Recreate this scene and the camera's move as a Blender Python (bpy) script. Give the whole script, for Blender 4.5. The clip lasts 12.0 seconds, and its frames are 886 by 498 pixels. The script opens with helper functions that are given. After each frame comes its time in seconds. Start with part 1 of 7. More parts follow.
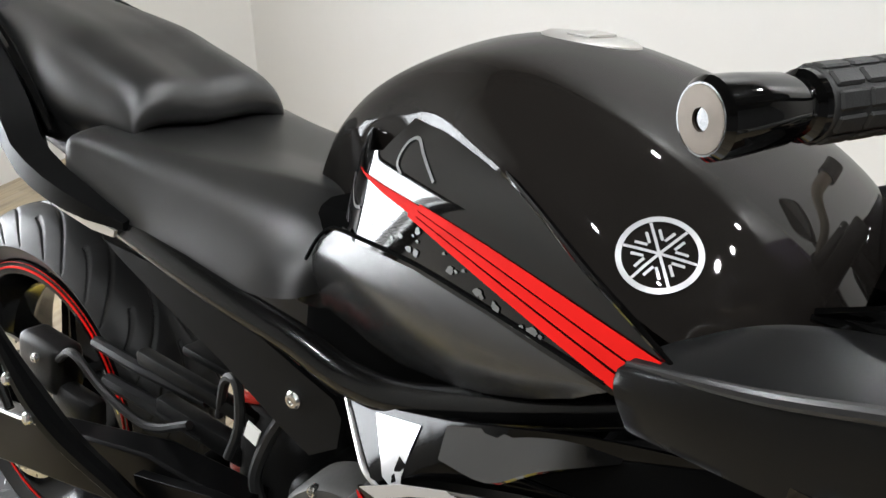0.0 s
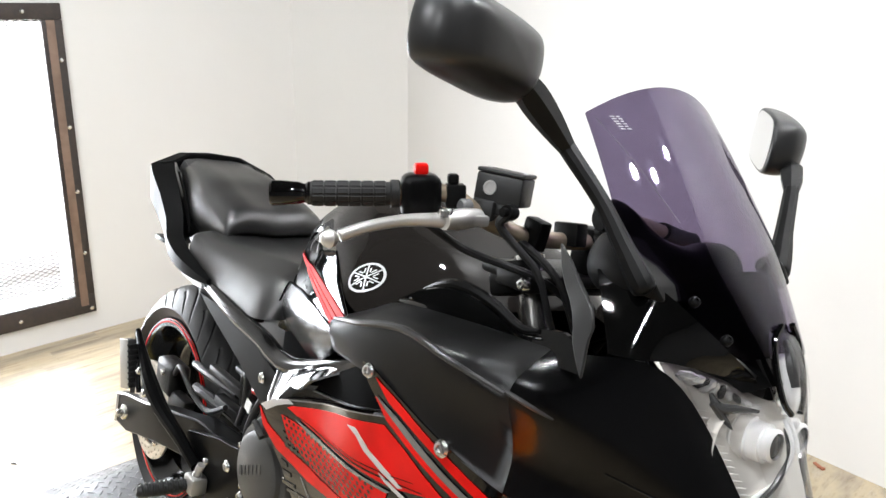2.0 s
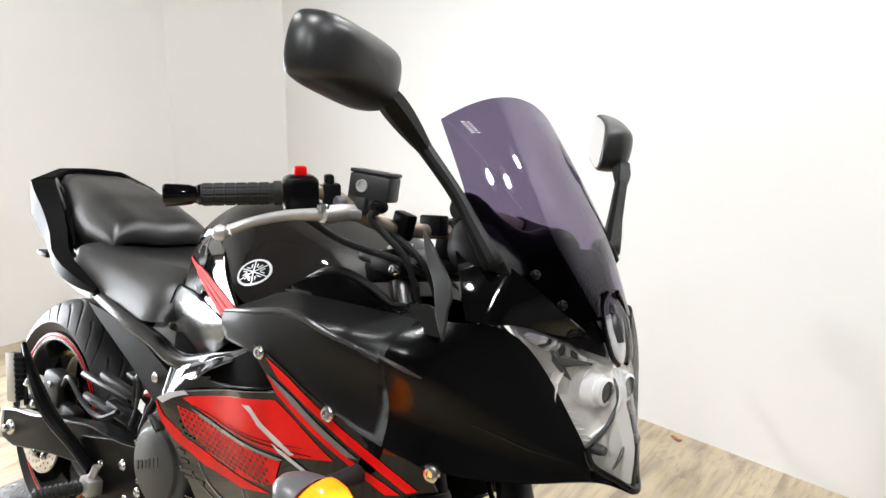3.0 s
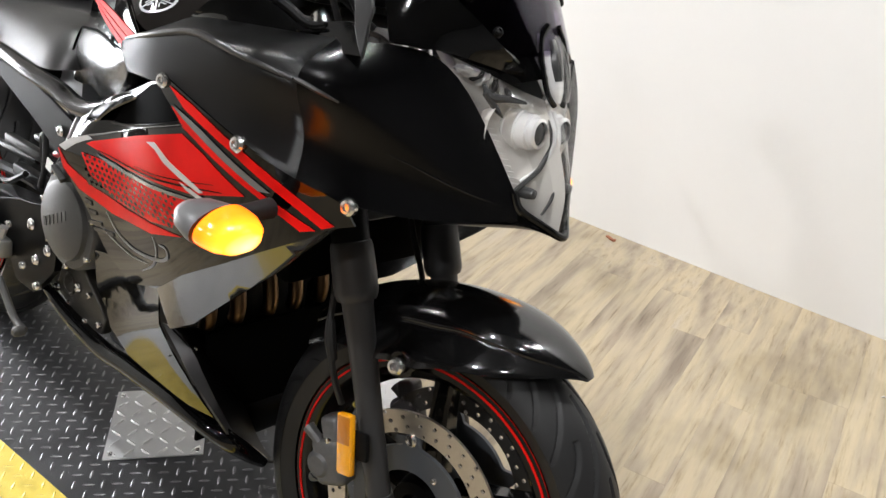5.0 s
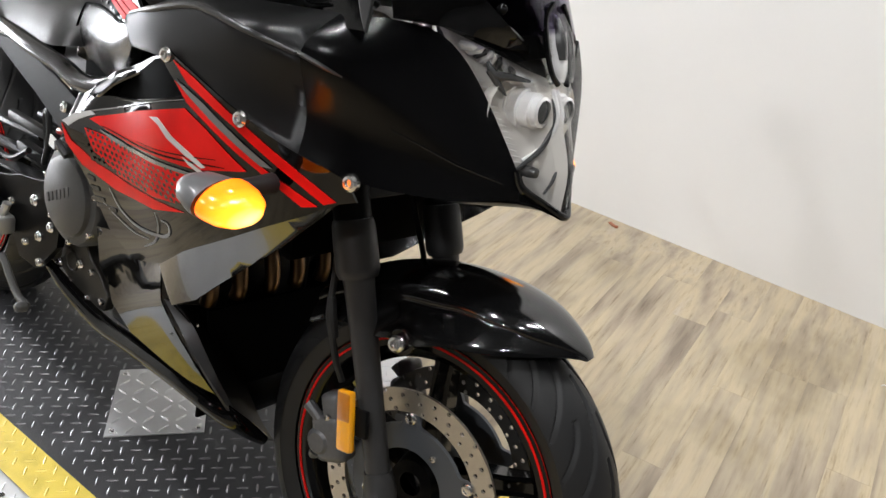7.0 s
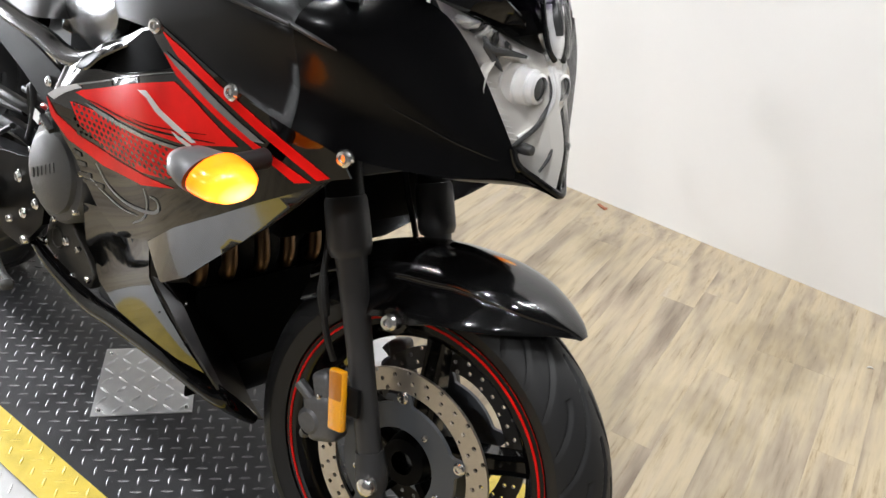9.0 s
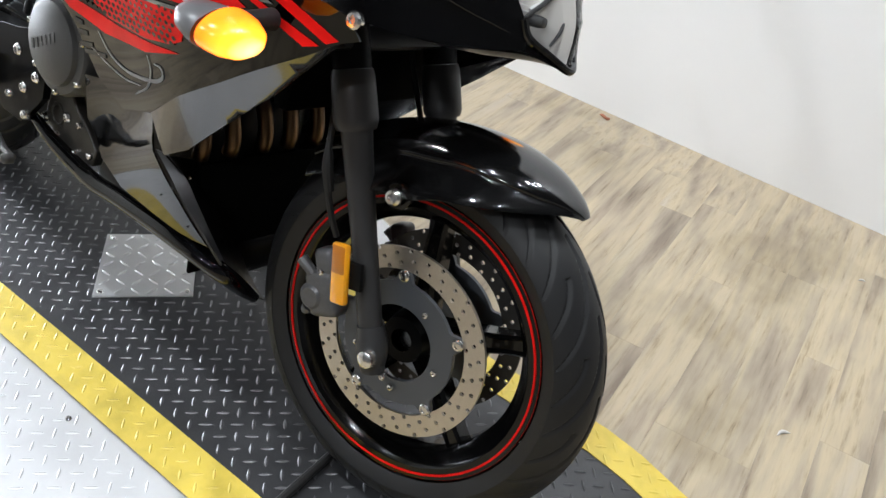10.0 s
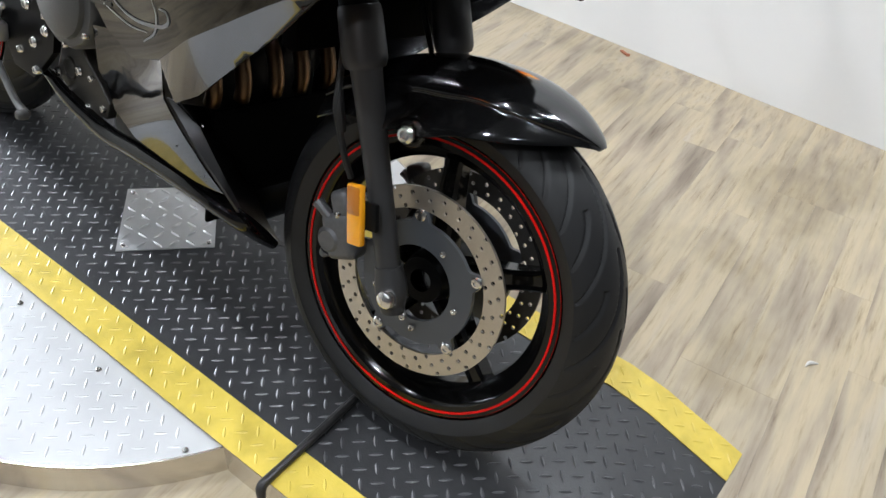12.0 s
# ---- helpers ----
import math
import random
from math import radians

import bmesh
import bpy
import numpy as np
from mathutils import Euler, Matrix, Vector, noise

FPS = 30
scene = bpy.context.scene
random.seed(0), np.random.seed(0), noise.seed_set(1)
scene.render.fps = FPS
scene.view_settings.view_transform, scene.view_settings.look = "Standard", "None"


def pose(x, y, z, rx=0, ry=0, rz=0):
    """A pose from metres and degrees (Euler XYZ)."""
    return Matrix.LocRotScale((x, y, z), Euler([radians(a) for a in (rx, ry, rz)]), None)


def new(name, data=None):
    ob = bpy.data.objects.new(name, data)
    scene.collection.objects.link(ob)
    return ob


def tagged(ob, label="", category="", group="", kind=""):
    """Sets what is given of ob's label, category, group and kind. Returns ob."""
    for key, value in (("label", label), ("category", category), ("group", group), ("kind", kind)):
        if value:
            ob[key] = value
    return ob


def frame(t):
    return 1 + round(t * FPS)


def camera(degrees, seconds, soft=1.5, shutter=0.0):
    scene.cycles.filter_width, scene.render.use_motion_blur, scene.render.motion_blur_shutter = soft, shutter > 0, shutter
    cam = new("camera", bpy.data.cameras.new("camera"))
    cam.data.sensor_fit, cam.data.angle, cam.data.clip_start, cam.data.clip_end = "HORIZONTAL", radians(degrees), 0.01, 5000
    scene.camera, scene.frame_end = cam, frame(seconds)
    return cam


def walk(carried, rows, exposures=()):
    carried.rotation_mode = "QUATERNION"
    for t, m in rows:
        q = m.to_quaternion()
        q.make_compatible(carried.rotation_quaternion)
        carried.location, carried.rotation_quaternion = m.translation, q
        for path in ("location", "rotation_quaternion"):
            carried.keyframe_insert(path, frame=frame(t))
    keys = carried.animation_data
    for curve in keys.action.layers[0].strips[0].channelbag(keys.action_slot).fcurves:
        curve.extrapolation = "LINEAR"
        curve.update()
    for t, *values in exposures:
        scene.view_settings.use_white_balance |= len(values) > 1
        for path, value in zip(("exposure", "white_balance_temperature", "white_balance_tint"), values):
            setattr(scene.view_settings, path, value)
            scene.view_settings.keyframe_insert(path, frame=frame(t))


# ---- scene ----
from mathutils.bvhtree import BVHTree
cam = camera(57.29, 12.0)
PATH = [
    (0.0, 0.3955, -0.4731, 1.2758, 59.674, -0.837, 35.310),
    (0.5, 0.5811, -0.5988, 1.3142, 63.046, -0.636, 44.526),
    (1.0, 0.8102, -0.5700, 1.3387, 66.766, 1.085, 58.973),
    (1.5, 1.0151, -0.5238, 1.3670, 69.095, 0.416, 60.236),
    (2.0, 1.1532, -0.6238, 1.3942, 72.736, -0.796, 51.488),
    (2.2, 1.2016, -0.6687, 1.4010, 74.058, -0.391, 48.594),
    (2.5, 1.2556, -0.7137, 1.4116, 74.676, -0.555, 45.553),
    (2.7, 1.2719, -0.7144, 1.4103, 74.567, -0.544, 44.076),
    (4.3, 1.2746, -0.6661, 1.3223, 67.786, -2.214, 40.248),
    (4.5, 1.2762, -0.6626, 1.3040, 65.686, -2.691, 40.251),
    (5.0, 1.2767, -0.6647, 1.2686, 61.878, -4.085, 40.388),
    (5.5, 1.2784, -0.6675, 1.2585, 60.850, -4.133, 40.495),
    (6.0, 1.2824, -0.6675, 1.2599, 60.943, -4.086, 40.672),
    (6.5, 1.2838, -0.6672, 1.2602, 61.233, -4.316, 40.956),
    (7.0, 1.2827, -0.6687, 1.2579, 61.006, -4.607, 40.875),
    (8.8, 1.2749, -0.6693, 1.2468, 60.722, -4.917, 40.375),
    (9.0, 1.2712, -0.6702, 1.2466, 59.841, -5.387, 40.146),
    (9.5, 1.2733, -0.6770, 1.2246, 56.939, -6.106, 40.754),
    (10.0, 1.2894, -0.7025, 1.1948, 54.373, -7.099, 40.832),
    (10.5, 1.3173, -0.7277, 1.1647, 50.337, -6.989, 40.509),
    (11.0, 1.3284, -0.7468, 1.1569, 49.623, -7.944, 40.447),
    (11.5, 1.3166, -0.7503, 1.1660, 50.151, -7.578, 40.045),
    (12.0, 1.3034, -0.6952, 1.1754, 50.921, -4.362, 41.059),
]
walk(cam, [(t, pose(*row)) for t, *row in PATH], [(0.0, -0.08, 6220, 8), (0.5, 0.05, 6270, 10), (1.0, 0.29, 6170, 9), (2.5, 0.26, 6220, 9), (4.4, 0.08, 6320, 10), (5.0, 0.10, 6320, 10), (6.5, 0.04, 6220, 10), (7.1, -0.09, 6270, 10), (9.0, 0.09, 6220, 10), (10.2, 0.02, 5870, 8), (12.0, 0.0, 5820, 8)])

# ---- helpers of this scene ----
HP, LEANED, STEERED = 0.068, 11.5, 6.3


def catmull(a, b, c, d, t):
    return 0.5 * ((2 * b) + (c - a) * t + (2 * a - 5 * b + 4 * c - d) * t * t + (3 * b - a - 3 * c + d) * t ** 3)


def spline(points, n, closed=False):
    """A smooth line through the points, with n steps from each to the next."""
    pts = [np.array(p, float) for p in points]
    k, out = len(pts), []
    for i in range(k if closed else k - 1):
        if closed:
            a, b, c, d = (pts[(i + j) % k] for j in (-1, 0, 1, 2))
        else:
            b, c = pts[i], pts[i + 1]
            a = pts[i - 1] if i else 2 * b - c
            d = pts[i + 2] if i + 2 < k else 2 * c - b
        out += [catmull(a, b, c, d, j / n) for j in range(n)]
    if not closed:
        out.append(pts[-1])
    return out


def sharpen(bm, degrees=32):
    bm.normal_update()
    for f in bm.faces:
        f.smooth = True
    for e in bm.edges:
        if len(e.link_faces) == 2 and e.calc_face_angle(0) > radians(degrees):
            e.smooth = False


def part(name, bm, material, parent=None, label="", degrees=32, bevel=0.0):
    """Links a bmesh as one mesh object, under a thing or a part."""
    sharpen(bm, degrees)
    me = bpy.data.meshes.new(name)
    bm.to_mesh(me)
    bm.free()
    me.materials.append(material)
    ob = new(name, me)
    ob.parent = parent
    if label:
        ob["label"] = label
    if bevel:
        mod = ob.modifiers.new("bevel", "BEVEL")
        mod.width, mod.segments, mod.limit_method, mod.angle_limit = bevel, 2, "ANGLE", radians(40)
    return ob


def grid_faces(bm, rows, wrap_u=False, wrap_v=False):
    vs = [[bm.verts.new(p) for p in row] for row in rows]
    nu, nv = len(vs), len(vs[0])
    for i in range(nu if wrap_u else nu - 1):
        for j in range(nv if wrap_v else nv - 1):
            a, b, c, d = vs[i][j], vs[i][(j + 1) % nv], vs[(i + 1) % nu][(j + 1) % nv], vs[(i + 1) % nu][j]
            if len({a, b, c, d}) == 4:
                bm.faces.new((a, b, c, d))
    return vs


def loft(sections, nu=4, nv=3, closed=False, caps=False):
    """A smooth skin over sections that all have the same number of points."""
    cols = [spline(s, nv, closed) for s in sections]
    rows = list(zip(*[spline(c, nu) for c in zip(*cols)]))
    bm = bmesh.new()
    vs = grid_faces(bm, rows, wrap_v=closed)
    if caps and closed:
        bm.faces.new(vs[0])
        bm.faces.new(list(reversed(vs[-1])))
    bmesh.ops.remove_doubles(bm, verts=bm.verts, dist=1e-5)
    bmesh.ops.recalc_face_normals(bm, faces=bm.faces)
    return bm


def thicken(bm, depth):
    bmesh.ops.solidify(bm, geom=bm.faces[:], thickness=depth)
    bmesh.ops.recalc_face_normals(bm, faces=bm.faces)
    return bm


def flip_y(bm):
    for v in bm.verts:
        v.co.y = -v.co.y
    bmesh.ops.reverse_faces(bm, faces=bm.faces)
    return bm


def twin(name, make, material, parent, label="", **kw):
    """A part on the right side and its mirror image on the left."""
    a = part(name, make(), material, parent, label, **kw)
    b = part(name, flip_y(make()), material, parent, label, **kw)
    return a, b


def tube(points, radius, n=4, sides=12, caps=True):
    """A round bar along a smooth line; radius may be a list, one for each point."""
    radii = radius if isinstance(radius, (list, tuple)) else [radius] * len(points)
    line = [Vector(p) for p in spline(points, n)]
    rad = [float(r[0]) for r in spline([(r,) for r in radii], n)]
    bm, rows, side = bmesh.new(), [], None
    for i, p in enumerate(line):
        way = (line[min(i + 1, len(line) - 1)] - line[max(i - 1, 0)]).normalized()
        if side is None:
            side = way.orthogonal().normalized()
        side = (side - way * side.dot(way)).normalized()
        up = way.cross(side)
        rows.append([p + rad[i] * (math.cos(2 * math.pi * k / sides) * side + math.sin(2 * math.pi * k / sides) * up) for k in range(sides)])
    vs = grid_faces(bm, rows, wrap_v=True)
    if caps:
        bm.faces.new(vs[0])
        bm.faces.new(list(reversed(vs[-1])))
    bmesh.ops.recalc_face_normals(bm, faces=bm.faces)
    return bm


def lathe(profile, segments=96, closed=False):
    """Turns a profile of (radius, y) about the y axis."""
    bm = bmesh.new()
    rows = [[(r * math.cos(a), y, r * math.sin(a)) for r, y in profile] for a in (2 * math.pi * k / segments for k in range(segments))]
    grid_faces(bm, rows, wrap_u=True, wrap_v=closed)
    bmesh.ops.recalc_face_normals(bm, faces=bm.faces)
    return bm


def box(x0, x1, y0, y1, z0, z1, bevel=0.0, segments=2):
    bm = bmesh.new()
    bmesh.ops.create_cube(bm, size=1)
    bmesh.ops.scale(bm, vec=(x1 - x0, y1 - y0, z1 - z0), verts=bm.verts)
    bmesh.ops.translate(bm, vec=((x0 + x1) / 2, (y0 + y1) / 2, (z0 + z1) / 2), verts=bm.verts)
    if bevel:
        bmesh.ops.bevel(bm, geom=bm.edges[:], offset=bevel, segments=segments, affect="EDGES", profile=0.5)
    return bm


def plate(outline, depth_of, thick, step=0.02, rim=0.0, holes=()):
    """A curved sheet: an outline in x and z, at y = depth_of(x, z), thickened towards the middle of the bike."""
    bm = bmesh.new()
    bm.faces.new([bm.verts.new((x, 0, z)) for x, z in outline])
    xs, zs = [p[0] for p in outline], [p[1] for p in outline]
    for axis, lo, hi in ((0, min(xs), max(xs)), (2, min(zs), max(zs))):
        k = lo + step
        while k < hi - step * 0.3:
            co, no = [0, 0, 0], [0, 0, 0]
            co[axis], no[axis] = k, 1
            bmesh.ops.bisect_plane(bm, geom=bm.verts[:] + bm.edges[:] + bm.faces[:], plane_co=co, plane_no=no, dist=1e-5)
            k += step
    for v in bm.verts:
        v.co.y = depth_of(v.co.x, v.co.z)
    bmesh.ops.recalc_face_normals(bm, faces=bm.faces)
    if sum(f.normal.y * f.calc_area() for f in bm.faces) > 0:
        bmesh.ops.reverse_faces(bm, faces=bm.faces)
    if thick:
        ret = bmesh.ops.extrude_face_region(bm, geom=bm.faces[:])
        back = [g for g in ret["geom"] if isinstance(g, bmesh.types.BMVert)]
        bmesh.ops.translate(bm, vec=(0, thick, 0), verts=back)
        bmesh.ops.recalc_face_normals(bm, faces=bm.faces)
    return bm


def joined(*parts):
    """Several bmeshes as one."""
    out = bmesh.new()
    for b in parts:
        me = bpy.data.meshes.new("joined")
        b.to_mesh(me)
        b.free()
        out.from_mesh(me)
        bpy.data.meshes.remove(me)
    return out


def moved(bm, m):
    bmesh.ops.transform(bm, matrix=m, verts=bm.verts)
    return bm


def aim(start, end):
    """A matrix that lays a thing made along +y from the origin on the line from start to end."""
    a, b = Vector(start), Vector(end)
    return Matrix.Translation(a) @ (b - a).to_track_quat("Y", "Z").to_matrix().to_4x4()


def bolt(place, way, radius, high=0.006, socket=True):
    """A button-head bolt with a recessed socket, standing out along way."""
    r = radius
    prof = [(0.0001, high * 0.55), (r * 0.42, high * 0.55), (r * 0.45, high), (r * 0.75, high * 0.9), (r, high * 0.35), (r, -0.004)]
    if not socket:
        prof = [(0.0001, high), (r * 0.6, high * 0.95), (r * 0.9, high * 0.7), (r, high * 0.3), (r, -0.004)]
    return moved(lathe(prof, 14), aim(place, Vector(place) + Vector(way)))


# ---- world, lights ----
world = bpy.data.worlds.new("world")
scene.world = world
world.use_nodes = True
sky = world.node_tree.nodes.new("ShaderNodeTexSky")
sky.sky_type, sky.sun_disc, sky.sun_elevation, sky.sun_rotation = "NISHITA", False, radians(40), radians(250)
world.node_tree.links.new(sky.outputs[0], world.node_tree.nodes["Background"].inputs[0])
world.node_tree.nodes["Background"].inputs[1].default_value = 0.12


def area_lamp(name, m, sx, sy, watts, colour, spread=180):
    data = bpy.data.lights.new(name, "AREA")
    data.shape, data.size, data.size_y, data.energy, data.color, data.spread = "RECTANGLE", sx, sy, watts, colour, radians(spread)
    ob = new(name, data)
    ob.matrix_world = m
    return ob


# ---- materials ----
def node_mat(name, colour, rough=0.5, metal=0.0, coat=0.0, grain=0.0, grain_size=300.0, bump=0.0, bump_size=400.0, stain=0.0, stain_size=4.0, tint=None, rough_var=0.0, spec=0.5):
    """A surface with two scales of variation: fine grain and relief, and broad stains."""
    m = bpy.data.materials.new(name)
    m.use_nodes = True
    nt = m.node_tree
    b = nt.nodes["Principled BSDF"]
    b.inputs["Base Color"].default_value = (*colour, 1)
    b.inputs["Roughness"].default_value = rough
    b.inputs["Metallic"].default_value = metal
    b.inputs["Coat Weight"].default_value = coat
    b.inputs["Coat Roughness"].default_value = 0.03
    b.inputs["Specular IOR Level"].default_value = spec
    co = nt.nodes.new("ShaderNodeTexCoord")

    def noise_tex(size, detail=4.0):
        n = nt.nodes.new("ShaderNodeTexNoise")
        n.inputs["Scale"].default_value, n.inputs["Detail"].default_value = size, detail
        nt.links.new(co.outputs["Object"], n.inputs["Vector"])
        return n

    def mix(a, c, fac_socket, amount):
        mul = nt.nodes.new("ShaderNodeMath")
        mul.operation = "MULTIPLY"
        nt.links.new(fac_socket, mul.inputs[0])
        mul.inputs[1].default_value = amount
        mx = nt.nodes.new("ShaderNodeMix")
        mx.data_type = "RGBA"
        nt.links.new(mul.outputs[0], mx.inputs["Factor"])
        if a is None:
            mx.inputs["A"].default_value = (*colour, 1)
        else:
            nt.links.new(a, mx.inputs["A"])
        mx.inputs["B"].default_value = (*c, 1)
        return mx.outputs["Result"]

    out = None
    if grain:
        out = mix(out, tint or tuple(min(1, v * 2.2 + 0.01) for v in colour), noise_tex(grain_size).outputs["Fac"], grain)
    if stain:
        ramp = nt.nodes.new("ShaderNodeMapRange")
        ramp.inputs["From Min"].default_value, ramp.inputs["From Max"].default_value = 0.45, 0.7
        nt.links.new(noise_tex(stain_size, 6).outputs["Fac"], ramp.inputs["Value"])
        out = mix(out, tuple(v * 0.55 for v in colour), ramp.outputs["Result"], stain)
    if out is not None:
        nt.links.new(out, b.inputs["Base Color"])
    if rough_var:
        ramp = nt.nodes.new("ShaderNodeMapRange")
        ramp.inputs["To Min"].default_value, ramp.inputs["To Max"].default_value = max(0, rough - rough_var), rough + rough_var
        nt.links.new(noise_tex(stain_size * 3, 5).outputs["Fac"], ramp.inputs["Value"])
        nt.links.new(ramp.outputs["Result"], b.inputs["Roughness"])
    if bump:
        bp = nt.nodes.new("ShaderNodeBump")
        bp.inputs["Strength"].default_value, bp.inputs["Distance"].default_value = bump, 0.001
        nt.links.new(noise_tex(bump_size, 3).outputs["Fac"], bp.inputs["Height"])
        nt.links.new(bp.outputs["Normal"], b.inputs["Normal"])
    return m


def glowing(name, colour, strength, base=(0.8, 0.8, 0.8)):
    m = node_mat(name, base, 0.3)
    b = m.node_tree.nodes["Principled BSDF"]
    b.inputs["Emission Color"].default_value = (*colour, 1)
    b.inputs["Emission Strength"].default_value = strength
    return m


def see_through(name, colour, gloss=0.08, rough=0.02):
    """Tinted clear plastic: what is behind it shows through the tint, with a mirror gloss that grows at the edges."""
    m = bpy.data.materials.new(name)
    m.use_nodes = True
    nt = m.node_tree
    nt.nodes.remove(nt.nodes["Principled BSDF"])
    tr, gl, fr, mx = (nt.nodes.new("ShaderNode" + k) for k in ("BsdfTransparent", "BsdfGlossy", "LayerWeight", "MixShader"))
    tr.inputs["Color"].default_value = (*colour, 1)
    gl.inputs["Roughness"].default_value = rough
    fr.inputs["Blend"].default_value = 0.5
    steep, part_gloss = nt.nodes.new("ShaderNodeMath"), nt.nodes.new("ShaderNodeMath")
    steep.operation, part_gloss.operation = "POWER", "MULTIPLY_ADD"
    steep.inputs[1].default_value = 5.0
    part_gloss.inputs[1].default_value, part_gloss.inputs[2].default_value = 0.85, gloss * 0.5
    nt.links.new(fr.outputs["Facing"], steep.inputs[0])
    nt.links.new(steep.outputs[0], part_gloss.inputs[0])
    nt.links.new(part_gloss.outputs[0], mx.inputs[0])
    nt.links.new(tr.outputs[0], mx.inputs[1])
    nt.links.new(gl.outputs[0], mx.inputs[2])
    nt.links.new(mx.outputs[0], nt.nodes["Material Output"].inputs["Surface"])
    return m


GLOSS = node_mat("gloss_black_paint", (0.0014, 0.0014, 0.0014), 0.04, rough_var=0.015, spec=0.45)
TANK_PAINT = node_mat("dark_metallic_paint", (0.0066, 0.0056, 0.0049), 0.6, coat=0.45, grain=0.3, grain_size=1800, tint=(0.0150, 0.0124, 0.0106), spec=0.02)
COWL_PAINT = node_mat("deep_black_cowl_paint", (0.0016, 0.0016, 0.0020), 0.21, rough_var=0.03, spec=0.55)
SATIN = node_mat("satin_black_plastic", (0.0020, 0.0020, 0.0021), 0.30, spec=0.12, bump=0.05, bump_size=900, rough_var=0.05, stain_size=6)
MATTE = node_mat("matte_black_plastic", (0.0030, 0.0030, 0.0030), 0.38, spec=0.10, bump=0.12, bump_size=1200, grain=0.2, rough_var=0.06)
FRAME = node_mat("black_frame_paint", (0.0018, 0.0018, 0.0019), 0.30, spec=0.055, bump=0.06, bump_size=500, rough_var=0.06)
VINYL = node_mat("black_seat_vinyl", (0.0085, 0.0084, 0.0083), 0.34, spec=0.72, bump=0.22, bump_size=1400, grain=0.2, rough_var=0.04)
RUBBER = node_mat("tyre_rubber", (0.011, 0.011, 0.0115), 0.48, grain=0.4, grain_size=160, bump=0.15, bump_size=700, stain=0.4, stain_size=9, tint=(0.020, 0.0196, 0.019), spec=0.35)
SOFT = node_mat("grip_rubber", (0.009, 0.009, 0.009), 0.55, spec=0.35, bump=0.2, bump_size=900, grain=0.3)
RED = node_mat("red_vinyl_graphic", (0.66, 0.008, 0.006), 0.28, spec=0.08, stain=0.6, stain_size=16)
RED_SMOKE = node_mat("smoky_red_vinyl_graphic", (0.72, 0.009, 0.007), 0.28, spec=0.08, grain=0.38, grain_size=13, tint=(0.30, 0.004, 0.004), stain=0.3, stain_size=28)
STRIPE_RED = node_mat("red_stripe_vinyl", (0.64, 0.012, 0.009), 0.5, spec=0.03, stain=0.3, stain_size=20)
SILVER_GFX = node_mat("silver_graphic", (0.55, 0.55, 0.56), 0.3, metal=0.4, coat=0.5)
GREY_GFX = node_mat("grey_ghost_graphic", (0.10, 0.10, 0.10), 0.25, coat=0.8)
STEEL = node_mat("brake_disc_steel", (0.62, 0.58, 0.52), 0.38, metal=1.0, grain=0.3, grain_size=250, tint=(0.35, 0.31, 0.26), rough_var=0.08, bump=0.05, bump_size=600)
CARRIER = node_mat("grey_disc_carrier", (0.085, 0.092, 0.104), 0.36, metal=0.5, bump=0.1, bump_size=900)
CHROME = node_mat("bright_bolt_metal", (0.72, 0.71, 0.69), 0.22, metal=1.0, grain=0.3, grain_size=200, tint=(0.4, 0.39, 0.37))
ALLOY = node_mat("cast_alloy", (0.52, 0.51, 0.49), 0.45, metal=0.85, bump=0.3, bump_size=500, grain=0.3, grain_size=180, tint=(0.3, 0.29, 0.27))
FORK_GREY = node_mat("dark_grey_fork_paint", (0.030, 0.0295, 0.0295), 0.42, bump=0.05, bump_size=700, rough_var=0.05, spec=0.35)
LEVER = node_mat("satin_silver_lever", (0.62, 0.61, 0.59), 0.38, metal=0.8, bump=0.08, bump_size=500)
CASTING = node_mat("dark_engine_casting", (0.0055, 0.0054, 0.0052), 0.40, metal=0.2, spec=0.22, bump=0.4, bump_size=600, grain=0.4, grain_size=200)
COVER = node_mat("grey_engine_cover", (0.050, 0.049, 0.047), 0.45, metal=0.3, spec=0.35, bump=0.2, bump_size=900, grain=0.3)
AMBER = node_mat("amber_reflector", (0.80, 0.34, 0.005), 0.18, coat=0.6, bump=0.3, bump_size=500)
AMBER_DARK = node_mat("dark_amber_reflector", (0.42, 0.14, 0.004), 0.2, coat=0.5, bump=0.3, bump_size=500)
CALIPER = node_mat("grey_caliper", (0.085, 0.085, 0.087), 0.42, metal=0.35, spec=0.4, bump=0.25, bump_size=500, grain=0.4, grain_size=150, stain=0.3, stain_size=30)
AMBER_LIT = node_mat("lit_amber_lens", (0.85, 0.22, 0.01), 0.15, coat=0.5)
nt = AMBER_LIT.node_tree
glow_at, glow_len, glow_ramp = (nt.nodes.new("ShaderNode" + k) for k in ("TexCoord", "VectorMath", "ValToRGB"))
glow_sub = nt.nodes.new("ShaderNodeVectorMath")
glow_sub.operation, glow_len.operation = "SUBTRACT", "LENGTH"
glow_sub.inputs[1].default_value = (0.004, 0.040, -0.004)
glow_scale = nt.nodes.new("ShaderNodeMath")
glow_scale.operation = "MULTIPLY"
glow_scale.inputs[1].default_value = 20.0
nt.links.new(glow_at.outputs["Object"], glow_sub.inputs[0])
nt.links.new(glow_sub.outputs[0], glow_len.inputs[0])
nt.links.new(glow_len.outputs["Value"], glow_scale.inputs[0])
nt.links.new(glow_scale.outputs[0], glow_ramp.inputs[0])
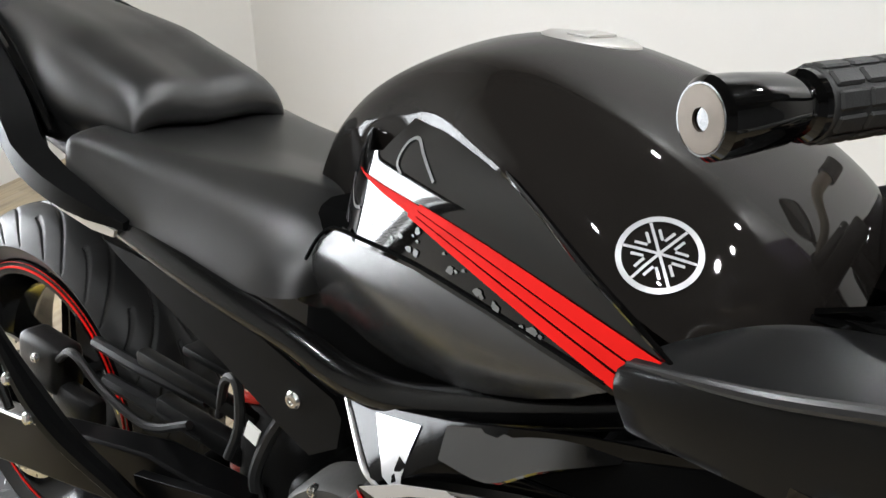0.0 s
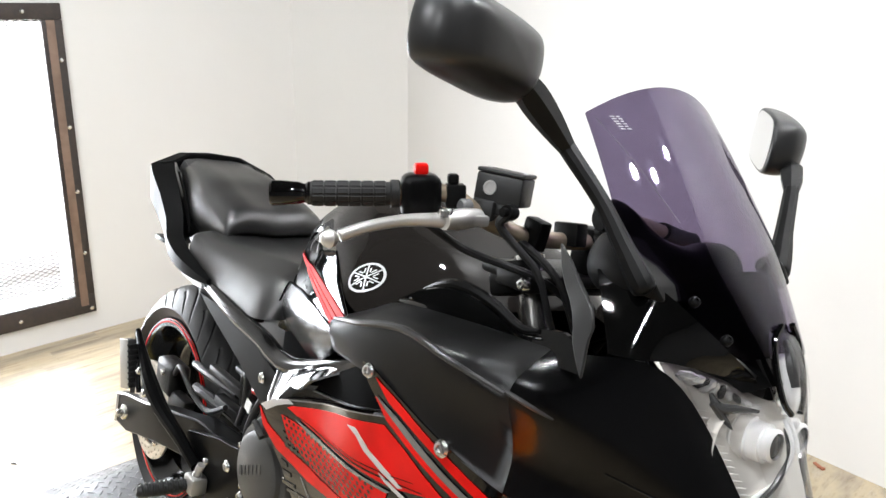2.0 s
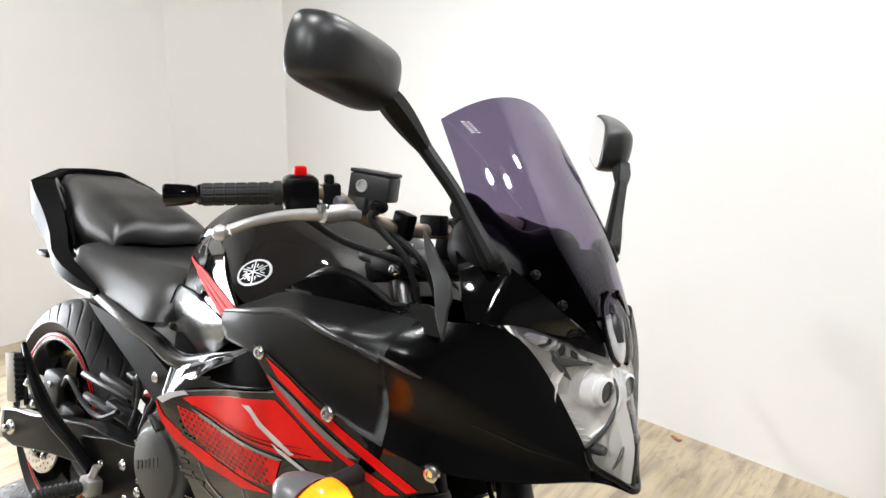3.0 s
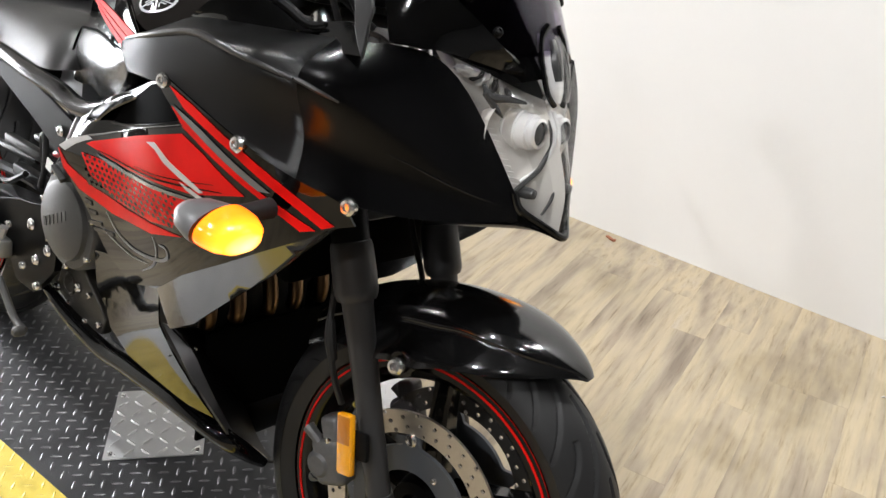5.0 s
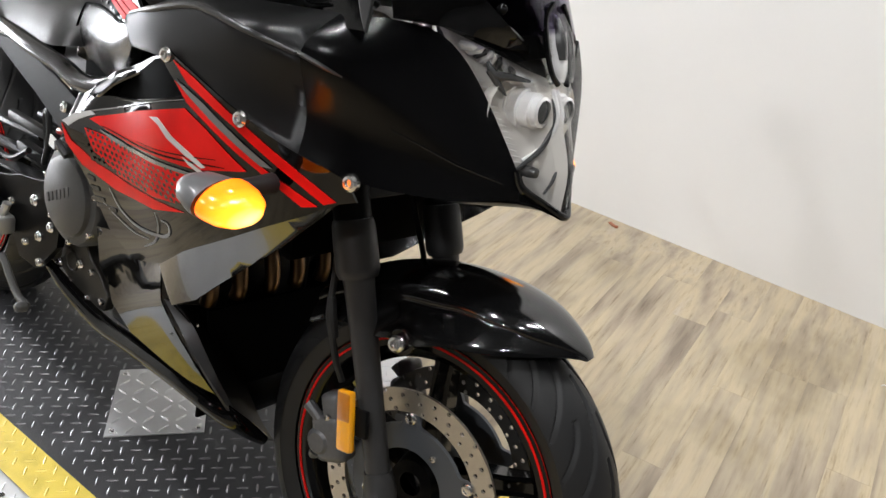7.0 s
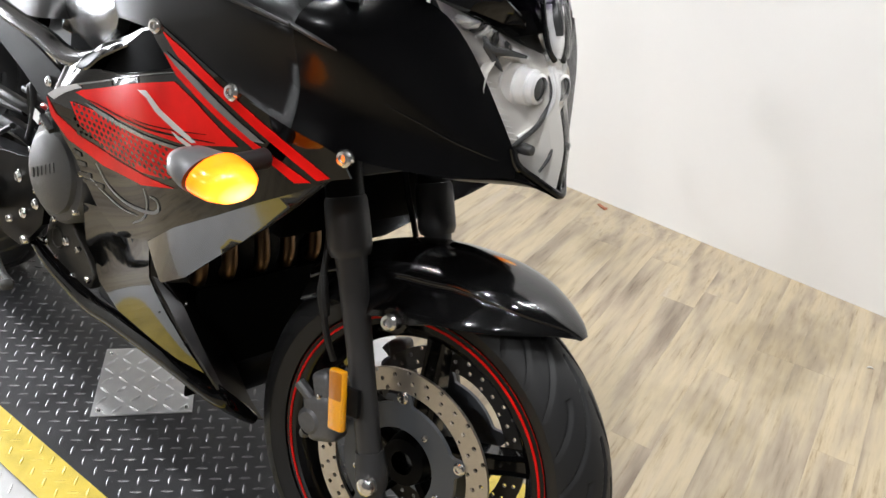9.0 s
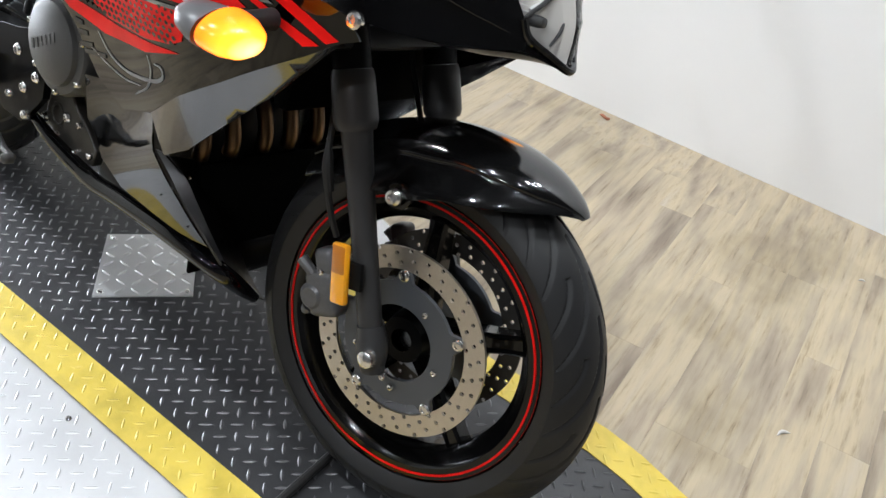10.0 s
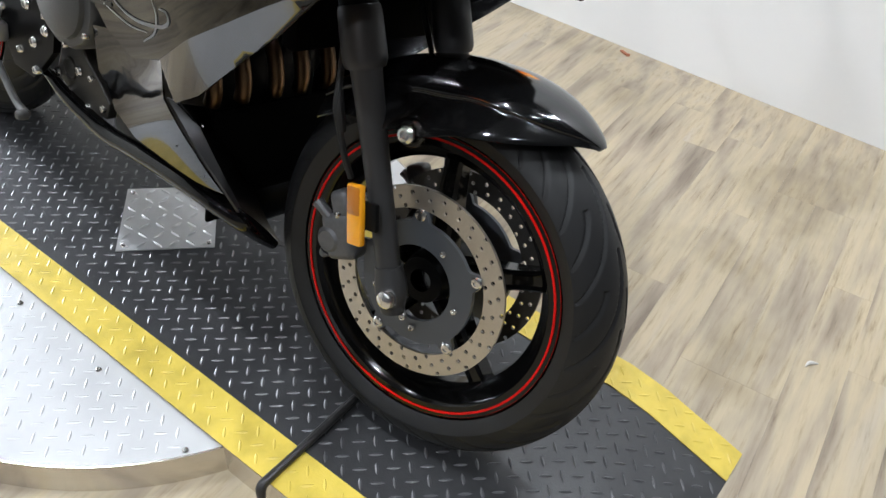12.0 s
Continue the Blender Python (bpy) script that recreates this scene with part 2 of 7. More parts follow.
for p, c in ((0.12, (1.0, 0.68, 0.22, 1)), (0.85, (0.70, 0.09, 0.001, 1))):
    glow_ramp.color_ramp.elements[0 if p < 0.5 else 1].position = p
    glow_ramp.color_ramp.elements[0 if p < 0.5 else 1].color = c
glow_ramp.color_ramp.elements.new(0.45).color = (1.0, 0.30, 0.012, 1)
nt.links.new(glow_ramp.outputs[0], nt.nodes["Principled BSDF"].inputs["Emission Color"])
nt.nodes["Principled BSDF"].inputs["Emission Strength"].default_value = 3.4
RED_SPRING = node_mat("red_spring_paint", (0.62, 0.02, 0.012), 0.3, coat=0.5)
CLEAR = see_through("clear_lens", (0.98, 0.98, 0.98))
SMOKE = see_through("smoked_screen", (0.41, 0.37, 0.47))
# the warm tint puts the floor's beige reflection into the silver
REFLECTOR = node_mat("lamp_reflector", (0.98, 0.94, 0.87), 0.09, metal=0.50, coat=0.2, rough_var=0.03, stain=0.05, stain_size=26)
LAMP_GREY = node_mat("grey_lamp_surround", (0.040, 0.040, 0.040), 0.25, stain=0.3)
LAMP_SILVER = node_mat("silvered_lamp_bowl", (0.98, 0.98, 0.98), 0.10, metal=0.45, coat=0.2, stain=0.05, stain_size=40)
CHIN_BLACK = node_mat("dull_black_plastic", (0.040, 0.040, 0.041), 0.42, spec=0.4, bump=0.12, bump_size=900)
TAIL_BLACK = node_mat("black_tail_plastic", (0.0022, 0.0022, 0.0023), 0.5, spec=0.05, bump=0.08, bump_size=900)
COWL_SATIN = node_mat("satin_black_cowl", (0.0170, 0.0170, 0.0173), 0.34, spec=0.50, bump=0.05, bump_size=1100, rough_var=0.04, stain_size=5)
BAR_FACE = node_mat("dull_bar_end_metal", (0.10, 0.085, 0.07), 0.4, metal=0.8, stain=0.4, stain_size=90)
HIGH_GLOSS = node_mat("lacquered_black_paint", (0.0018, 0.0018, 0.0018), 0.06, coat=0.4, spec=0.7, rough_var=0.03)
TUBE_BLACK = node_mat("satin_black_tube", (0.0025, 0.0025, 0.0025), 0.17, spec=0.32, bump=0.04, bump_size=500)
COVER_GLOSS = node_mat("gloss_black_cover", (0.0016, 0.0016, 0.0016), 0.035, spec=0.5)
FLAP_GLOSS = node_mat("scuffed_gloss_flap", (0.012, 0.012, 0.012), 0.14, coat=0.7, spec=0.7, grain=0.5, grain_size=35, tint=(0.06, 0.058, 0.055), rough_var=0.06, bump=0.06, bump_size=60)
LOW_BLACK = node_mat("lacquered_lower_fairing", (0.0022, 0.0022, 0.0022), 0.045, spec=0.32, rough_var=0.02)
SWIRL_GREY = node_mat("printed_grey_swirl", (0.38, 0.38, 0.385), 0.3, spec=0.1)
BAR_BEIGE = node_mat("beige_bar_metal", (0.34, 0.28, 0.21), 0.35, metal=0.7, grain=0.3, grain_size=120)
RIM_BLACK = node_mat("gloss_black_rim_paint", (0.0018, 0.0018, 0.0018), 0.14, spec=0.28, coat=0.1)
# copy of the disc steel with the far side's shade in its colour
SHADED_STEEL = node_mat("shaded_disc_steel", (0.05, 0.048, 0.045), 0.4, metal=0.6, grain=0.3)
ENGINE_GREY = node_mat("grey_brown_engine_cover", (0.030, 0.028, 0.024), 0.38, metal=0.3, spec=0.3, bump=0.2, bump_size=700, grain=0.4, grain_size=120, stain=0.4, stain_size=18)
GHOST = node_mat("faint_ghost_print", (0.035, 0.034, 0.032), 0.2, spec=0.2)
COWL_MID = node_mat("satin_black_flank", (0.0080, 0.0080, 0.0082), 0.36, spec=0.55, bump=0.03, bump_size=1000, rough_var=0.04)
HOUSING = node_mat("grey_indicator_plastic", (0.10, 0.10, 0.102), 0.30, spec=0.5, bump=0.05, bump_size=900)
FOLD_LINE = node_mat("dark_screen_line", (0.075, 0.065, 0.085), 0.4)
STALK = node_mat("black_stalk_plastic", (0.0050, 0.0050, 0.0051), 0.42, spec=0.18, bump=0.1, bump_size=900, rough_var=0.05)
RESERVOIR = node_mat("cast_dark_grey", (0.012, 0.012, 0.012), 0.42, spec=0.40, bump=0.2, bump_size=700, grain=0.35, grain_size=160, rough_var=0.08)
AIR_SATIN = node_mat("satin_grey_cover", (0.024, 0.024, 0.0242), 0.26, spec=0.5, bump=0.04, bump_size=1400, rough_var=0.03)
FENDER_GLOSS = node_mat("lacquered_fender", (0.0035, 0.0035, 0.0036), 0.12, spec=0.7, rough_var=0.02)
FIN_GREY = node_mat("satin_grey_plastic", (0.010, 0.010, 0.010), 0.38, spec=0.35, bump=0.08, bump_size=900, rough_var=0.05)
TRIM_BLACK = node_mat("gloss_black_trim", (0.0016, 0.0016, 0.0017), 0.12, spec=0.15, rough_var=0.03)
STRIPE_SILVER = node_mat("silver_stripe_vinyl", (0.20, 0.20, 0.205), 0.25, metal=0.5, stain=0.6, stain_size=14, spec=0.3)
SIDE_BLACK = node_mat("satin_black_frame_cover", (0.0055, 0.0055, 0.0056), 0.5, spec=0.10, bump=0.1, bump_size=900, rough_var=0.05)
MIRROR = node_mat("mirror_glass", (0.85, 0.86, 0.87), 0.02, metal=1.0)
WHITE_GFX = node_mat("white_print", (0.75, 0.75, 0.73), 0.4)
# near-black for recesses, radiator and joints: the shade is put into the colour
CAVITY_SHADE = node_mat("cavity_shade_black", (0.002, 0.002, 0.002), 0.8, spec=0.02)
BRONZE = node_mat("header_pipe_steel", (0.16, 0.10, 0.055), 0.38, metal=1.0, grain=0.4, grain_size=60, tint=(0.12, 0.075, 0.045))
WALL = node_mat("white_wall_paint", (0.80, 0.79, 0.77), 0.45, bump=0.1, bump_size=160, stain=0.06, stain_size=1.3, grain=0.04, grain_size=30)
CEIL = node_mat("ceiling_paint", (0.035, 0.035, 0.037), 0.8, grain=0.3, stain=0.3)
# for walls out of view: dim light is put into the grey
FAR_WALL = node_mat("unseen_dim_wall", (0.16, 0.16, 0.165), 0.6, bump=0.1, bump_size=160, stain=0.2, stain_size=1.3)
LAMP_WHITE = node_mat("white_lamp_enamel", (0.8, 0.8, 0.78), 0.4, stain=0.1)
CHECKER = node_mat("black_checker_plate", (0.027, 0.0275, 0.029), 0.40, grain=0.5, grain_size=55, tint=(0.066, 0.066, 0.069), stain=0.7, stain_size=7, bump=0.25, bump_size=300, rough_var=0.12)
TREAD = node_mat("worn_tread_bars", (0.062, 0.063, 0.067), 0.34, metal=0.35, grain=0.8, grain_size=25, tint=(0.20, 0.20, 0.205), stain=0.5, stain_size=6, rough_var=0.12)
YELLOW = node_mat("yellow_safety_paint", (0.72, 0.54, 0.06), 0.42, stain=0.55, stain_size=16, grain=0.4, grain_size=70, tint=(0.85, 0.68, 0.2), bump=0.2, bump_size=350, rough_var=0.08)
BRIGHT_PLATE = node_mat("bright_aluminium_plate", (0.66, 0.66, 0.66), 0.40, metal=0.75, grain=0.3, grain_size=60, tint=(0.5, 0.5, 0.5), stain=0.12, stain_size=12, bump=0.12, bump_size=500)
TT_PLATE = node_mat("pale_turntable_plate", (0.66, 0.66, 0.66), 0.42, metal=0.2, grain=0.25, grain_size=70, tint=(0.74, 0.74, 0.735), stain=0.25, stain_size=8, bump=0.1, bump_size=500)
TT_EDGE = node_mat("bright_aluminium_edge", (0.74, 0.70, 0.63), 0.24, metal=0.95, grain=0.4, grain_size=40, tint=(0.6, 0.56, 0.50), bump=0.15, bump_size=60)
BAR = node_mat("black_painted_bar", (0.012, 0.012, 0.012), 0.4, grain=0.3, grain_size=90, tint=(0.09, 0.085, 0.08), bump=0.3, bump_size=300)

# ---- the room ----
WX0, WX1, WY0, WY1, CEILING = -2.27, 4.2, -4.6, 1.752, 2.9
SLOPE = 0.12  # the window wall stands a little askew


def wall_slab(name, a, b, z0, z1, thick, label="", material=None):
    """An upright slab over the line from a to b; its room side is on the line, its back to the left of a-b."""
    ax, ay, bx, by = *a, *b
    n = Vector((-(by - ay), bx - ax, 0)).normalized() * thick
    bm = bmesh.new()
    lo = [bm.verts.new(p) for p in ((ax, ay, z0), (bx, by, z0), (bx + n.x, by + n.y, z0), (ax + n.x, ay + n.y, z0))]
    hi = [bm.verts.new((v.co.x, v.co.y, z1)) for v in lo]
    bm.faces.new(lo)
    bm.faces.new(hi)
    for i in range(4):
        bm.faces.new((lo[i], lo[(i + 1) % 4], hi[(i + 1) % 4], hi[i]))
    bmesh.ops.recalc_face_normals(bm, faces=bm.faces)
    return tagged(part(name, bm, material or WALL, None), label or "smooth white painted room wall", "wall", kind="structure")


def left_x(y):
    return WX0 - SLOPE * y


CORNER_A, CORNER_B = (left_x(1.30), 1.30), (-2.10, WY1)
wall_slab("wall_north", CORNER_B, (WX1, WY1), -0.1, CEILING, 0.12, "plain white painted wall behind the motorcycle")
wall_slab("wall_corner", CORNER_A, CORNER_B, -0.1, CEILING, 0.12, "short angled white wall across the room corner")
# two unseen walls added to close the room, darker than the white ones
wall_slab("wall_east", (WX1, WY1), (WX1, WY0), -0.1, CEILING, 0.12, "unseen end wall, its grey standing for dim light", FAR_WALL)
wall_slab("wall_south", (WX1, WY0), (left_x(WY0), WY0), -0.1, CEILING, 0.12, "unseen wall behind the camera, its grey standing for dim light", FAR_WALL)
WIN_Y0, WIN_Y1, WIN_Z0, WIN_Z1 = -0.76, 0.165, 0.18, 1.285
wall_slab("wall_west", (left_x(WY0), WY0), (left_x(WIN_Y0), WIN_Y0), -0.1, CEILING, 0.12)
wall_slab("wall_west_side", (left_x(WIN_Y1), WIN_Y1), CORNER_A, -0.1, CEILING, 0.12)
wall_slab("wall_west_sill", (left_x(WIN_Y0), WIN_Y0), (left_x(WIN_Y1), WIN_Y1), -0.1, WIN_Z0, 0.12)
wall_slab("wall_west_head", (left_x(WIN_Y0), WIN_Y0), (left_x(WIN_Y1), WIN_Y1), WIN_Z1, CEILING, 0.12)
tagged(part("ceiling", box(-3.2, WX1 + 0.3, WY0 - 0.3, WY1 + 0.3, CEILING, CEILING + 0.1), CEIL), "plain dark ceiling", "ceiling", kind="structure")

# window cage: a dark flat frame screwed to the wall, with expanded metal mesh over the opening
CAGE_TURN = math.degrees(math.atan(SLOPE))
cage = new("window_1")
cage.matrix_world = pose(WX0, 0, 0, 0, 0, CAGE_TURN)
tagged(cage, "wall opening behind expanded metal mesh in a worn dark bolted frame", "window", kind="structure")
CAGE_PAINT = node_mat("worn_cage_paint", (0.022, 0.022, 0.023), 0.45, stain=0.5, stain_size=5, grain=0.4, grain_size=60, tint=(0.12, 0.07, 0.045), bump=0.3, bump_size=200)
FY0, FY1, FZ0, FZ1, FW = -0.84, 0.243, 0.096, 1.352, 0.082
for y0, y1, z0, z1 in ((FY0, FY1, FZ0, FZ0 + FW), (FY0, FY1, FZ1 - 0.06, FZ1), (FY1 - 0.078, FY1, FZ0 + FW + 0.0005, FZ1 - 0.0605), (FY0, FY0 + 0.078, FZ0 + FW + 0.0005, FZ1 - 0.0605)):
    part("frame_rail", box(0.0, 0.022, y0, y1, z0, z1, 0.003), CAGE_PAINT, cage)
for y, z in [(FY1 - 0.02, FZ0 + 0.02)] + [(FY1 - 0.022, z) for z in (0.36, 0.62, 0.88, 1.14)] + [(y, FZ0 + 0.035) for y in (-0.06, -0.30, -0.54, -0.74)] + [(y, FZ1 - 0.03) for y in (0.1, -0.2, -0.5, -0.74)]:
    part("frame_screw", bolt((0.022, y, z), (1, 0, 0), 0.009, 0.005, False), CHROME, cage)


CAGE_RUST = node_mat("rusty_cage_strip", (0.20, 0.125, 0.085), 0.6, stain=0.6, stain_size=9, grain=0.5, grain_size=50, tint=(0.32, 0.24, 0.19), bump=0.3, bump_size=200)
part("rust_strip", box(0.0225, 0.0250, FY1 - 0.062, FY1 - 0.030, FZ0 + 0.035, FZ1 - 0.062, 0.001), CAGE_RUST, cage, "rusty brown strip on the frame")


def mesh_screen(y0, y1, z0, z1, dy, dz, strand):
    """Expanded metal: flattened diamonds of thin strands."""
    bm = bmesh.new()
    ny, nz = int((y1 - y0) / dy), int((z1 - z0) / dz)
    for i in range(ny + 1):
        for k in range(nz + 1):
            ya, za = y0 + i * dy, z0 + k * dz
            for sy, sz in ((dy / 2, dz / 2), (-dy / 2, dz / 2)):
                a, b = Vector((0.004, ya, za)), Vector((0.008, ya + sy, za + sz))
                if not (y0 <= b.y <= y1 and b.z <= z1):
                    continue
                for c, d in ((a, b), (b, Vector((0.004, ya, za + dz)))):
                    if d.z > z1 + 0.001:
                        continue
                    off = Vector((0, 0, strand))
                    back = Vector((0.0025, 0, 0))
                    vs = [bm.verts.new(p) for p in (c - off, d - off, d + off, c + off, c - off + back, d - off + back, d + off + back, c + off + back)]
                    for f in ((0, 1, 2, 3), (4, 7, 6, 5), (0, 4, 5, 1), (3, 2, 6, 7)):
                        bm.faces.new([vs[j] for j in f])
    return bm


part("mesh", mesh_screen(FY0 + 0.07, FY1 - 0.07, FZ0 + 0.07, FZ1 - 0.05, 0.034, 0.0165, 0.0014), CAGE_PAINT, cage, "dark expanded metal mesh")
# behind the mesh: a bright sill, an orange post and a grey rail, and daylight
# orange paled so that the glare of daylight sits in the colour
ORANGE = node_mat("orange_post_paint", (0.85, 0.52, 0.36), 0.5, stain=0.2, stain_size=5)
RAIL = node_mat("grey_rail_paint", (0.35, 0.34, 0.33), 0.5, grain=0.3)
post = part("orange_post", box(-0.60, -0.52, -0.36, -0.27, -0.02, 2.2, 0.006), ORANGE)
post.matrix_world = pose(WX0, 0, 0, 0, 0, CAGE_TURN)
tagged(post, "orange painted upright post outside the mesh window, paled for daylight glare", "post")
rail = part("grey_rail", box(-0.50, -0.45, -2.0, 0.8, 0.13, 0.175, 0.004), RAIL)
rail.matrix_world = pose(WX0, 0, 0, 0, 0, CAGE_TURN)
tagged(rail, "low grey horizontal rail outside the mesh window", "rail")
DAY = glowing("daylight_backdrop", (1.0, 0.99, 0.97), 3.0)
day = part("backdrop", box(-1.6, -1.55, -4, 2.5, -0.3, 3.0), DAY)
day.matrix_world = pose(WX0, 0, 0, 0, 0, CAGE_TURN)
tagged(day, "bright overexposed daylight outside the window", "backdrop", kind="structure")
tagged(part("floor_outside", box(-4.2, -2.45, -4, 2.5, -0.13, -0.07), node_mat("pale_concrete", (0.5, 0.49, 0.47), 0.7, grain=0.3, stain=0.3)), "pale ground outside the window", "ground", kind="structure")

# ---- turntable and ramp platform ----
STRIP_TURN, STRIP_Y, STRIP_HALF, STRIP_NEAR = math.degrees(math.atan(0.057)), 0.033, 0.301, 0.318
SX0, SX1, SX2, SX3 = -1.175, -1.03, 1.0, 1.205
TT_TOP, TT_R = 0.058, 0.606


def strip_z(x):
    """Height of the platform's top along its length, with softly bent ramp ends."""
    pts = [(SX0, 0.004), (SX1, HP), (SX2, HP), (SX3, 0.004)]
    z = float(np.interp(x, [p[0] for p in pts], [p[1] for p in pts]))
    soft = 0.05
    for c in (SX1, SX2):
        if abs(x - c) < soft:
            z -= 0.006 * (1 - abs(x - c) / soft) ** 2
    return z


def strip_sheet(y0, y1, lift, x0=SX0, x1=SX3, skirt=True):
    bm = bmesh.new()
    xs = sorted({round(v, 4) for v in list(np.linspace(x0, x1, 60)) + [SX1, SX2]})
    rows = []
    for x in xs:
        z = strip_z(x) + lift
        rows.append([(x, y0, z), (x, y1, z)] if not skirt else [(x, y0, 0.0), (x, y0, z), (x, y1, z), (x, y1, 0.0)])
    grid_faces(bm, rows)
    bmesh.ops.recalc_face_normals(bm, faces=bm.faces)
    return bm


platform = new("ramp_platform")
platform.matrix_world = pose(0, STRIP_Y, 0, 0, 0, STRIP_TURN)
tagged(platform, "black checker-plate display platform with yellow edges and ramp ends", "platform")
part("deck", thicken(strip_sheet(-STRIP_NEAR, STRIP_HALF, 0, skirt=False), 0.003), CHECKER, platform, degrees=50)
part("skirt", strip_sheet(-STRIP_NEAR + 0.002, STRIP_HALF - 0.002, -0.0035), TT_EDGE, platform, "dull steel skirt")
for y0, y1 in ((-STRIP_NEAR - 0.001, -STRIP_NEAR + 0.077), (STRIP_HALF - 0.074, STRIP_HALF + 0.001)):
    bm = strip_sheet(y0, y1, 0.0025, skirt=False)
    thicken(bm, 0.002)
    part("edge_stripe", bm, YELLOW, platform, "scuffed yellow safety stripe", degrees=50)


def tread_bars(bm, places, long, wide, high, height_of):
    """Lens-shaped raised bars of checker plate; places: x, y, angle."""
    for x, y, a in places:
        c, s = math.cos(a), math.sin(a)
        ring = []
        for u, v in ((-1, 0), (-0.5, -0.8), (0, -1), (0.5, -0.8), (1, 0), (0.5, 0.8), (0, 1), (-0.5, 0.8)):
            px, py = x + u * long * c - v * wide * s, y + u * long * s + v * wide * c
            ring.append(bm.verts.new((px, py, height_of(px) + 0.0002)))
        top = []
        for u in (-0.62, 0, 0.62):
            px, py = x + u * long * c, y + u * long * s
            top.append(bm.verts.new((px, py, height_of(px) + high * (1 if u == 0 else 0.85))))
        t0, t1, t2 = top
        for f in ((ring[0], ring[1], t0), (ring[1], ring[2], t1, t0), (ring[2], ring[3], t2, t1), (ring[3], ring[4], t2), (ring[4], ring[5], t2), (ring[5], ring[6], t1, t2), (ring[6], ring[7], t0, t1), (ring[7], ring[0], t0)):
            bm.faces.new(f)


def tread_field(x0, x1, y0, y1, pitch, turn, keep=lambda x, y: True):
    """A lattice of places with the bars lying crosswise by turns."""
    out, n = [], int(3 / pitch)
    c, s = math.cos(turn), math.sin(turn)
    for i in range(-n, n):
        for j in range(-n, n):
            x, y = pitch * (i * c - j * s), pitch * (i * s + j * c)
            if x0 < x < x1 and y0 < y < y1 and keep(x, y):
                out.append((x, y, turn + (math.pi / 2 if (i + j) % 2 else 0)))
    return out


bm = bmesh.new()
tread_bars(bm, tread_field(SX0 + 0.01, SX3 - 0.01, -STRIP_NEAR + 0.087, STRIP_HALF - 0.084, 0.0275, radians(44)), 0.0125, 0.0031, 0.0018, strip_z)
tagged(part("tread", bm, TREAD, platform, "worn raised tread bars"), kind="stuff")
bm = bmesh.new()
for y0, y1 in ((-STRIP_NEAR + 0.008, -STRIP_NEAR + 0.070), (STRIP_HALF - 0.066, STRIP_HALF - 0.008)):
    tread_bars(bm, tread_field(SX0 + 0.01, SX3 - 0.01, y0, y1, 0.0275, radians(44)), 0.0125, 0.0031, 0.0013, lambda x: strip_z(x) + 0.0025)
tagged(part("painted_tread", bm, YELLOW, platform, "yellow painted raised tread bars"), kind="stuff")

turntable = new("turntable")
tagged(turntable, "low round turntable of pale aluminium checker plate", "turntable")
part("top", lathe([(0.0001, 0), (TT_R - 0.004, 0), (TT_R - 0.003, 0.0)], 128), TT_PLATE, turntable).matrix_basis = pose(0, 0, TT_TOP, 90, 0, 0)
part("rim", lathe([(TT_R - 0.004, 0.0005), (TT_R - 0.001, 0.0), (TT_R, -0.003), (TT_R + 0.002, -0.0575)], 160), TT_EDGE, turntable, "dull bent steel rim").matrix_basis = pose(0, 0, TT_TOP, 90, 0, 0)
bm = bmesh.new()
tread_bars(bm, tread_field(-TT_R, TT_R, -TT_R, TT_R, 0.0285, radians(47), lambda x, y: math.hypot(x, y) < TT_R - 0.02 and not -STRIP_NEAR - 0.012 < y - STRIP_Y - 0.057 * x < STRIP_HALF + 0.012), 0.0125, 0.0028, 0.0014, lambda x: TT_TOP)
tagged(part("tread", bm, TT_PLATE, turntable), kind="stuff")
for a in (-1.9, -2.3):
    part("screw", bolt((TT_R * 0.94 * math.cos(a), TT_R * 0.94 * math.sin(a), TT_TOP), (0, 0, 1), 0.006, 0.004), CHROME, turntable)
for x, y in ((0.260, -0.283), (0.512, -0.280), (0.008, -0.295), (-0.25, -0.31)):
    part("screw", bolt((x, y - 0.018, TT_TOP), (0, 0, 1), 0.006, 0.004), CHROME, turntable)

# loose bright plate on the deck
patch = new("floor_plate")
tagged(patch, "loose square of bright aluminium checker plate on the deck", "metal plate")
pa, pb, pd = Vector((-0.164, 0.029, 0)), Vector((0.008, -0.109, 0)), Vector((0.134, 0.043, 0))
bm = bmesh.new()
base = [bm.verts.new((p.x, p.y, HP + 0.002)) for p in (pa, pb, pd, pa + pd - pb)]
f = bm.faces.new(base)
ret = bmesh.ops.extrude_face_region(bm, geom=[f])
bmesh.ops.translate(bm, vec=(0, 0, 0.003), verts=[g for g in ret["geom"] if isinstance(g, bmesh.types.BMVert)])
bmesh.ops.recalc_face_normals(bm, faces=bm.faces)
part("sheet", bm, BRIGHT_PLATE, patch)
bm, places = bmesh.new(), []
ex, ey = (pb - pa), (pd - pb)
for i in range(7):
    for j in range(6):
        p = pa + ex * ((i + 0.5) / 7) + ey * ((j + 0.5) / 6)
        places.append((p.x, p.y, math.atan2(ex.y, ex.x) + radians(45) + (math.pi / 2 if (i + j) % 2 else 0)))
tread_bars(bm, places, 0.0145, 0.0040, 0.0030, lambda x: HP + 0.005)
tagged(part("tread", bm, BRIGHT_PLATE, patch), kind="stuff")
for p in (pa + (ex + ey) * 0.07, pb - ex * 0.07 + ey * 0.07, pd - (ex + ey) * 0.06 + ex * 0.0):
    part("rivet", bolt((p.x, p.y, HP + 0.005), (0, 0, 1), 0.006, 0.003), CHROME, patch)

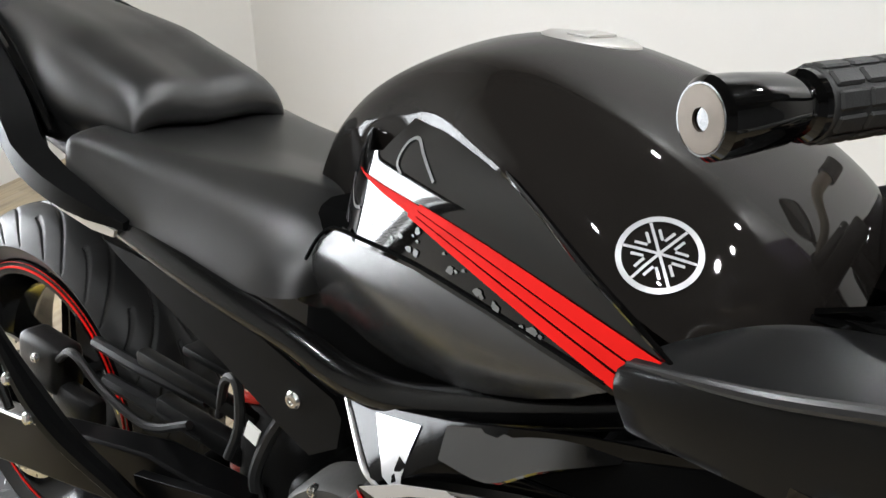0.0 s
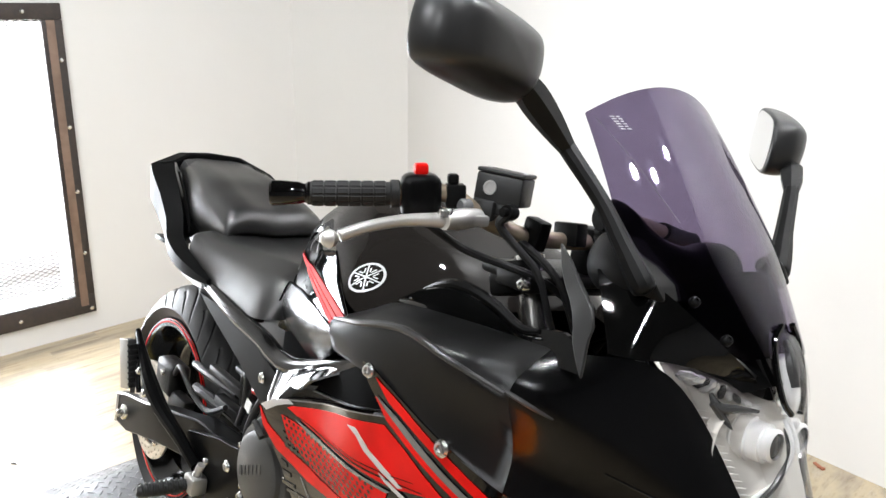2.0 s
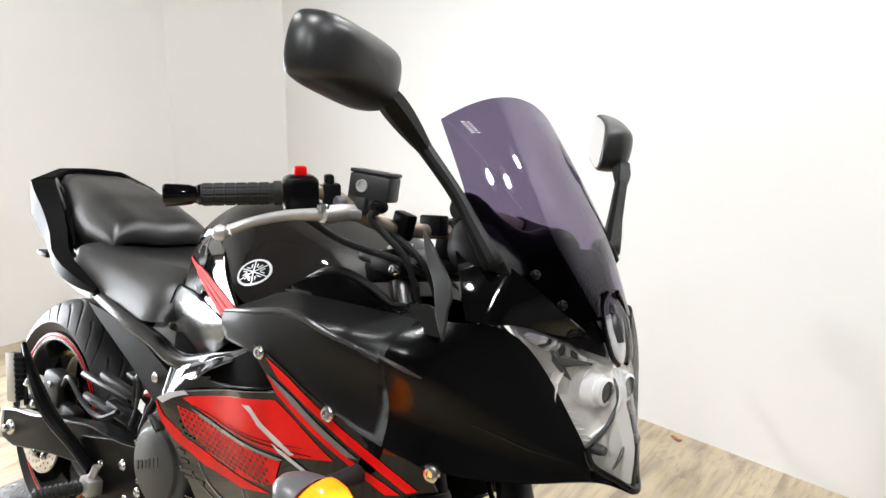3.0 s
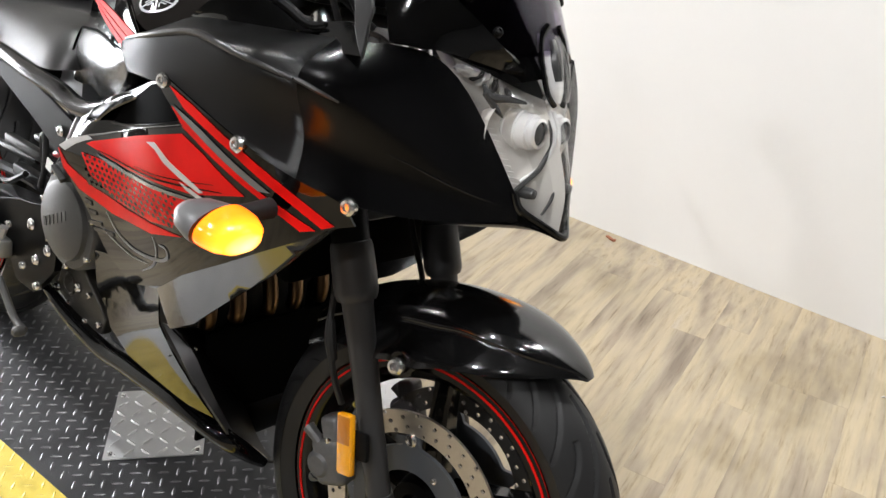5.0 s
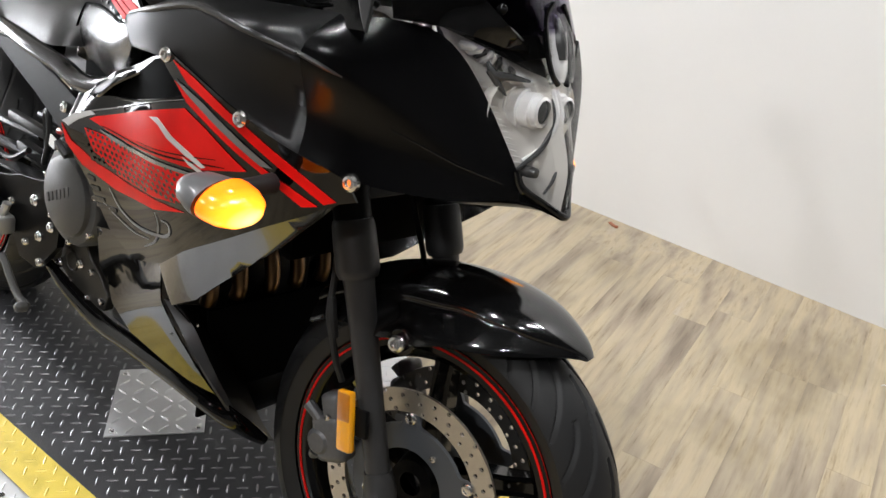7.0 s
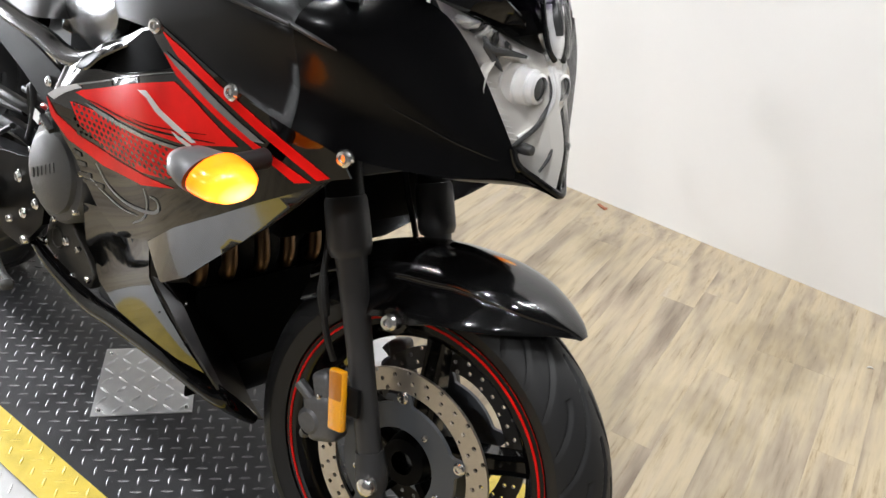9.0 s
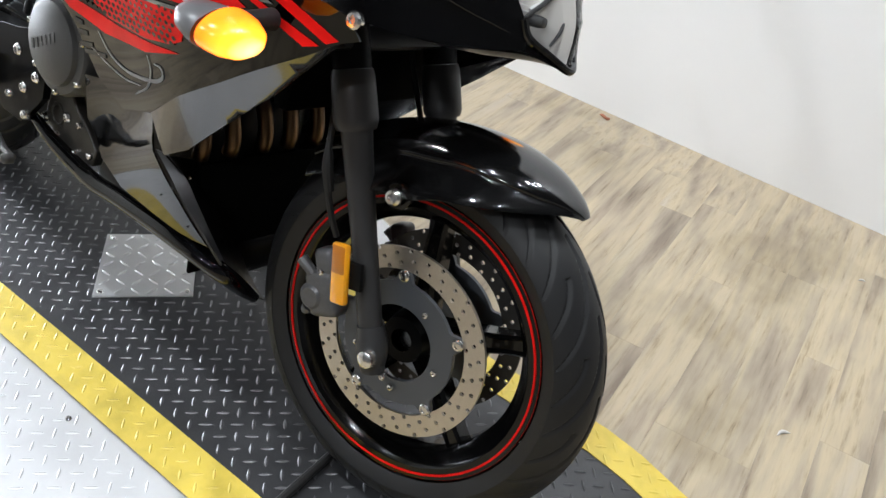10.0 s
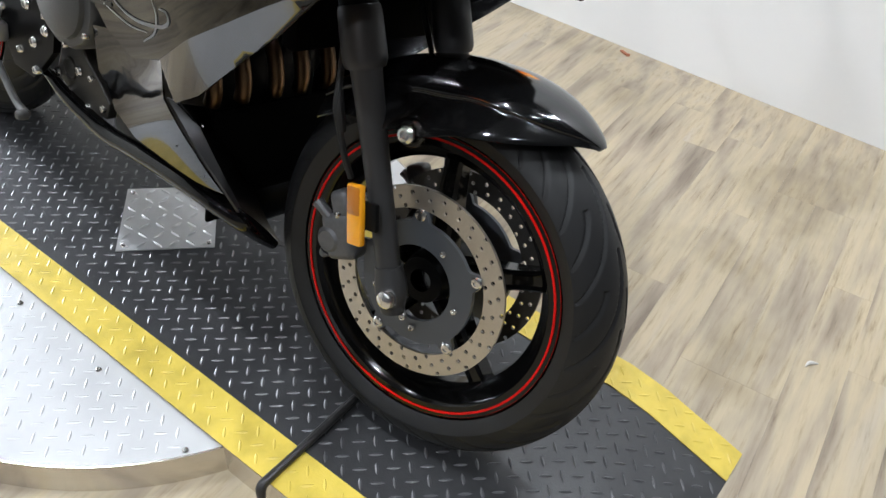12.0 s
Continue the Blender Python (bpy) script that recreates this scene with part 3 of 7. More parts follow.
# black bar that lies across the deck in front of the wheel
stop = part("stop_bar", tube([(0.665, -0.266, HP - 0.020), (0.665, -0.267, HP - 0.006), (0.6635, -0.264, HP + 0.006), (0.661, -0.250, HP + 0.0095), (0.6556, -0.192, HP + 0.0095), (0.649, -0.128, HP + 0.0095), (0.638, -0.020, HP + 0.0095)], [0.0068, 0.0078, 0.0084, 0.0078, 0.0070, 0.0082, 0.0076], 4, 10), BAR)
tagged(stop, "thin bent black steel bar across the platform", "metal bar")

# ---- plank floor ----
def plank_material():
    m = node_mat("vinyl_plank", (0.52, 0.43, 0.30), 0.38)
    nt = m.node_tree
    b = nt.nodes["Principled BSDF"]
    co, info = nt.nodes.new("ShaderNodeTexCoord"), nt.nodes.new("ShaderNodeObjectInfo")
    off = nt.nodes.new("ShaderNodeVectorMath")
    off.operation = "MULTIPLY_ADD"
    com = nt.nodes.new("ShaderNodeCombineXYZ")
    nt.links.new(info.outputs["Random"], com.inputs[0])
    nt.links.new(info.outputs["Random"], com.inputs[1])
    nt.links.new(com.outputs[0], off.inputs[0])
    off.inputs[1].default_value = (37.0, 61.0, 0.0)
    nt.links.new(co.outputs["Object"], off.inputs[2])

    def tex(scale, detail, stretch, rough=0.6):
        mp = nt.nodes.new("ShaderNodeMapping")
        mp.inputs["Scale"].default_value = stretch
        nt.links.new(off.outputs[0], mp.inputs["Vector"])
        n = nt.nodes.new("ShaderNodeTexNoise")
        n.inputs["Scale"].default_value, n.inputs["Detail"].default_value, n.inputs["Roughness"].default_value = scale, detail, rough
        nt.links.new(mp.outputs[0], n.inputs["Vector"])
        return n.outputs["Fac"]

    def ramp(src, stops):
        r = nt.nodes.new("ShaderNodeValToRGB")
        r.color_ramp.elements[0].position, r.color_ramp.elements[0].color = stops[0][0], (*stops[0][1], 1)
        r.color_ramp.elements[1].position, r.color_ramp.elements[1].color = stops[-1][0], (*stops[-1][1], 1)
        for p, c in stops[1:-1]:
            r.color_ramp.elements.new(p).color = (*c, 1)
        nt.links.new(src, r.inputs[0])
        return r.outputs[0]

    def mix(a, c, fac, mode="MIX"):
        x = nt.nodes.new("ShaderNodeMix")
        x.data_type, x.blend_type = "RGBA", mode
        nt.links.new(a, x.inputs["A"])
        nt.links.new(c, x.inputs["B"])
        if isinstance(fac, float):
            x.inputs["Factor"].default_value = fac
        else:
            nt.links.new(fac, x.inputs["Factor"])
        return x.outputs["Result"]

    broad = ramp(tex(4.2, 5, (3.6, 0.42, 1), 0.5), [(0.29, (0.215, 0.172, 0.124)), (0.40, (0.34, 0.278, 0.202)), (0.47, (0.41, 0.340, 0.240)), (0.55, (0.48, 0.396, 0.262)), (0.63, (0.46, 0.387, 0.274)), (0.74, (0.46, 0.400, 0.315))])
    streak = ramp(tex(16.0, 8, (4.0, 0.30, 1), 0.7), [(0.32, (0.54, 0.49, 0.43)), (0.41, (0.88, 0.86, 0.83)), (0.50, (1.0, 1.0, 1.0)), (0.66, (1.06, 1.06, 1.05))])
    col = mix(broad, streak, 1.0, "MULTIPLY")
    tone = ramp(info.outputs["Random"], [(0.0, (0.95, 0.95, 0.955)), (0.5, (1.0, 0.997, 0.99)), (1.0, (1.05, 1.04, 1.015))])
    col = mix(col, tone, 1.0, "MULTIPLY")
    geo = nt.nodes.new("ShaderNodeNewGeometry")
    wide = nt.nodes.new("ShaderNodeTexNoise")
    wide.inputs["Scale"].default_value, wide.inputs["Detail"].default_value = 2.6, 4.0
    nt.links.new(geo.outputs["Position"], wide.inputs["Vector"])
    patch_tone = ramp(wide.outputs["Fac"], [(0.34, (0.74, 0.73, 0.71)), (0.46, (0.97, 0.98, 0.99)), (0.7, (1.03, 1.03, 1.05))])
    col = mix(col, patch_tone, 1.0, "MULTIPLY")
    nt.links.new(col, b.inputs["Base Color"])
    bp = nt.nodes.new("ShaderNodeBump")
    bp.inputs["Strength"].default_value, bp.inputs["Distance"].default_value = 0.25, 0.0008
    nt.links.new(tex(30.0, 6, (4.0, 0.4, 1)), bp.inputs["Height"])
    nt.links.new(bp.outputs[0], b.inputs["Normal"])
    return m


PLANK = plank_material()
floor = part("floor", box(-2.9, WX1 + 0.3, WY0 - 0.3, WY1 + 0.3, -0.12, -0.004), node_mat("floor_joint", (0.40, 0.335, 0.24), 0.7, grain=0.4), None)
tagged(floor, "worn beige and grey wood-look vinyl plank floor", "floor", kind="structure")
PW, PL, PLANK_TURN = 0.10, 0.75, 8.0
plank_mesh = bpy.data.meshes.new("plank")
bm = box(-PW / 2 + 0.0001, PW / 2 - 0.0001, -PL / 2 + 0.0001, PL / 2 - 0.0001, -0.0035, 0.0, 0.0002, 1)
bm.to_mesh(plank_mesh)
bm.free()
plank_mesh.materials.append(PLANK)
rng = random.Random(4)
turn_m = pose(0, 0, 0, 0, 0, PLANK_TURN)
for i in range(-36, 42):
    shift = rng.random() * PL
    for j in range(-9, 7):
        p = turn_m @ Vector((i * PW, j * PL + shift, 0))
        if left_x(p.y) - 0.35 < p.x < 2.6 and -1.3 < p.y < WY1 + 0.33:
            ob = new("plank", plank_mesh)
            ob.parent = floor
            over = p.y + PL / 2 * math.cos(radians(PLANK_TURN)) - (WY1 + 0.05)
            cut = max(0.0, over) / PL
            ob.matrix_basis = Matrix.Translation(p - turn_m @ Vector((0, PL * cut / 2, 0))) @ turn_m @ Matrix.Diagonal((1, 1 - cut, 1, 1))
tagged(part("floor_rest", joined(box(-2.9, WX1 + 0.1, WY0 - 0.1, -1.2, -0.0038, -0.0030), box(2.55, WX1 + 0.1, -1.2, WY1 + 0.05, -0.0038, -0.0030)), PLANK), "wood-look vinyl floor behind the camera", "floor", kind="structure")
scrap = part("wood_chip", joined(moved(box(-0.022, 0.022, -0.006, 0.006, 0.0, 0.004, 0.001), pose(0.155, 1.705, 0.001, 0, 0, -25)), moved(box(-0.012, 0.012, -0.004, 0.004, 0.002, 0.006, 0.001), pose(0.165, 1.70, 0.001, 0, 0, 20))), node_mat("reddish_chip", (0.28, 0.10, 0.05), 0.7, grain=0.3))
tagged(scrap, "small reddish wood chip on the floor", "debris")
for x, y, s in ((1.133, 1.445, 0.009), (1.192, 0.724, 0.016), (-1.372, -0.281, 0.012)):
    bit = part("paper_scrap", moved(tube([(-s, 0, 0.002), (0, s * 0.3, 0.003), (s, -s * 0.2, 0.002)], [0.001, s * 0.28, 0.001], 3, 6), pose(x, y, 0, 0, 0, 40 * s * 100)), node_mat("scrap", (0.6, 0.58, 0.55) if x > 0 else (0.06, 0.06, 0.06), 0.8))
    tagged(bit, "tiny scrap lying on the plank floor", "debris")

# ---- lamps above ----
CEILING_SPOTS = ((0.05, 1.40, 18), (1.40, 1.50, 12), (1.45, 0.60, 15), (1.53, 0.97, 12), (-0.90, -0.57, 30), (0.60, -0.60, 22), (1.80, -0.45, 10), (0.20, -2.2, 36), (1.6, -2.6, 32))
for x, y, watts in CEILING_SPOTS:
    lampshade = part("ceiling_light", moved(lathe([(0.0001, 0.03), (0.085, 0.03), (0.10, 0.02), (0.10, 0.0), (0.085, -0.004), (0.08, 0.004)], 32), pose(x, y, CEILING - 0.03, 90, 0, 0)), LAMP_WHITE)
    tagged(lampshade, "round white ceiling spotlight, lit", "ceiling light", group="ceiling lights")
    data = bpy.data.lights.new("bulb", "AREA")
    data.shape, data.size, data.energy, data.color = "DISK", 0.10, watts, (1.0, 0.985, 0.965)
    ob = new("bulb", data)
    ob.matrix_world = pose(x, y, CEILING - 0.04)
area_lamp("window_daylight", pose(WX0 - 0.14, -0.30, 0.75, 0, -90, 0), 1.1, 0.92, 88, (0.97, 0.98, 1.0))

# ---- the motorcycle, in its own upright frame: x ahead, y to its left, z up ----
bike = new("motorcycle")
bike.matrix_world = pose(0, 0, HP, -LEANED, 0, 0)
tagged(bike, "black sport motorcycle with red graphics leaning on its stand", "motorcycle")

WHEEL_F, WHEEL_R = Vector((0.72, 0, 0.30)), Vector((-0.72, 0, 0.312))
STEER = Matrix.Translation(WHEEL_F) @ Matrix.Rotation(radians(STEERED), 4, Vector((-0.40, 0, 0.917)).normalized()) @ Matrix.Translation(-WHEEL_F)


def surface_through(points, smooth=0.0):
    """A smooth depth y over x and z through a few known places (thin plate)."""
    p = np.array(points, float)
    xz, y = p[:, (0, 2)], p[:, 1]
    n = len(p)

    def ker(r2):
        return np.where(r2 > 1e-12, r2 * np.log(np.maximum(r2, 1e-12)), 0)

    d2 = ((xz[:, None] - xz[None]) ** 2).sum(2)
    a = np.zeros((n + 3, n + 3))
    a[:n, :n] = ker(d2) + smooth * np.eye(n)
    a[:n, n], a[:n, n + 1:] = 1, xz
    a[n, :n], a[n + 1:, :n] = 1, xz.T
    w = np.linalg.solve(a, np.concatenate([y, np.zeros(3)]))

    def depth(x, z):
        r2 = ((xz - (x, z)) ** 2).sum(1)
        return float(ker(r2) @ w[:n] + w[n] + w[n + 1] * x + w[n + 2] * z)

    return depth


def sheet_through(points):
    """A smooth, gently curved depth y over x and z that passes near the points (second order in x)."""
    p = np.array(points, float)
    x, y, z = p[:, 0], p[:, 1], p[:, 2]
    w = np.linalg.lstsq(np.stack([np.ones_like(x), x, z, x * x, x * z], 1), y, rcond=None)[0]
    return lambda a, c: float(w[0] + w[1] * a + w[2] * c + w[3] * a * a + w[4] * a * c)


def shifted(f, d):
    return lambda x, z: f(x, z) + d


# wheels
def tyre_bm(radius, half, crown, rim_r, groove, spin, segs=840):
    """A tyre with its sweeping tread grooves cut into the crown."""
    prof = []
    n = 76
    for i in range(n + 1):
        u = -1 + 2 * i / n
        a = u * 1.28
        y = half * math.sin(a) / math.sin(1.28)
        r = radius - crown * (1 - math.cos(a)) / (1 - math.cos(1.28))
        prof.append((r, y, u))
    sidew = [(rim_r + 0.004, half * 0.80), (rim_r + 0.014, half * 0.90), (rim_r + 0.028, half * 0.985)]
    prof = [(r, -y, -2) for r, y in sidew] + prof + [(r, y, 2) for r, y in reversed(sidew)]
    rows = []
    for k in range(segs):
        a = 2 * math.pi * k / segs
        row = []
        for r, y, u in prof:
            d = 0.0
            if abs(u) < 1.01:
                d = groove(a, u)
            row.append(((r - d) * math.cos(a), y, (r - d) * math.sin(a)))
        rows.append(row)
    bm = bmesh.new()
    grid_faces(bm, rows, wrap_u=True)
    bmesh.ops.recalc_face_normals(bm, faces=bm.faces)
    return bm


def sweep_grooves(count, depth, half):
    """Long curved grooves that start by the crown, run along it and sweep out to the shoulder, with a short one between, on both sides by turns."""
    step = 2 * math.pi / count

    def groove(a, u):
        d = 0.0
        for side, phase in ((1, 0.0), (-1, 0.5)):
            s = u * side
            if not 0.04 < s < 0.97:
                continue
            for extra, s0, s1, run, curve in ((0.0, 0.06, 0.95, 0.62, 2.1), (0.55, 0.46, 0.97, 0.26, 1.5)):
                for lap in (0, 1, 2):
                    q = (-(a - (phase + extra) * step)) % step + lap * step
                    if q > run:
                        continue
                    line = s0 + (s1 - s0) * (q / run) ** curve
                    slope = (s1 - s0) * curve * (q / run) ** (curve - 1) / run * half * 1.2 / 0.29
                    off = abs(s - line) * half * 1.3 / math.sqrt(1 + slope * slope)
                    w = 0.0040 - 0.0014 * q / run
                    if off < w:
                        d = max(d, depth * min(1.0, 1.8 * (1 - off / w)))
        return d

    return groove


def stripe_ring(r, y, wide, lift):
    side = -1 if y < 0 else 1
    return lathe([(r - wide, y - side * 0.002), (r - wide * 0.8, y + side * lift), (r + wide * 0.8, y + side * lift), (r + wide, y - side * 0.002)], 128)


def rim_bm(rim_r, half):
    """Drop-centre rim with two lips."""
    h = half
    prof = [(rim_r + 0.010, -h), (rim_r + 0.012, -h + 0.006), (rim_r - 0.004, -h + 0.012), (rim_r - 0.012, -h * 0.5), (rim_r - 0.024, -h * 0.25),
            (rim_r - 0.024, h * 0.25), (rim_r - 0.012, h * 0.5), (rim_r - 0.004, h - 0.012), (rim_r + 0.012, h - 0.006), (rim_r + 0.010, h),
            (rim_r - 0.008, h), (rim_r - 0.014, h - 0.006), (rim_r - 0.022, h * 0.5), (rim_r - 0.034, h * 0.25), (rim_r - 0.034, -h * 0.25), (rim_r - 0.022, -h * 0.5), (rim_r - 0.014, -h + 0.006), (rim_r - 0.008, -h)]
    return lathe(prof, 112, closed=True)


def spoke_bm(r0, r1, w0, w1, t0, t1, bend=0.0, hollow=0.3):
    """One cast spoke along +x from the hub to the rim, hollowed on both faces."""
    secs = []
    for i in range(9):
        u = i / 8
        r, w, t = r0 + (r1 - r0) * u, w0 + (w1 - w0) * u, t0 + (t1 - t0) * u
        if u > 0.8:
            w *= 1 + 1.6 * (u - 0.8) ** 1.0
        z = bend * math.sin(math.pi * u)
        sec = [(-w, -t * 0.7), (-w * 0.72, -t), (-w * 0.45, -t * (1 - hollow)), (w * 0.45, -t * (1 - hollow)), (w * 0.72, -t), (w, -t * 0.7),
               (w, t * 0.7), (w * 0.72, t), (w * 0.45, t * (1 - hollow)), (-w * 0.45, t * (1 - hollow)), (-w * 0.72, t), (-w, t * 0.7)]
        secs.append([(r, y, z + zz) for zz, y in sec])
    bm = bmesh.new()
    vs = grid_faces(bm, secs, wrap_v=True)
    bm.faces.new(vs[0])
    bm.faces.new(list(reversed(vs[-1])))
    bmesh.ops.recalc_face_normals(bm, faces=bm.faces)
    return bm


def turned_y(bm, a):
    return moved(bm, Matrix.Rotation(-a, 4, "Y"))


def disc_bm(r_in, r_out, thick, sectors, rows, hole):
    """A brake rotor with its drilled holes cut right through."""
    bm = bmesh.new()
    bands = np.linspace(r_in, r_out, rows + 1)
    half = thick / 2
    made = {}

    def vert(r, a, y):
        key = (round(r, 5), round(a % (2 * math.pi), 5), y)
        if key not in made:
            made[key] = bm.verts.new((r * math.cos(a), y, r * math.sin(a)))
        return made[key]

    da = 2 * math.pi / sectors
    for s in range(sectors):
        for b in range(rows):
            ra, rb, a0 = bands[b], bands[b + 1], s * da
            rm, am = (ra + rb) / 2, a0 + da / 2
            ring = [(ra, a0), (ra, am), (ra, a0 + da), (rm, a0 + da), (rb, a0 + da), (rb, am), (rb, a0), (rm, a0)]
            drilled = (s + 3 * b) % 7 == 0
            for y in (-half, half):
                outer = [vert(r, a, y) for r, a in ring]
                if not drilled:
                    bm.faces.new(outer)
                else:
                    inner = []
                    for k, (r, a) in enumerate(ring):
                        ang = math.atan2(r - rm, rm * (a - am))
                        inner.append(bm.verts.new(((rm + hole * math.sin(ang)) * math.cos(am + hole * math.cos(ang) / rm), y, (rm + hole * math.sin(ang)) * math.sin(am + hole * math.cos(ang) / rm))))
                    for k in range(8):
                        bm.faces.new((outer[k], outer[(k + 1) % 8], inner[(k + 1) % 8], inner[k]))
                    if y < 0:
                        low = inner
                    else:
                        for k in range(8):
                            bm.faces.new((low[k], low[(k + 1) % 8], inner[(k + 1) % 8], inner[k]))
        for r in (r_in, r_out):
            for a0, a1 in ((s * da, s * da + da / 2), (s * da + da / 2, s * da + da)):
                bm.faces.new((vert(r, a0, -half), vert(r, a1, -half), vert(r, a1, half), vert(r, a0, half)))
    bmesh.ops.recalc_face_normals(bm, faces=bm.faces)
    return bm


def carrier_bm(r_in, r_body, r_tip, arms, thick, phase=0.0):
    """The rotor's inner carrier: a ring with arms to the rotor's buttons."""
    n = arms * 26
    outer, inner = [], []
    for k in range(n):
        a = 2 * math.pi * k / n
        w = (a - phase) % (2 * math.pi / arms)
        w = min(w, 2 * math.pi / arms - w)
        r = r_body + (r_tip - r_body) * math.exp(-(w / 0.12) ** 4)
        outer.append((r * math.cos(a), r * math.sin(a)))
        inner.append((r_in * math.cos(a), r_in * math.sin(a)))
    bm = bmesh.new()
    rows = [[(*outer[k][:1], -thick, outer[k][1]), (outer[k][0], thick, outer[k][1]), (inner[k][0], thick, inner[k][1]), (inner[k][0], -thick, inner[k][1])] for k in range(n)]
    grid_faces(bm, rows, wrap_u=True, wrap_v=True)
    bmesh.ops.recalc_face_normals(bm, faces=bm.faces)
    return bm


def make_wheel(name, place, turn, tyre, rim_half, spokes, label):
    wheel = new(name)
    wheel.parent = bike
    wheel.matrix_basis = turn @ Matrix.Translation(place)
    wheel["label"] = label
    part("tyre", tyre, RUBBER, wheel, "black road tyre with sweeping grooves", degrees=40)
    part("rim", rim_bm(0.216, rim_half), RIM_BLACK, wheel, "gloss black cast rim")
    for y in (-rim_half - 0.001, rim_half + 0.001):
        part("rim_stripe", stripe_ring(0.2185, y, 0.0019, 0.0006), RED, wheel, "thin red rim stripe")
        part("rim_stripe", stripe_ring(0.2255, y + (0.002 if y < 0 else -0.002), 0.0012, 0.0006), RED, wheel, "thin red rim stripe")
    for k in range(spokes):
        part("spoke", turned_y(spoke_bm(0.03, 0.192, 0.021, 0.013, 0.026, 0.017), 2 * math.pi * (k + 0.32) / spokes), RIM_BLACK, wheel)
    part("hub", lathe([(0.018, -0.052), (0.036, -0.05), (0.04, -0.03), (0.046, 0.0), (0.04, 0.03), (0.036, 0.05), (0.018, 0.052)], 40), FRAME, wheel)
    return wheel


front = make_wheel("front_wheel", WHEEL_F, STEER, tyre_bm(0.300, 0.060, 0.049, 0.226, sweep_grooves(16, 0.0042, 0.060), 1), 0.047, 5, "front wheel with red rim stripes and twin drilled discs")
rear = make_wheel("rear_wheel", WHEEL_R, Matrix.Identity(4), tyre_bm(0.312, 0.080, 0.058, 0.226, sweep_grooves(15, 0.0035, 0.080), 1), 0.072, 5, "rear wheel with a wide tyre and red rim stripes")


def brake_disc(wheel, y, r_in, r_out, arms, phase, body, tip, sectors=112, bolts=True, steel=None):
    out = -1 if y < 0 else 1
    disc = part("brake_disc", moved(disc_bm(r_in, r_out, 0.005, sectors, 5, 0.0036), Matrix.Translation((0, y, 0))), steel or STEEL, wheel, "drilled steel brake disc")
    part("disc_carrier", moved(carrier_bm(0.060, body, tip, arms, 0.0035, phase), Matrix.Translation((0, y + out * 0.001, 0))), CARRIER, disc, "grey disc carrier")
    for k in range(arms):
        a = phase + 2 * math.pi * k / arms
        part("disc_button", bolt(((tip - 0.009) * math.cos(a), y + out * 0.005, (tip - 0.009) * math.sin(a)), (0, out, 0), 0.0095, 0.004), CHROME, disc)
        b = a + math.pi / arms
        part("disc_bolt", bolt((0.074 * math.cos(b), y + out * 0.004, 0.074 * math.sin(b)), (0, out, 0), 0.006, 0.005), CHROME, disc)


brake_disc(front, -0.060, 0.1150, 0.149, 5, 0.49, 0.0970, 0.1165)
# left disc: same steel, darkened to stand for the shade it lies in
brake_disc(front, 0.060, 0.1145, 0.149, 5, 0.49, 0.0985, 0.1165, steel=SHADED_STEEL)
brake_disc(rear, -0.112, 0.088, 0.1225, 5, 0.3, 0.07, 0.092, 98)

# front fork
FORK_Y, FORK_A, FORK_B = 0.112, Vector((0.716, 0, 0.285)), Vector((0.430, 0, 0.995))


def on_fork(z, y=0.0, ahead=0.0):
    u = (z - FORK_A.z) / (FORK_B.z - FORK_A.z)
    p = FORK_A.lerp(FORK_B, u)
    return (p.x + ahead, y, p.z)


def fork_leg(y):
    s = -1 if y < 0 else 1
    leg = moved(tube([on_fork(0.27, y), on_fork(0.33, y), on_fork(0.45, y), on_fork(0.575, y), on_fork(0.60, y)], [0.0170, 0.0178, 0.0185, 0.0215, 0.0245], 4, 20), STEER)
    leg = part("fork_leg", leg, FORK_GREY, bike, "satin black fork slider")
    part("fork_seal", moved(tube([on_fork(0.592, y), on_fork(0.60, y), on_fork(0.612, y), on_fork(0.660, y), on_fork(0.668, y)], [0.0270, 0.0305, 0.0310, 0.0300, 0.026], 2, 20), STEER), FORK_GREY, leg, "black dust seal")
    part("fork_sleeve", moved(tube([on_fork(0.66, y), on_fork(0.72, y), on_fork(0.86, y)], 0.0265, 2, 20), STEER), MATTE, leg, "black fork sleeve")
    part("fork_tube", moved(tube([on_fork(0.85, y), on_fork(0.92, y), on_fork(1.0, y)], 0.0205, 2, 20), STEER), CHROME, leg, "polished fork tube")
    part("axle_lug", moved(tube([on_fork(0.268, y, -0.004), on_fork(0.30, y), on_fork(0.335, y)], [0.016, 0.024, 0.020], 4, 16), STEER), FORK_GREY, leg)
    part("axle_bolt", moved(bolt((0.72, y + s * 0.024, 0.30), (0, s, 0), 0.014, 0.012, False), STEER), CHROME, leg, "hexagonal axle bolt")
    part("pinch_bolt", moved(bolt(on_fork(0.279, y + s * 0.012, 0.026), (0.2, s, 0), 0.0055, 0.005), STEER), CHROME, leg)


fork_leg(-FORK_Y)
fork_leg(FORK_Y)
for z, r in ((0.70, 0.032), (0.965, 0.030)):
    part("triple_clamp", moved(joined(box(-0.03, 0.03, -0.15, 0.15, -0.016, 0.016, 0.006)), STEER @ Matrix.Translation((on_fork(z)[0] - 0.012, 0, z)) @ pose(0, 0, 0, 0, -23, 0)), MATTE, bike)


part("hose_union", tube([(0.516, -0.060, 0.606), (0.514, -0.060, 0.618), (0.512, -0.060, 0.634)], [0.0055, 0.0068, 0.0055], 2, 10), CHROME, bike, "bright brake hose union")


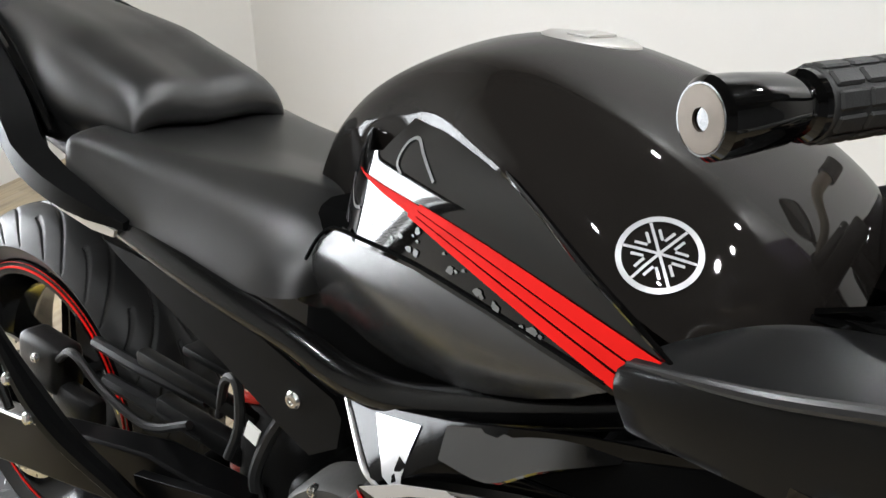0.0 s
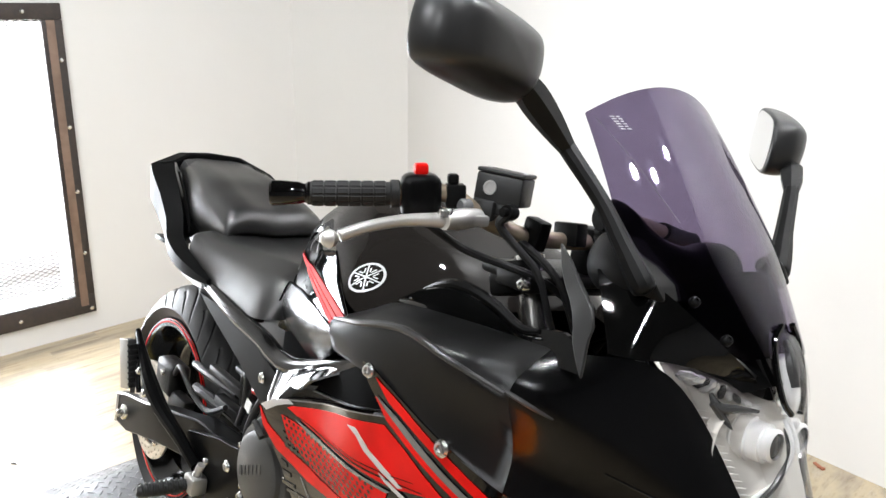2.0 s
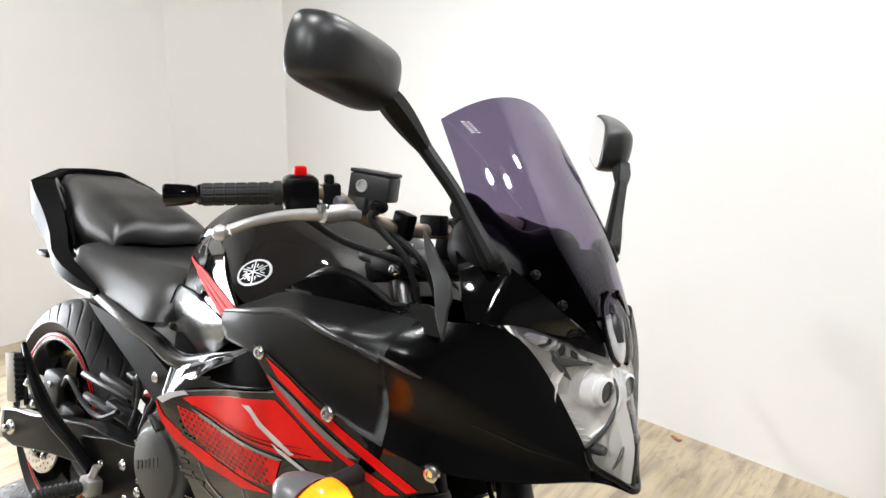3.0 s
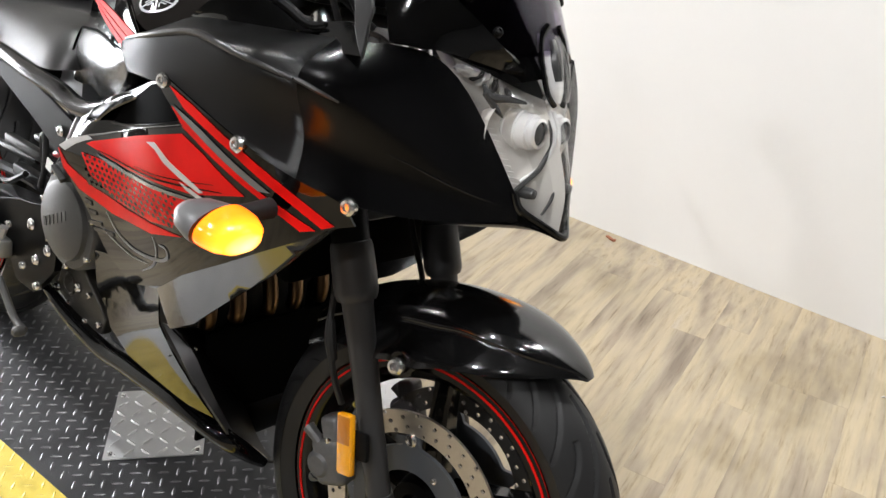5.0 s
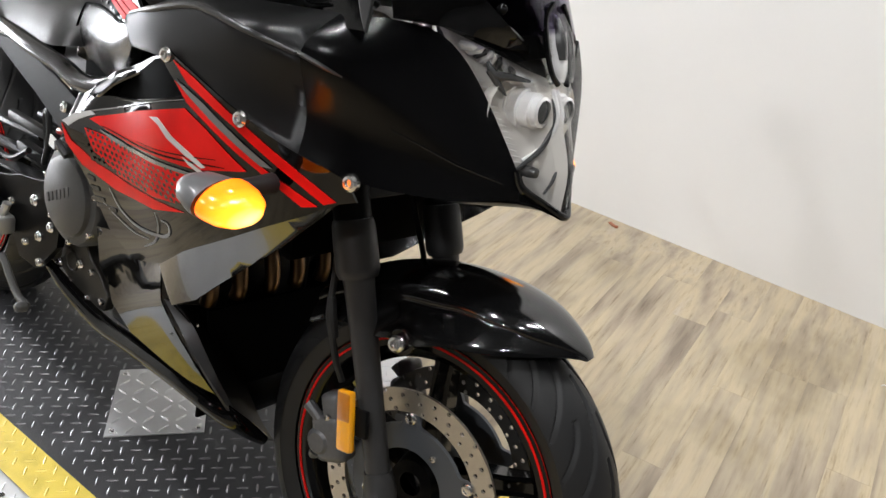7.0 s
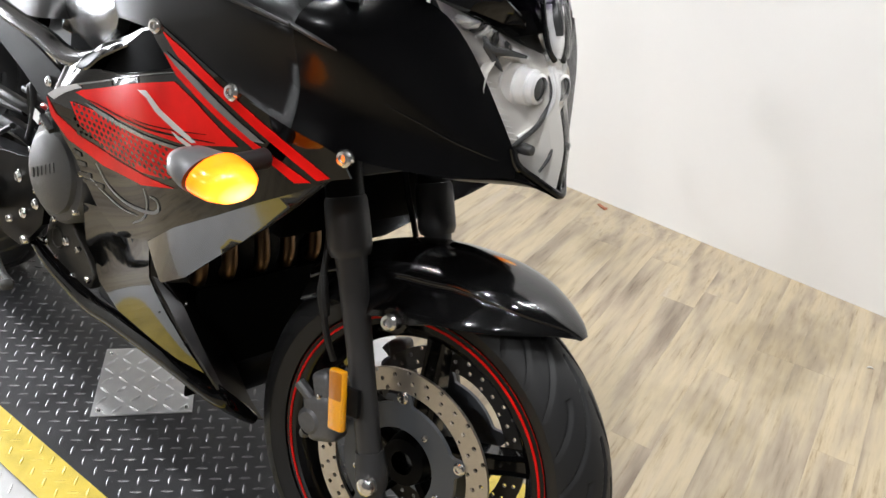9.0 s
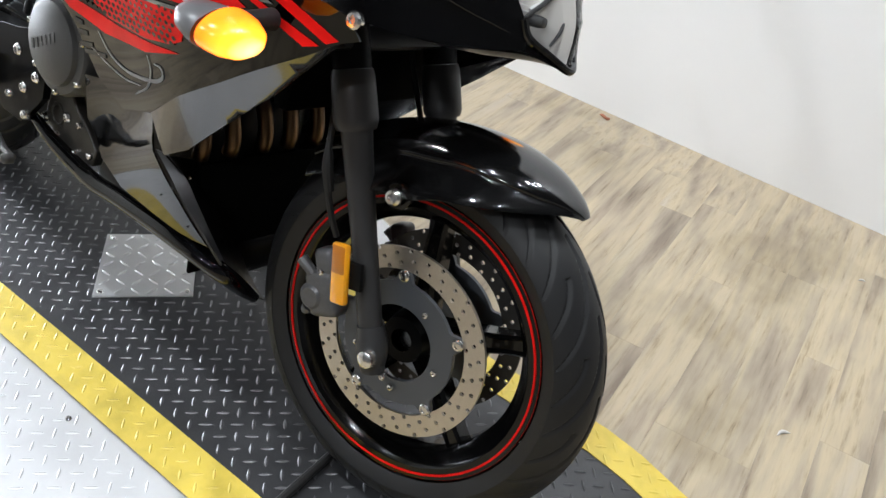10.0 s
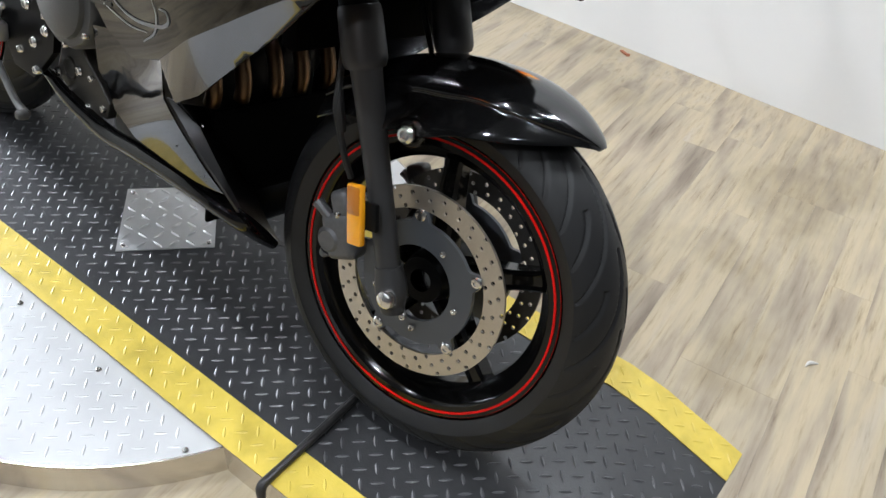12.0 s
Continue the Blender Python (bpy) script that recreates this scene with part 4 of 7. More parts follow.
# front brake caliper, hose and reflector, right side and left
def caliper_side(s):
    cal = part("caliper", moved(joined(box(-0.026, 0.03, -0.020, 0.02, -0.055, 0.018, 0.012, 3), box(-0.004, 0.03, -0.016, 0.02, 0.005, 0.050, 0.009, 3), moved(lathe([(0.0001, -0.010), (0.015, -0.010), (0.0215, -0.004), (0.0235, 0.010), (0.0235, 0.024)], 20), pose(-0.014, -0.014, -0.022)), tube([(-0.030, -0.006, -0.040), (-0.038, -0.004, -0.046), (-0.044, -0.004, -0.048)], [0.011, 0.009, 0.007], 2, 10), tube([(-0.006, -0.010, 0.004), (-0.020, -0.012, 0.024), (-0.028, -0.012, 0.034)], [0.008, 0.0085, 0.0095], 2, 10)), STEER @ Matrix.Translation((0.592, -0.098 if s < 0 else 0.098, 0.352)) @ (pose(0, 0, 0, 0, -24, 0) if s < 0 else pose(0, 0, 0, 0, -24, 0) @ Matrix.Diagonal((1, -1, 1, 1)))), CALIPER, bike, "grey brake caliper")
    part("caliper_bolt", moved(bolt((0.640, s * 0.118, 0.466), (0, s, 0.3), 0.0085, 0.007), STEER), CHROME, cal)
    part("caliper_bolt", moved(bolt((0.595, s * 0.112, 0.370), (-0.4, s, 0), 0.006, 0.006), STEER), CHROME, cal)
    part("caliper_bolt", moved(bolt((0.585, s * 0.105, 0.312), (-0.6, s, 0), 0.007, 0.008), STEER), CHROME, cal)
    part("hose", moved(tube([(0.598, s * 0.105, 0.43), (0.585, s * 0.118, 0.47), (0.565, s * 0.122, 0.53), (0.55, s * 0.11, 0.585), (0.525, s * 0.09, 0.66), (0.49, s * 0.07, 0.78)], 0.005, 5, 8), STEER), SOFT, cal, "black rubber brake hose")
    part("hose_fitting", moved(tube([(0.578, s * 0.12, 0.495), (0.568, s * 0.122, 0.525), (0.56, s * 0.119, 0.55)], [0.007, 0.0085, 0.006], 3, 10), STEER), SOFT, cal)


caliper_side(-1)
caliper_side(1)
for s in (-1, 1):
    ref = part("reflector", moved(box(-0.014, 0.014, -0.006, 0.006, -0.044, 0.044, 0.004), STEER @ Matrix.Translation((0.648, s * 0.148, 0.405)) @ pose(0, 0, 0, 0, -14, 8 * s)), AMBER, bike, "amber side reflector on the fork")
    part("reflector_shade", moved(box(-0.0125, 0.0125, -0.0068, 0.0068, 0.000, 0.0415, 0.003), STEER @ Matrix.Translation((0.648, s * 0.148, 0.405)) @ pose(0, 0, 0, 0, -14, 8 * s)), AMBER_DARK, ref, "darker upper half of the reflector")
    part("reflector_bracket", moved(box(-0.010, 0.03, -0.004, 0.004, -0.02, 0.02, 0.002), STEER @ Matrix.Translation((0.652, s * 0.139, 0.405)) @ pose(0, 0, 0, 0, -14, 8 * s)), MATTE, ref)


# front mudguard
def fender_bm():
    """The mudguard: a domed top, a crease along each side and a deep skirt that tapers to a pointed front."""
    secs = []
    for deg in (134, 127, 120, 112, 103, 94, 86, 79, 72, 66, 61, 58, 56.6):
        a = radians(deg)
        reach = float(np.interp(deg, (56.6, 58, 62, 69, 78, 88, 97, 107, 168), (0.338, 0.341, 0.343, 0.343, 0.340, 0.335, 0.331, 0.327, 0.325)))
        low = float(np.interp(deg, (56.6, 58, 61, 66, 72, 79, 86, 94, 112, 120, 130, 168), (0.336, 0.333, 0.323, 0.302, 0.284, 0.269, 0.255, 0.239, 0.240, 0.258, 0.275, 0.285)))
        half = 0.078 * (1 if deg > 80 else max(0.10, 1 - 0.90 * ((80 - deg) / 23.4) ** 1.9))
        drop = reach - low
        sec = []
        for v, k in ((-1.50, 1.0), (-1.40, 0.86), (-1.18, 0.64), (-1.03, 0.50), (-1.02, 0.42), (-0.95, 0.32), (-0.84, 0.22), (-0.64, 0.12), (-0.34, 0.03), (0, 0)):
            r = reach - drop * k
            sec.append((0.72 + r * math.cos(a), half * v, 0.30 + r * math.sin(a)))
        secs.append(sec + [(x, -y, z) for x, y, z in reversed(sec[:-1])])
    return moved(thicken(loft(secs, 4, 4), 0.003), STEER)


fender = part("front_fender", fender_bm(), FENDER_GLOSS, bike, "gloss black front mudguard")
for s in (-1, 1):
    lug = [(0.6825 + 0.0205 * math.cos(k * 0.45), 0.5335 + 0.0205 * math.sin(k * 0.45)) for k in range(14)]
    part("fender_lug", moved(plate(lug, lambda x, z: -0.114, 0.012, 0.01), STEER if s < 0 else STEER @ Matrix.Diagonal((1, -1, 1, 1))), GLOSS, fender, "rounded lug of the mudguard", bevel=0.003)
    part("fender_bolt", moved(bolt((0.6825, s * 0.122, 0.5335), (0, s, 0.15), 0.0125, 0.008), STEER), CHROME, fender)

# ---- fairing ----
side_y = surface_through([(0.393, -0.300, 0.845), (0.533, -0.288, 0.804), (0.677, -0.238, 0.77), (0.367, -0.288, 0.75), (0.093, -0.258, 0.661), (0.426, -0.290, 0.789),
                          (0.322, -0.208, 0.448), (0.265, -0.272, 0.852), (0.236, -0.262, 0.755), (0.15, -0.19, 0.40), (0.45, -0.20, 0.42), (0.56, -0.255, 0.66), (0.11, -0.170, 0.29), (0.42, -0.168, 0.33), (0.56, -0.15, 0.33)])


COWL = [[(0.300, -0.240, 0.890), (0.280, -0.262, 0.882), (0.265, -0.282, 0.868), (0.266, -0.283, 0.852), (0.278, -0.279, 0.830)],
        [(0.349, -0.246, 0.922), (0.345, -0.272, 0.906), (0.345, -0.297, 0.891), (0.347, -0.300, 0.864), (0.354, -0.298, 0.838)],
        [(0.452, -0.238, 0.932), (0.446, -0.270, 0.921), (0.440, -0.300, 0.914), (0.436, -0.298, 0.872), (0.430, -0.295, 0.836)],
        [(0.548, -0.230, 0.940), (0.535, -0.266, 0.926), (0.525, -0.299, 0.907), (0.528, -0.287, 0.850), (0.530, -0.289, 0.806)],
        [(0.622, -0.246, 0.949), (0.617, -0.272, 0.929), (0.609, -0.290, 0.899), (0.612, -0.258, 0.838), (0.615, -0.267, 0.785)],
        [(0.664, -0.210, 0.952), (0.671, -0.227, 0.915), (0.674, -0.237, 0.874), (0.675, -0.215, 0.818), (0.676, -0.229, 0.767)],
        [(0.700, -0.142, 0.952), (0.714, -0.157, 0.900), (0.722, -0.166, 0.845), (0.728, -0.152, 0.800), (0.728, -0.160, 0.762)],
        [(0.748, -0.087, 0.862), (0.753, -0.097, 0.838), (0.760, -0.108, 0.808), (0.765, -0.101, 0.785), (0.766, -0.104, 0.766)],
        [(0.780, -0.061, 0.804), (0.784, -0.061, 0.794), (0.787, -0.061, 0.786), (0.789, -0.060, 0.778), (0.790, -0.058, 0.771)]]


def cowl_part(r0, r1, c0, c1):
    """A stretch of the cowl's one skin, between sections r0 and r1 and lines c0 and c1, turned in at the rim."""
    n = 5
    cols = [spline(c, n) for c in COWL]
    rows = list(zip(*[spline(c, n) for c in zip(*cols)]))
    for _ in range(10):
        rows = [rows[0]] + [[p if j == 2 * n and i < 3 * n else (a + 2 * p + c) / 4 for j, (a, p, c) in enumerate(zip(rows[i - 1], rows[i], rows[i + 1]))] for i in range(1, len(rows) - 1)] + [rows[-1]]
    for _ in range(6):
        rows = [[p if j in (0, 4 * n) or j == 2 * n and i < 3 * n else (r[j - 1] + 2 * p + r[j + 1]) / 4 for j, p in enumerate(r)] for i, r in enumerate(rows)]
    bm = bmesh.new()
    grid_faces(bm, [r[c0 * n:c1 * n + 1] for r in rows[int(r0 * n):int(r1 * n) + 1]])
    return thicken(bm, 0.003)


COWL_SKIN = cowl_part(0, 8, 0, 4)
COWL_TREE = BVHTree.FromBMesh(COWL_SKIN)
COWL_SKIN.free()
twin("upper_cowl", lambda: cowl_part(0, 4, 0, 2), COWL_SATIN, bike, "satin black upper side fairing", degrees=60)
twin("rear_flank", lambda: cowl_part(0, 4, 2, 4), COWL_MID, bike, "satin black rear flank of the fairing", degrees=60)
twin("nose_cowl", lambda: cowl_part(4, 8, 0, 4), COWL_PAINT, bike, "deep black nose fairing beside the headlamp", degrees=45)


def on_cowl(x, z):
    hit = COWL_TREE.ray_cast(Vector((x, -0.6, z)), Vector((0, 1, 0)))
    return hit[0].y - 0.0025 if hit[0] is not None else -0.26


RIDGE = [Vector(c[2]) for c in COWL]
twin("cowl_ridge", lambda: tube([RIDGE[0] + Vector((0.004, 0.003, 0.004)), RIDGE[1] + Vector((0, 0.0015, 0.0)), RIDGE[2] + Vector((0, 0.002, 0)), RIDGE[3] + Vector((0, 0.002, 0)), RIDGE[4] + Vector((0, 0.002, 0))], [0.002, 0.0045, 0.005, 0.004, 0.002], 6, 10), COWL_SATIN, bike, "rounded ridge of the upper fairing")
twin("ridge_tip", lambda: tube([(x, on_cowl(x, z) + 0.002, z) for x, z in ((0.600, 0.900), (0.616, 0.896), (0.634, 0.890), (0.650, 0.884))], [0.0025, 0.003, 0.0026, 0.001], 4, 8), COWL_SATIN, bike, "end of the fairing ridge")
twin("nose_crease", lambda: tube([(0.690, on_cowl(0.690, 0.835) + 0.001, 0.835), (0.715, on_cowl(0.715, 0.822) + 0.001, 0.822), (0.742, on_cowl(0.742, 0.806) + 0.001, 0.806), (0.775, on_cowl(0.775, 0.790) + 0.002, 0.790)], [0.0006, 0.0013, 0.0013, 0.0006], 4, 8), COWL_PAINT, bike)

SIDE = [(0.069, 0.665), (0.110, 0.686), (0.153, 0.703), (0.30, 0.755), (0.430, 0.797), (0.362, 0.850), (0.40, 0.850), (0.535, 0.808), (0.670, 0.770), (0.684, 0.748), (0.661, 0.738), (0.619, 0.709), (0.564, 0.675), (0.494, 0.631), (0.401, 0.576), (0.314, 0.516), (0.226, 0.485), (0.168, 0.512), (0.127, 0.585), (0.095, 0.615)]
twin("side_fairing", lambda: plate(SIDE, side_y, 0.003, 0.02), GLOSS, bike, "gloss black side fairing with red graphics", degrees=50)


def crease_z(x):
    return 0.319 + 0.6324 * x


def fold_y(x, z):
    """Below its crease the fairing folds in towards the engine."""
    return side_y(x, crease_z(x)) + max(0.20, 0.15 + 3.6 * (x - 0.33)) * (crease_z(x) - z)


def low_y(x, z):
    """The lower fairing leaves the crease nearly upright and curls in towards its lower rail."""
    h = crease_z(x) - z
    w = min(1.0, max(0.0, (h + 0.035) / 0.07))
    w = w * w * (3 - 2 * w)
    return (1 - w) * side_y(x, z) + w * (side_y(x, crease_z(x)) + 0.02 * h + 0.85 * max(h, 0) ** 2) + 0.004


FLAP = [(0.661, 0.738), (0.618, 0.709), (0.564, 0.675), (0.494, 0.631), (0.401, 0.576), (0.315, 0.516), (0.330, 0.484), (0.345, 0.460), (0.394, 0.490), (0.433, 0.526), (0.498, 0.585), (0.551, 0.631), (0.591, 0.670), (0.627, 0.705)]
twin("fairing_flap", lambda: plate(FLAP, fold_y, 0.003, 0.02), FLAP_GLOSS, bike, "gloss black folded lower edge of the fairing", degrees=50)
LOWER = [(0.168, 0.512), (0.226, 0.485), (0.314, 0.514), (0.317, 0.456), (0.355, 0.427), (0.388, 0.401), (0.434, 0.343), (0.367, 0.334), (0.271, 0.332), (0.189, 0.330), (0.129, 0.356), (0.094, 0.416), (0.115, 0.50)]
twin("lower_fairing", lambda: plate(LOWER, low_y, 0.003, 0.02), LOW_BLACK, bike, "gloss black lower fairing", degrees=50)
CHIN_OUT = [(0.319, -0.217, 0.458), (0.356, -0.213, 0.428), (0.390, -0.210, 0.401), (0.435, -0.188, 0.345), (0.437, -0.140, 0.276), (0.436, -0.100, 0.237)]
CHIN_FOLD = [(0.341, -0.212, 0.457), (0.370, -0.198, 0.433), (0.396, -0.190, 0.399), (0.413, -0.168, 0.347), (0.420, -0.125, 0.271), (0.438, -0.090, 0.228)]
CHIN_IN = [(0.293, -0.120, 0.416), (0.303, -0.080, 0.373), (0.324, -0.070, 0.323), (0.353, -0.060, 0.276), (0.392, -0.050, 0.223), (0.426, -0.045, 0.200)]


def chin(a, c):
    """A strip of the chin between two edges that run down towards its tip."""
    rows = [[tuple(Vector(p).lerp(Vector(q), u)) for p, q in zip(a, c)] for u in (0, 0.33, 0.67, 1)]
    return thicken(loft(rows, 2, 4), 0.003)


twin("chin_panel", lambda: chin(CHIN_OUT, CHIN_FOLD), CHIN_BLACK, bike, "dark grey chin panel of the lower fairing", degrees=50)
twin("chin_inner", lambda: chin(CHIN_FOLD, CHIN_IN), FRAME, bike, "black inner face of the chin", degrees=50)
for sd in (1, -1):
    part("chin_screw", bolt((0.362, -0.186 * sd, 0.424), (0.5, -0.7 * sd, 0.2), 0.004, 0.003), CHROME, bike)


twin("belly_rail", lambda: tube([(-0.10, -0.185, 0.345), (-0.028, -0.180, 0.316), (0.085, -0.175, 0.294), (0.160, -0.174, 0.297), (0.249, -0.176, 0.303), (0.353, -0.177, 0.306), (0.428, -0.163, 0.294), (0.440, -0.118, 0.254), (0.440, -0.085, 0.225)], [0.008, 0.013, 0.016, 0.016, 0.016, 0.016, 0.016, 0.014, 0.010], 5, 12), GLOSS, bike, "gloss black lower rail of the fairing")


# graphics on the right and left side
def plate_band(pts, half, lift):
    """A narrow band that lies on the fairing along a smooth line in x and z."""
    line, rows, bm = [tuple(p) for p in spline(pts, 5)], [], bmesh.new()
    for i, p in enumerate(line):
        a, b = line[max(i - 1, 0)], line[min(i + 1, len(line) - 1)]
        d = Vector((b[0] - a[0], b[1] - a[1])).normalized()
        w = half * (0.35 + 0.65 * math.sin(math.pi * (i + 0.5) / len(line)))
        rows.append([(x, side_y(x, z) + lift, z) for x, z in ((p[0] - d.y * w, p[1] + d.x * w), (p[0] + d.y * w, p[1] - d.x * w))])
    grid_faces(bm, rows)
    return bm


def gfx(name, outline, material, lift=0.0015, label=""):
    twin(name, lambda: plate(outline, shifted(side_y, -lift), 0.001, 0.02), material, bike, label, degrees=50)


RED_TOP = [(0.150, 0.692), (0.165, 0.700), (0.30, 0.747), (0.425, 0.786), (0.470, 0.772), (0.540, 0.740), (0.447, 0.712), (0.350, 0.700), (0.27, 0.690), (0.212, 0.688)]
HALFTONE = [(0.135, 0.674), (0.212, 0.680), (0.27, 0.681), (0.348, 0.690), (0.440, 0.700), (0.425, 0.660), (0.40, 0.648), (0.336, 0.634), (0.232, 0.628), (0.156, 0.645)]
LOW_BAND = [(0.069, 0.662), (0.092, 0.642), (0.158, 0.626), (0.257, 0.624), (0.336, 0.630), (0.415, 0.640), (0.331, 0.613), (0.214, 0.600), (0.119, 0.609), (0.078, 0.633)]
gfx("red_panel", RED_TOP, RED_SMOKE, label="red printed fairing graphic")
gfx("halftone_panel", HALFTONE, RED, label="red graphic with dark scale pattern")
gfx("red_band", LOW_BAND, RED, label="red curved band on the fairing")
gfx("silver_tip", [(0.072, 0.667), (0.110, 0.690), (0.153, 0.706), (0.165, 0.703), (0.145, 0.695), (0.120, 0.683), (0.09, 0.664)], SILVER_GFX, label="silver tip of the fairing graphic")
gfx("silver_edge", [(0.153, 0.7065), (0.30, 0.7575), (0.43, 0.7995), (0.429, 0.7978), (0.30, 0.7558), (0.157, 0.7050)], GREY_GFX, 0.002, label="thin silver edge line")
gfx("grey_curve", [(0.175, 0.684), (0.27, 0.686), (0.35, 0.694), (0.447, 0.706), (0.44, 0.701), (0.348, 0.688), (0.27, 0.680), (0.212, 0.678)], GREY_GFX, 0.0022, label="grey curved line")
for pts, half in (([(0.185, 0.6915), (0.27, 0.6955), (0.35, 0.7050), (0.42, 0.7165), (0.505, 0.7330)], 0.0016), ([(0.30, 0.7040), (0.36, 0.7120), (0.43, 0.7250), (0.49, 0.7390)], 0.0009)):
    twin("dark_line", lambda: thicken(plate_band(pts, half, -0.0028), 0.0006), GLOSS, bike, "thin dark line in the red graphic")
gfx("red_stripe_upper", [(0.408, 0.842), (0.452, 0.829), (0.541, 0.796), (0.66, 0.740), (0.645, 0.732), (0.521, 0.791), (0.435, 0.820)], RED, label="red stripe on the fairing")
gfx("red_stripe_lower", [(0.408, 0.817), (0.45, 0.803), (0.498, 0.784), (0.563, 0.753), (0.637, 0.727), (0.617, 0.720), (0.557, 0.747), (0.486, 0.774), (0.430, 0.795)], RED, label="red stripe on the fairing")
gfx("silver_slash", [(0.348, 0.7530), (0.370, 0.7590), (0.384, 0.7530), (0.402, 0.7430), (0.446, 0.7300), (0.470, 0.7225), (0.462, 0.7190), (0.428, 0.7260), (0.392, 0.7370), (0.372, 0.7500)], SILVER_GFX, 0.003, label="silver slash mark")
gfx("silver_stripe", [(0.410, 0.8190), (0.434, 0.8130), (0.470, 0.8020), (0.523, 0.7805), (0.578, 0.7560), (0.562, 0.7540), (0.506, 0.7770), (0.460, 0.7950), (0.432, 0.8065)], STRIPE_SILVER, 0.0022, label="silver stripe between the red stripes")
gfx("silver_slash_tail", [(0.424, 0.7215), (0.446, 0.7185), (0.480, 0.7120), (0.520, 0.7030), (0.514, 0.7000), (0.470, 0.7080), (0.436, 0.7150)], SILVER_GFX, 0.003, label="tail of the silver slash mark")
twin("ghost_swirl", lambda: joined(*[thicken(b, 0.0008) for b in [plate_band([(0.193, 0.596), (0.221, 0.570), (0.269, 0.561), (0.336, 0.573), (0.367, 0.588), (0.368, 0.603), (0.350, 0.603)], 0.0026, -0.0015), plate_band([(0.16, 0.565), (0.20, 0.552), (0.25, 0.545), (0.30, 0.552)], 0.0014, -0.0015), plate_band([(0.334, 0.610), (0.338, 0.589), (0.322, 0.559), (0.281, 0.532)], 0.0018, -0.0015)]]), SWIRL_GREY, bike, "faint grey swirl on the fairing")


for x0, z0, x1, z1 in ((0.130, 0.594, 0.150, 0.594), (0.134, 0.577, 0.160, 0.581), (0.131, 0.557, 0.170, 0.566), (0.143, 0.549, 0.204, 0.561)):
    twin("ghost_mark", lambda: plate([(x0, z0 + 0.004), (x1, z1 + 0.004), (x1, z1 - 0.003), (x0, z0 - 0.003)], shifted(side_y, -0.0015), 0.001, 0.02), GHOST, bike, "faint grey printed mark")


def scales():
    """Rows of small dark scales that fade out over the red."""
    bm = bmesh.new()
    for i in range(22):
        for j in range(8):
            x = 0.140 + 0.0135 * i + (0.00675 if j % 2 else 0)
            z = 0.630 + 0.0085 * j + 0.045 * (x - 0.14)
            lo = 0.630 + 0.02 * max(0, x - 0.25) / 0.18
            hi = 0.674 + 0.022 * (x - 0.135) / 0.3
            if not (lo < z < hi) or x > 0.415:
                continue
            r = 0.0046 - 0.0020 * j / 8
            ring = [bm.verts.new((x + 1.25 * r * math.cos(k * math.pi / 3), 0, z + 0.8 * r * math.sin(k * math.pi / 3))) for k in range(6)]
            for v in ring:
                v.co.y = side_y(v.co.x, v.co.z) - 0.0024
            bm.faces.new(ring)
    return bm


for ob in twin("scale_pattern", scales, GLOSS, bike, "dark scale pattern"):
    ob["kind"] = "stuff"
for x, y, z, r in ((0.393, -0.301, 0.845, 0.0095), (0.533, -0.289, 0.804, 0.0105), (0.677, -0.240, 0.770, 0.0105)):
    for s in (1, -1):
        part("fairing_screw", bolt((x, y * s, z), (0.15, -s, 0.1), r, 0.006), CHROME, bike, "bright fairing screw")

# nose, headlamp and screen
def nose_under():
    secs = [[(0.60, -0.20, 0.775), (0.60, -0.10, 0.75), (0.60, 0, 0.745), (0.60, 0.10, 0.75), (0.60, 0.20, 0.775)],
            [(0.72, -0.165, 0.764), (0.72, -0.09, 0.752), (0.72, 0, 0.748), (0.72, 0.09, 0.752), (0.72, 0.165, 0.764)],
            [(0.788, -0.058, 0.769), (0.790, -0.03, 0.761), (0.792, 0, 0.757), (0.790, 0.03, 0.761), (0.788, 0.058, 0.769)],
            [(0.822, -0.012, 0.758), (0.823, -0.006, 0.757), (0.824, 0, 0.756), (0.823, 0.006, 0.757), (0.822, 0.012, 0.758)]]
    return thicken(loft(secs, 4, 3), 0.003)


part("nose_underside", nose_under(), SATIN, bike, "black underside of the nose")


def head_rows(inset):
    """Right half of the lamp's face, from its outer edge to the middle of the nose, top to bottom."""
    rows = [[(0.699, -0.139, 0.953), (0.719, -0.095, 0.942), (0.739, -0.048, 0.929), (0.756, 0.0, 0.914)],
            [(0.723, -0.111, 0.909), (0.742, -0.078, 0.906), (0.762, -0.040, 0.899), (0.779, 0.0, 0.890)],
            [(0.749, -0.086, 0.862), (0.767, -0.060, 0.861), (0.785, -0.030, 0.859), (0.799, 0.0, 0.857)],
            [(0.772, -0.067, 0.820), (0.790, -0.046, 0.818), (0.807, -0.023, 0.814), (0.820, 0.0, 0.810)],
            [(0.784, -0.058, 0.793), (0.800, -0.036, 0.780), (0.814, -0.016, 0.768), (0.824, 0.0, 0.761)]]
    return [[(x - inset * (0.2 + 0.8 * min(1, abs(y) / 0.03)), y * (1 - inset * 2), z) for x, y, z in r] for r in rows]


def both_halves(rows):
    return [r + [(x, -y, z) for x, y, z in reversed(r[:-1])] for r in rows]


def facing_x(y, z, x):
    """A turned piece looking forward along the bike."""
    return Matrix.Translation((x, y, z)) @ pose(0, 0, 0, 6, 0, -90)


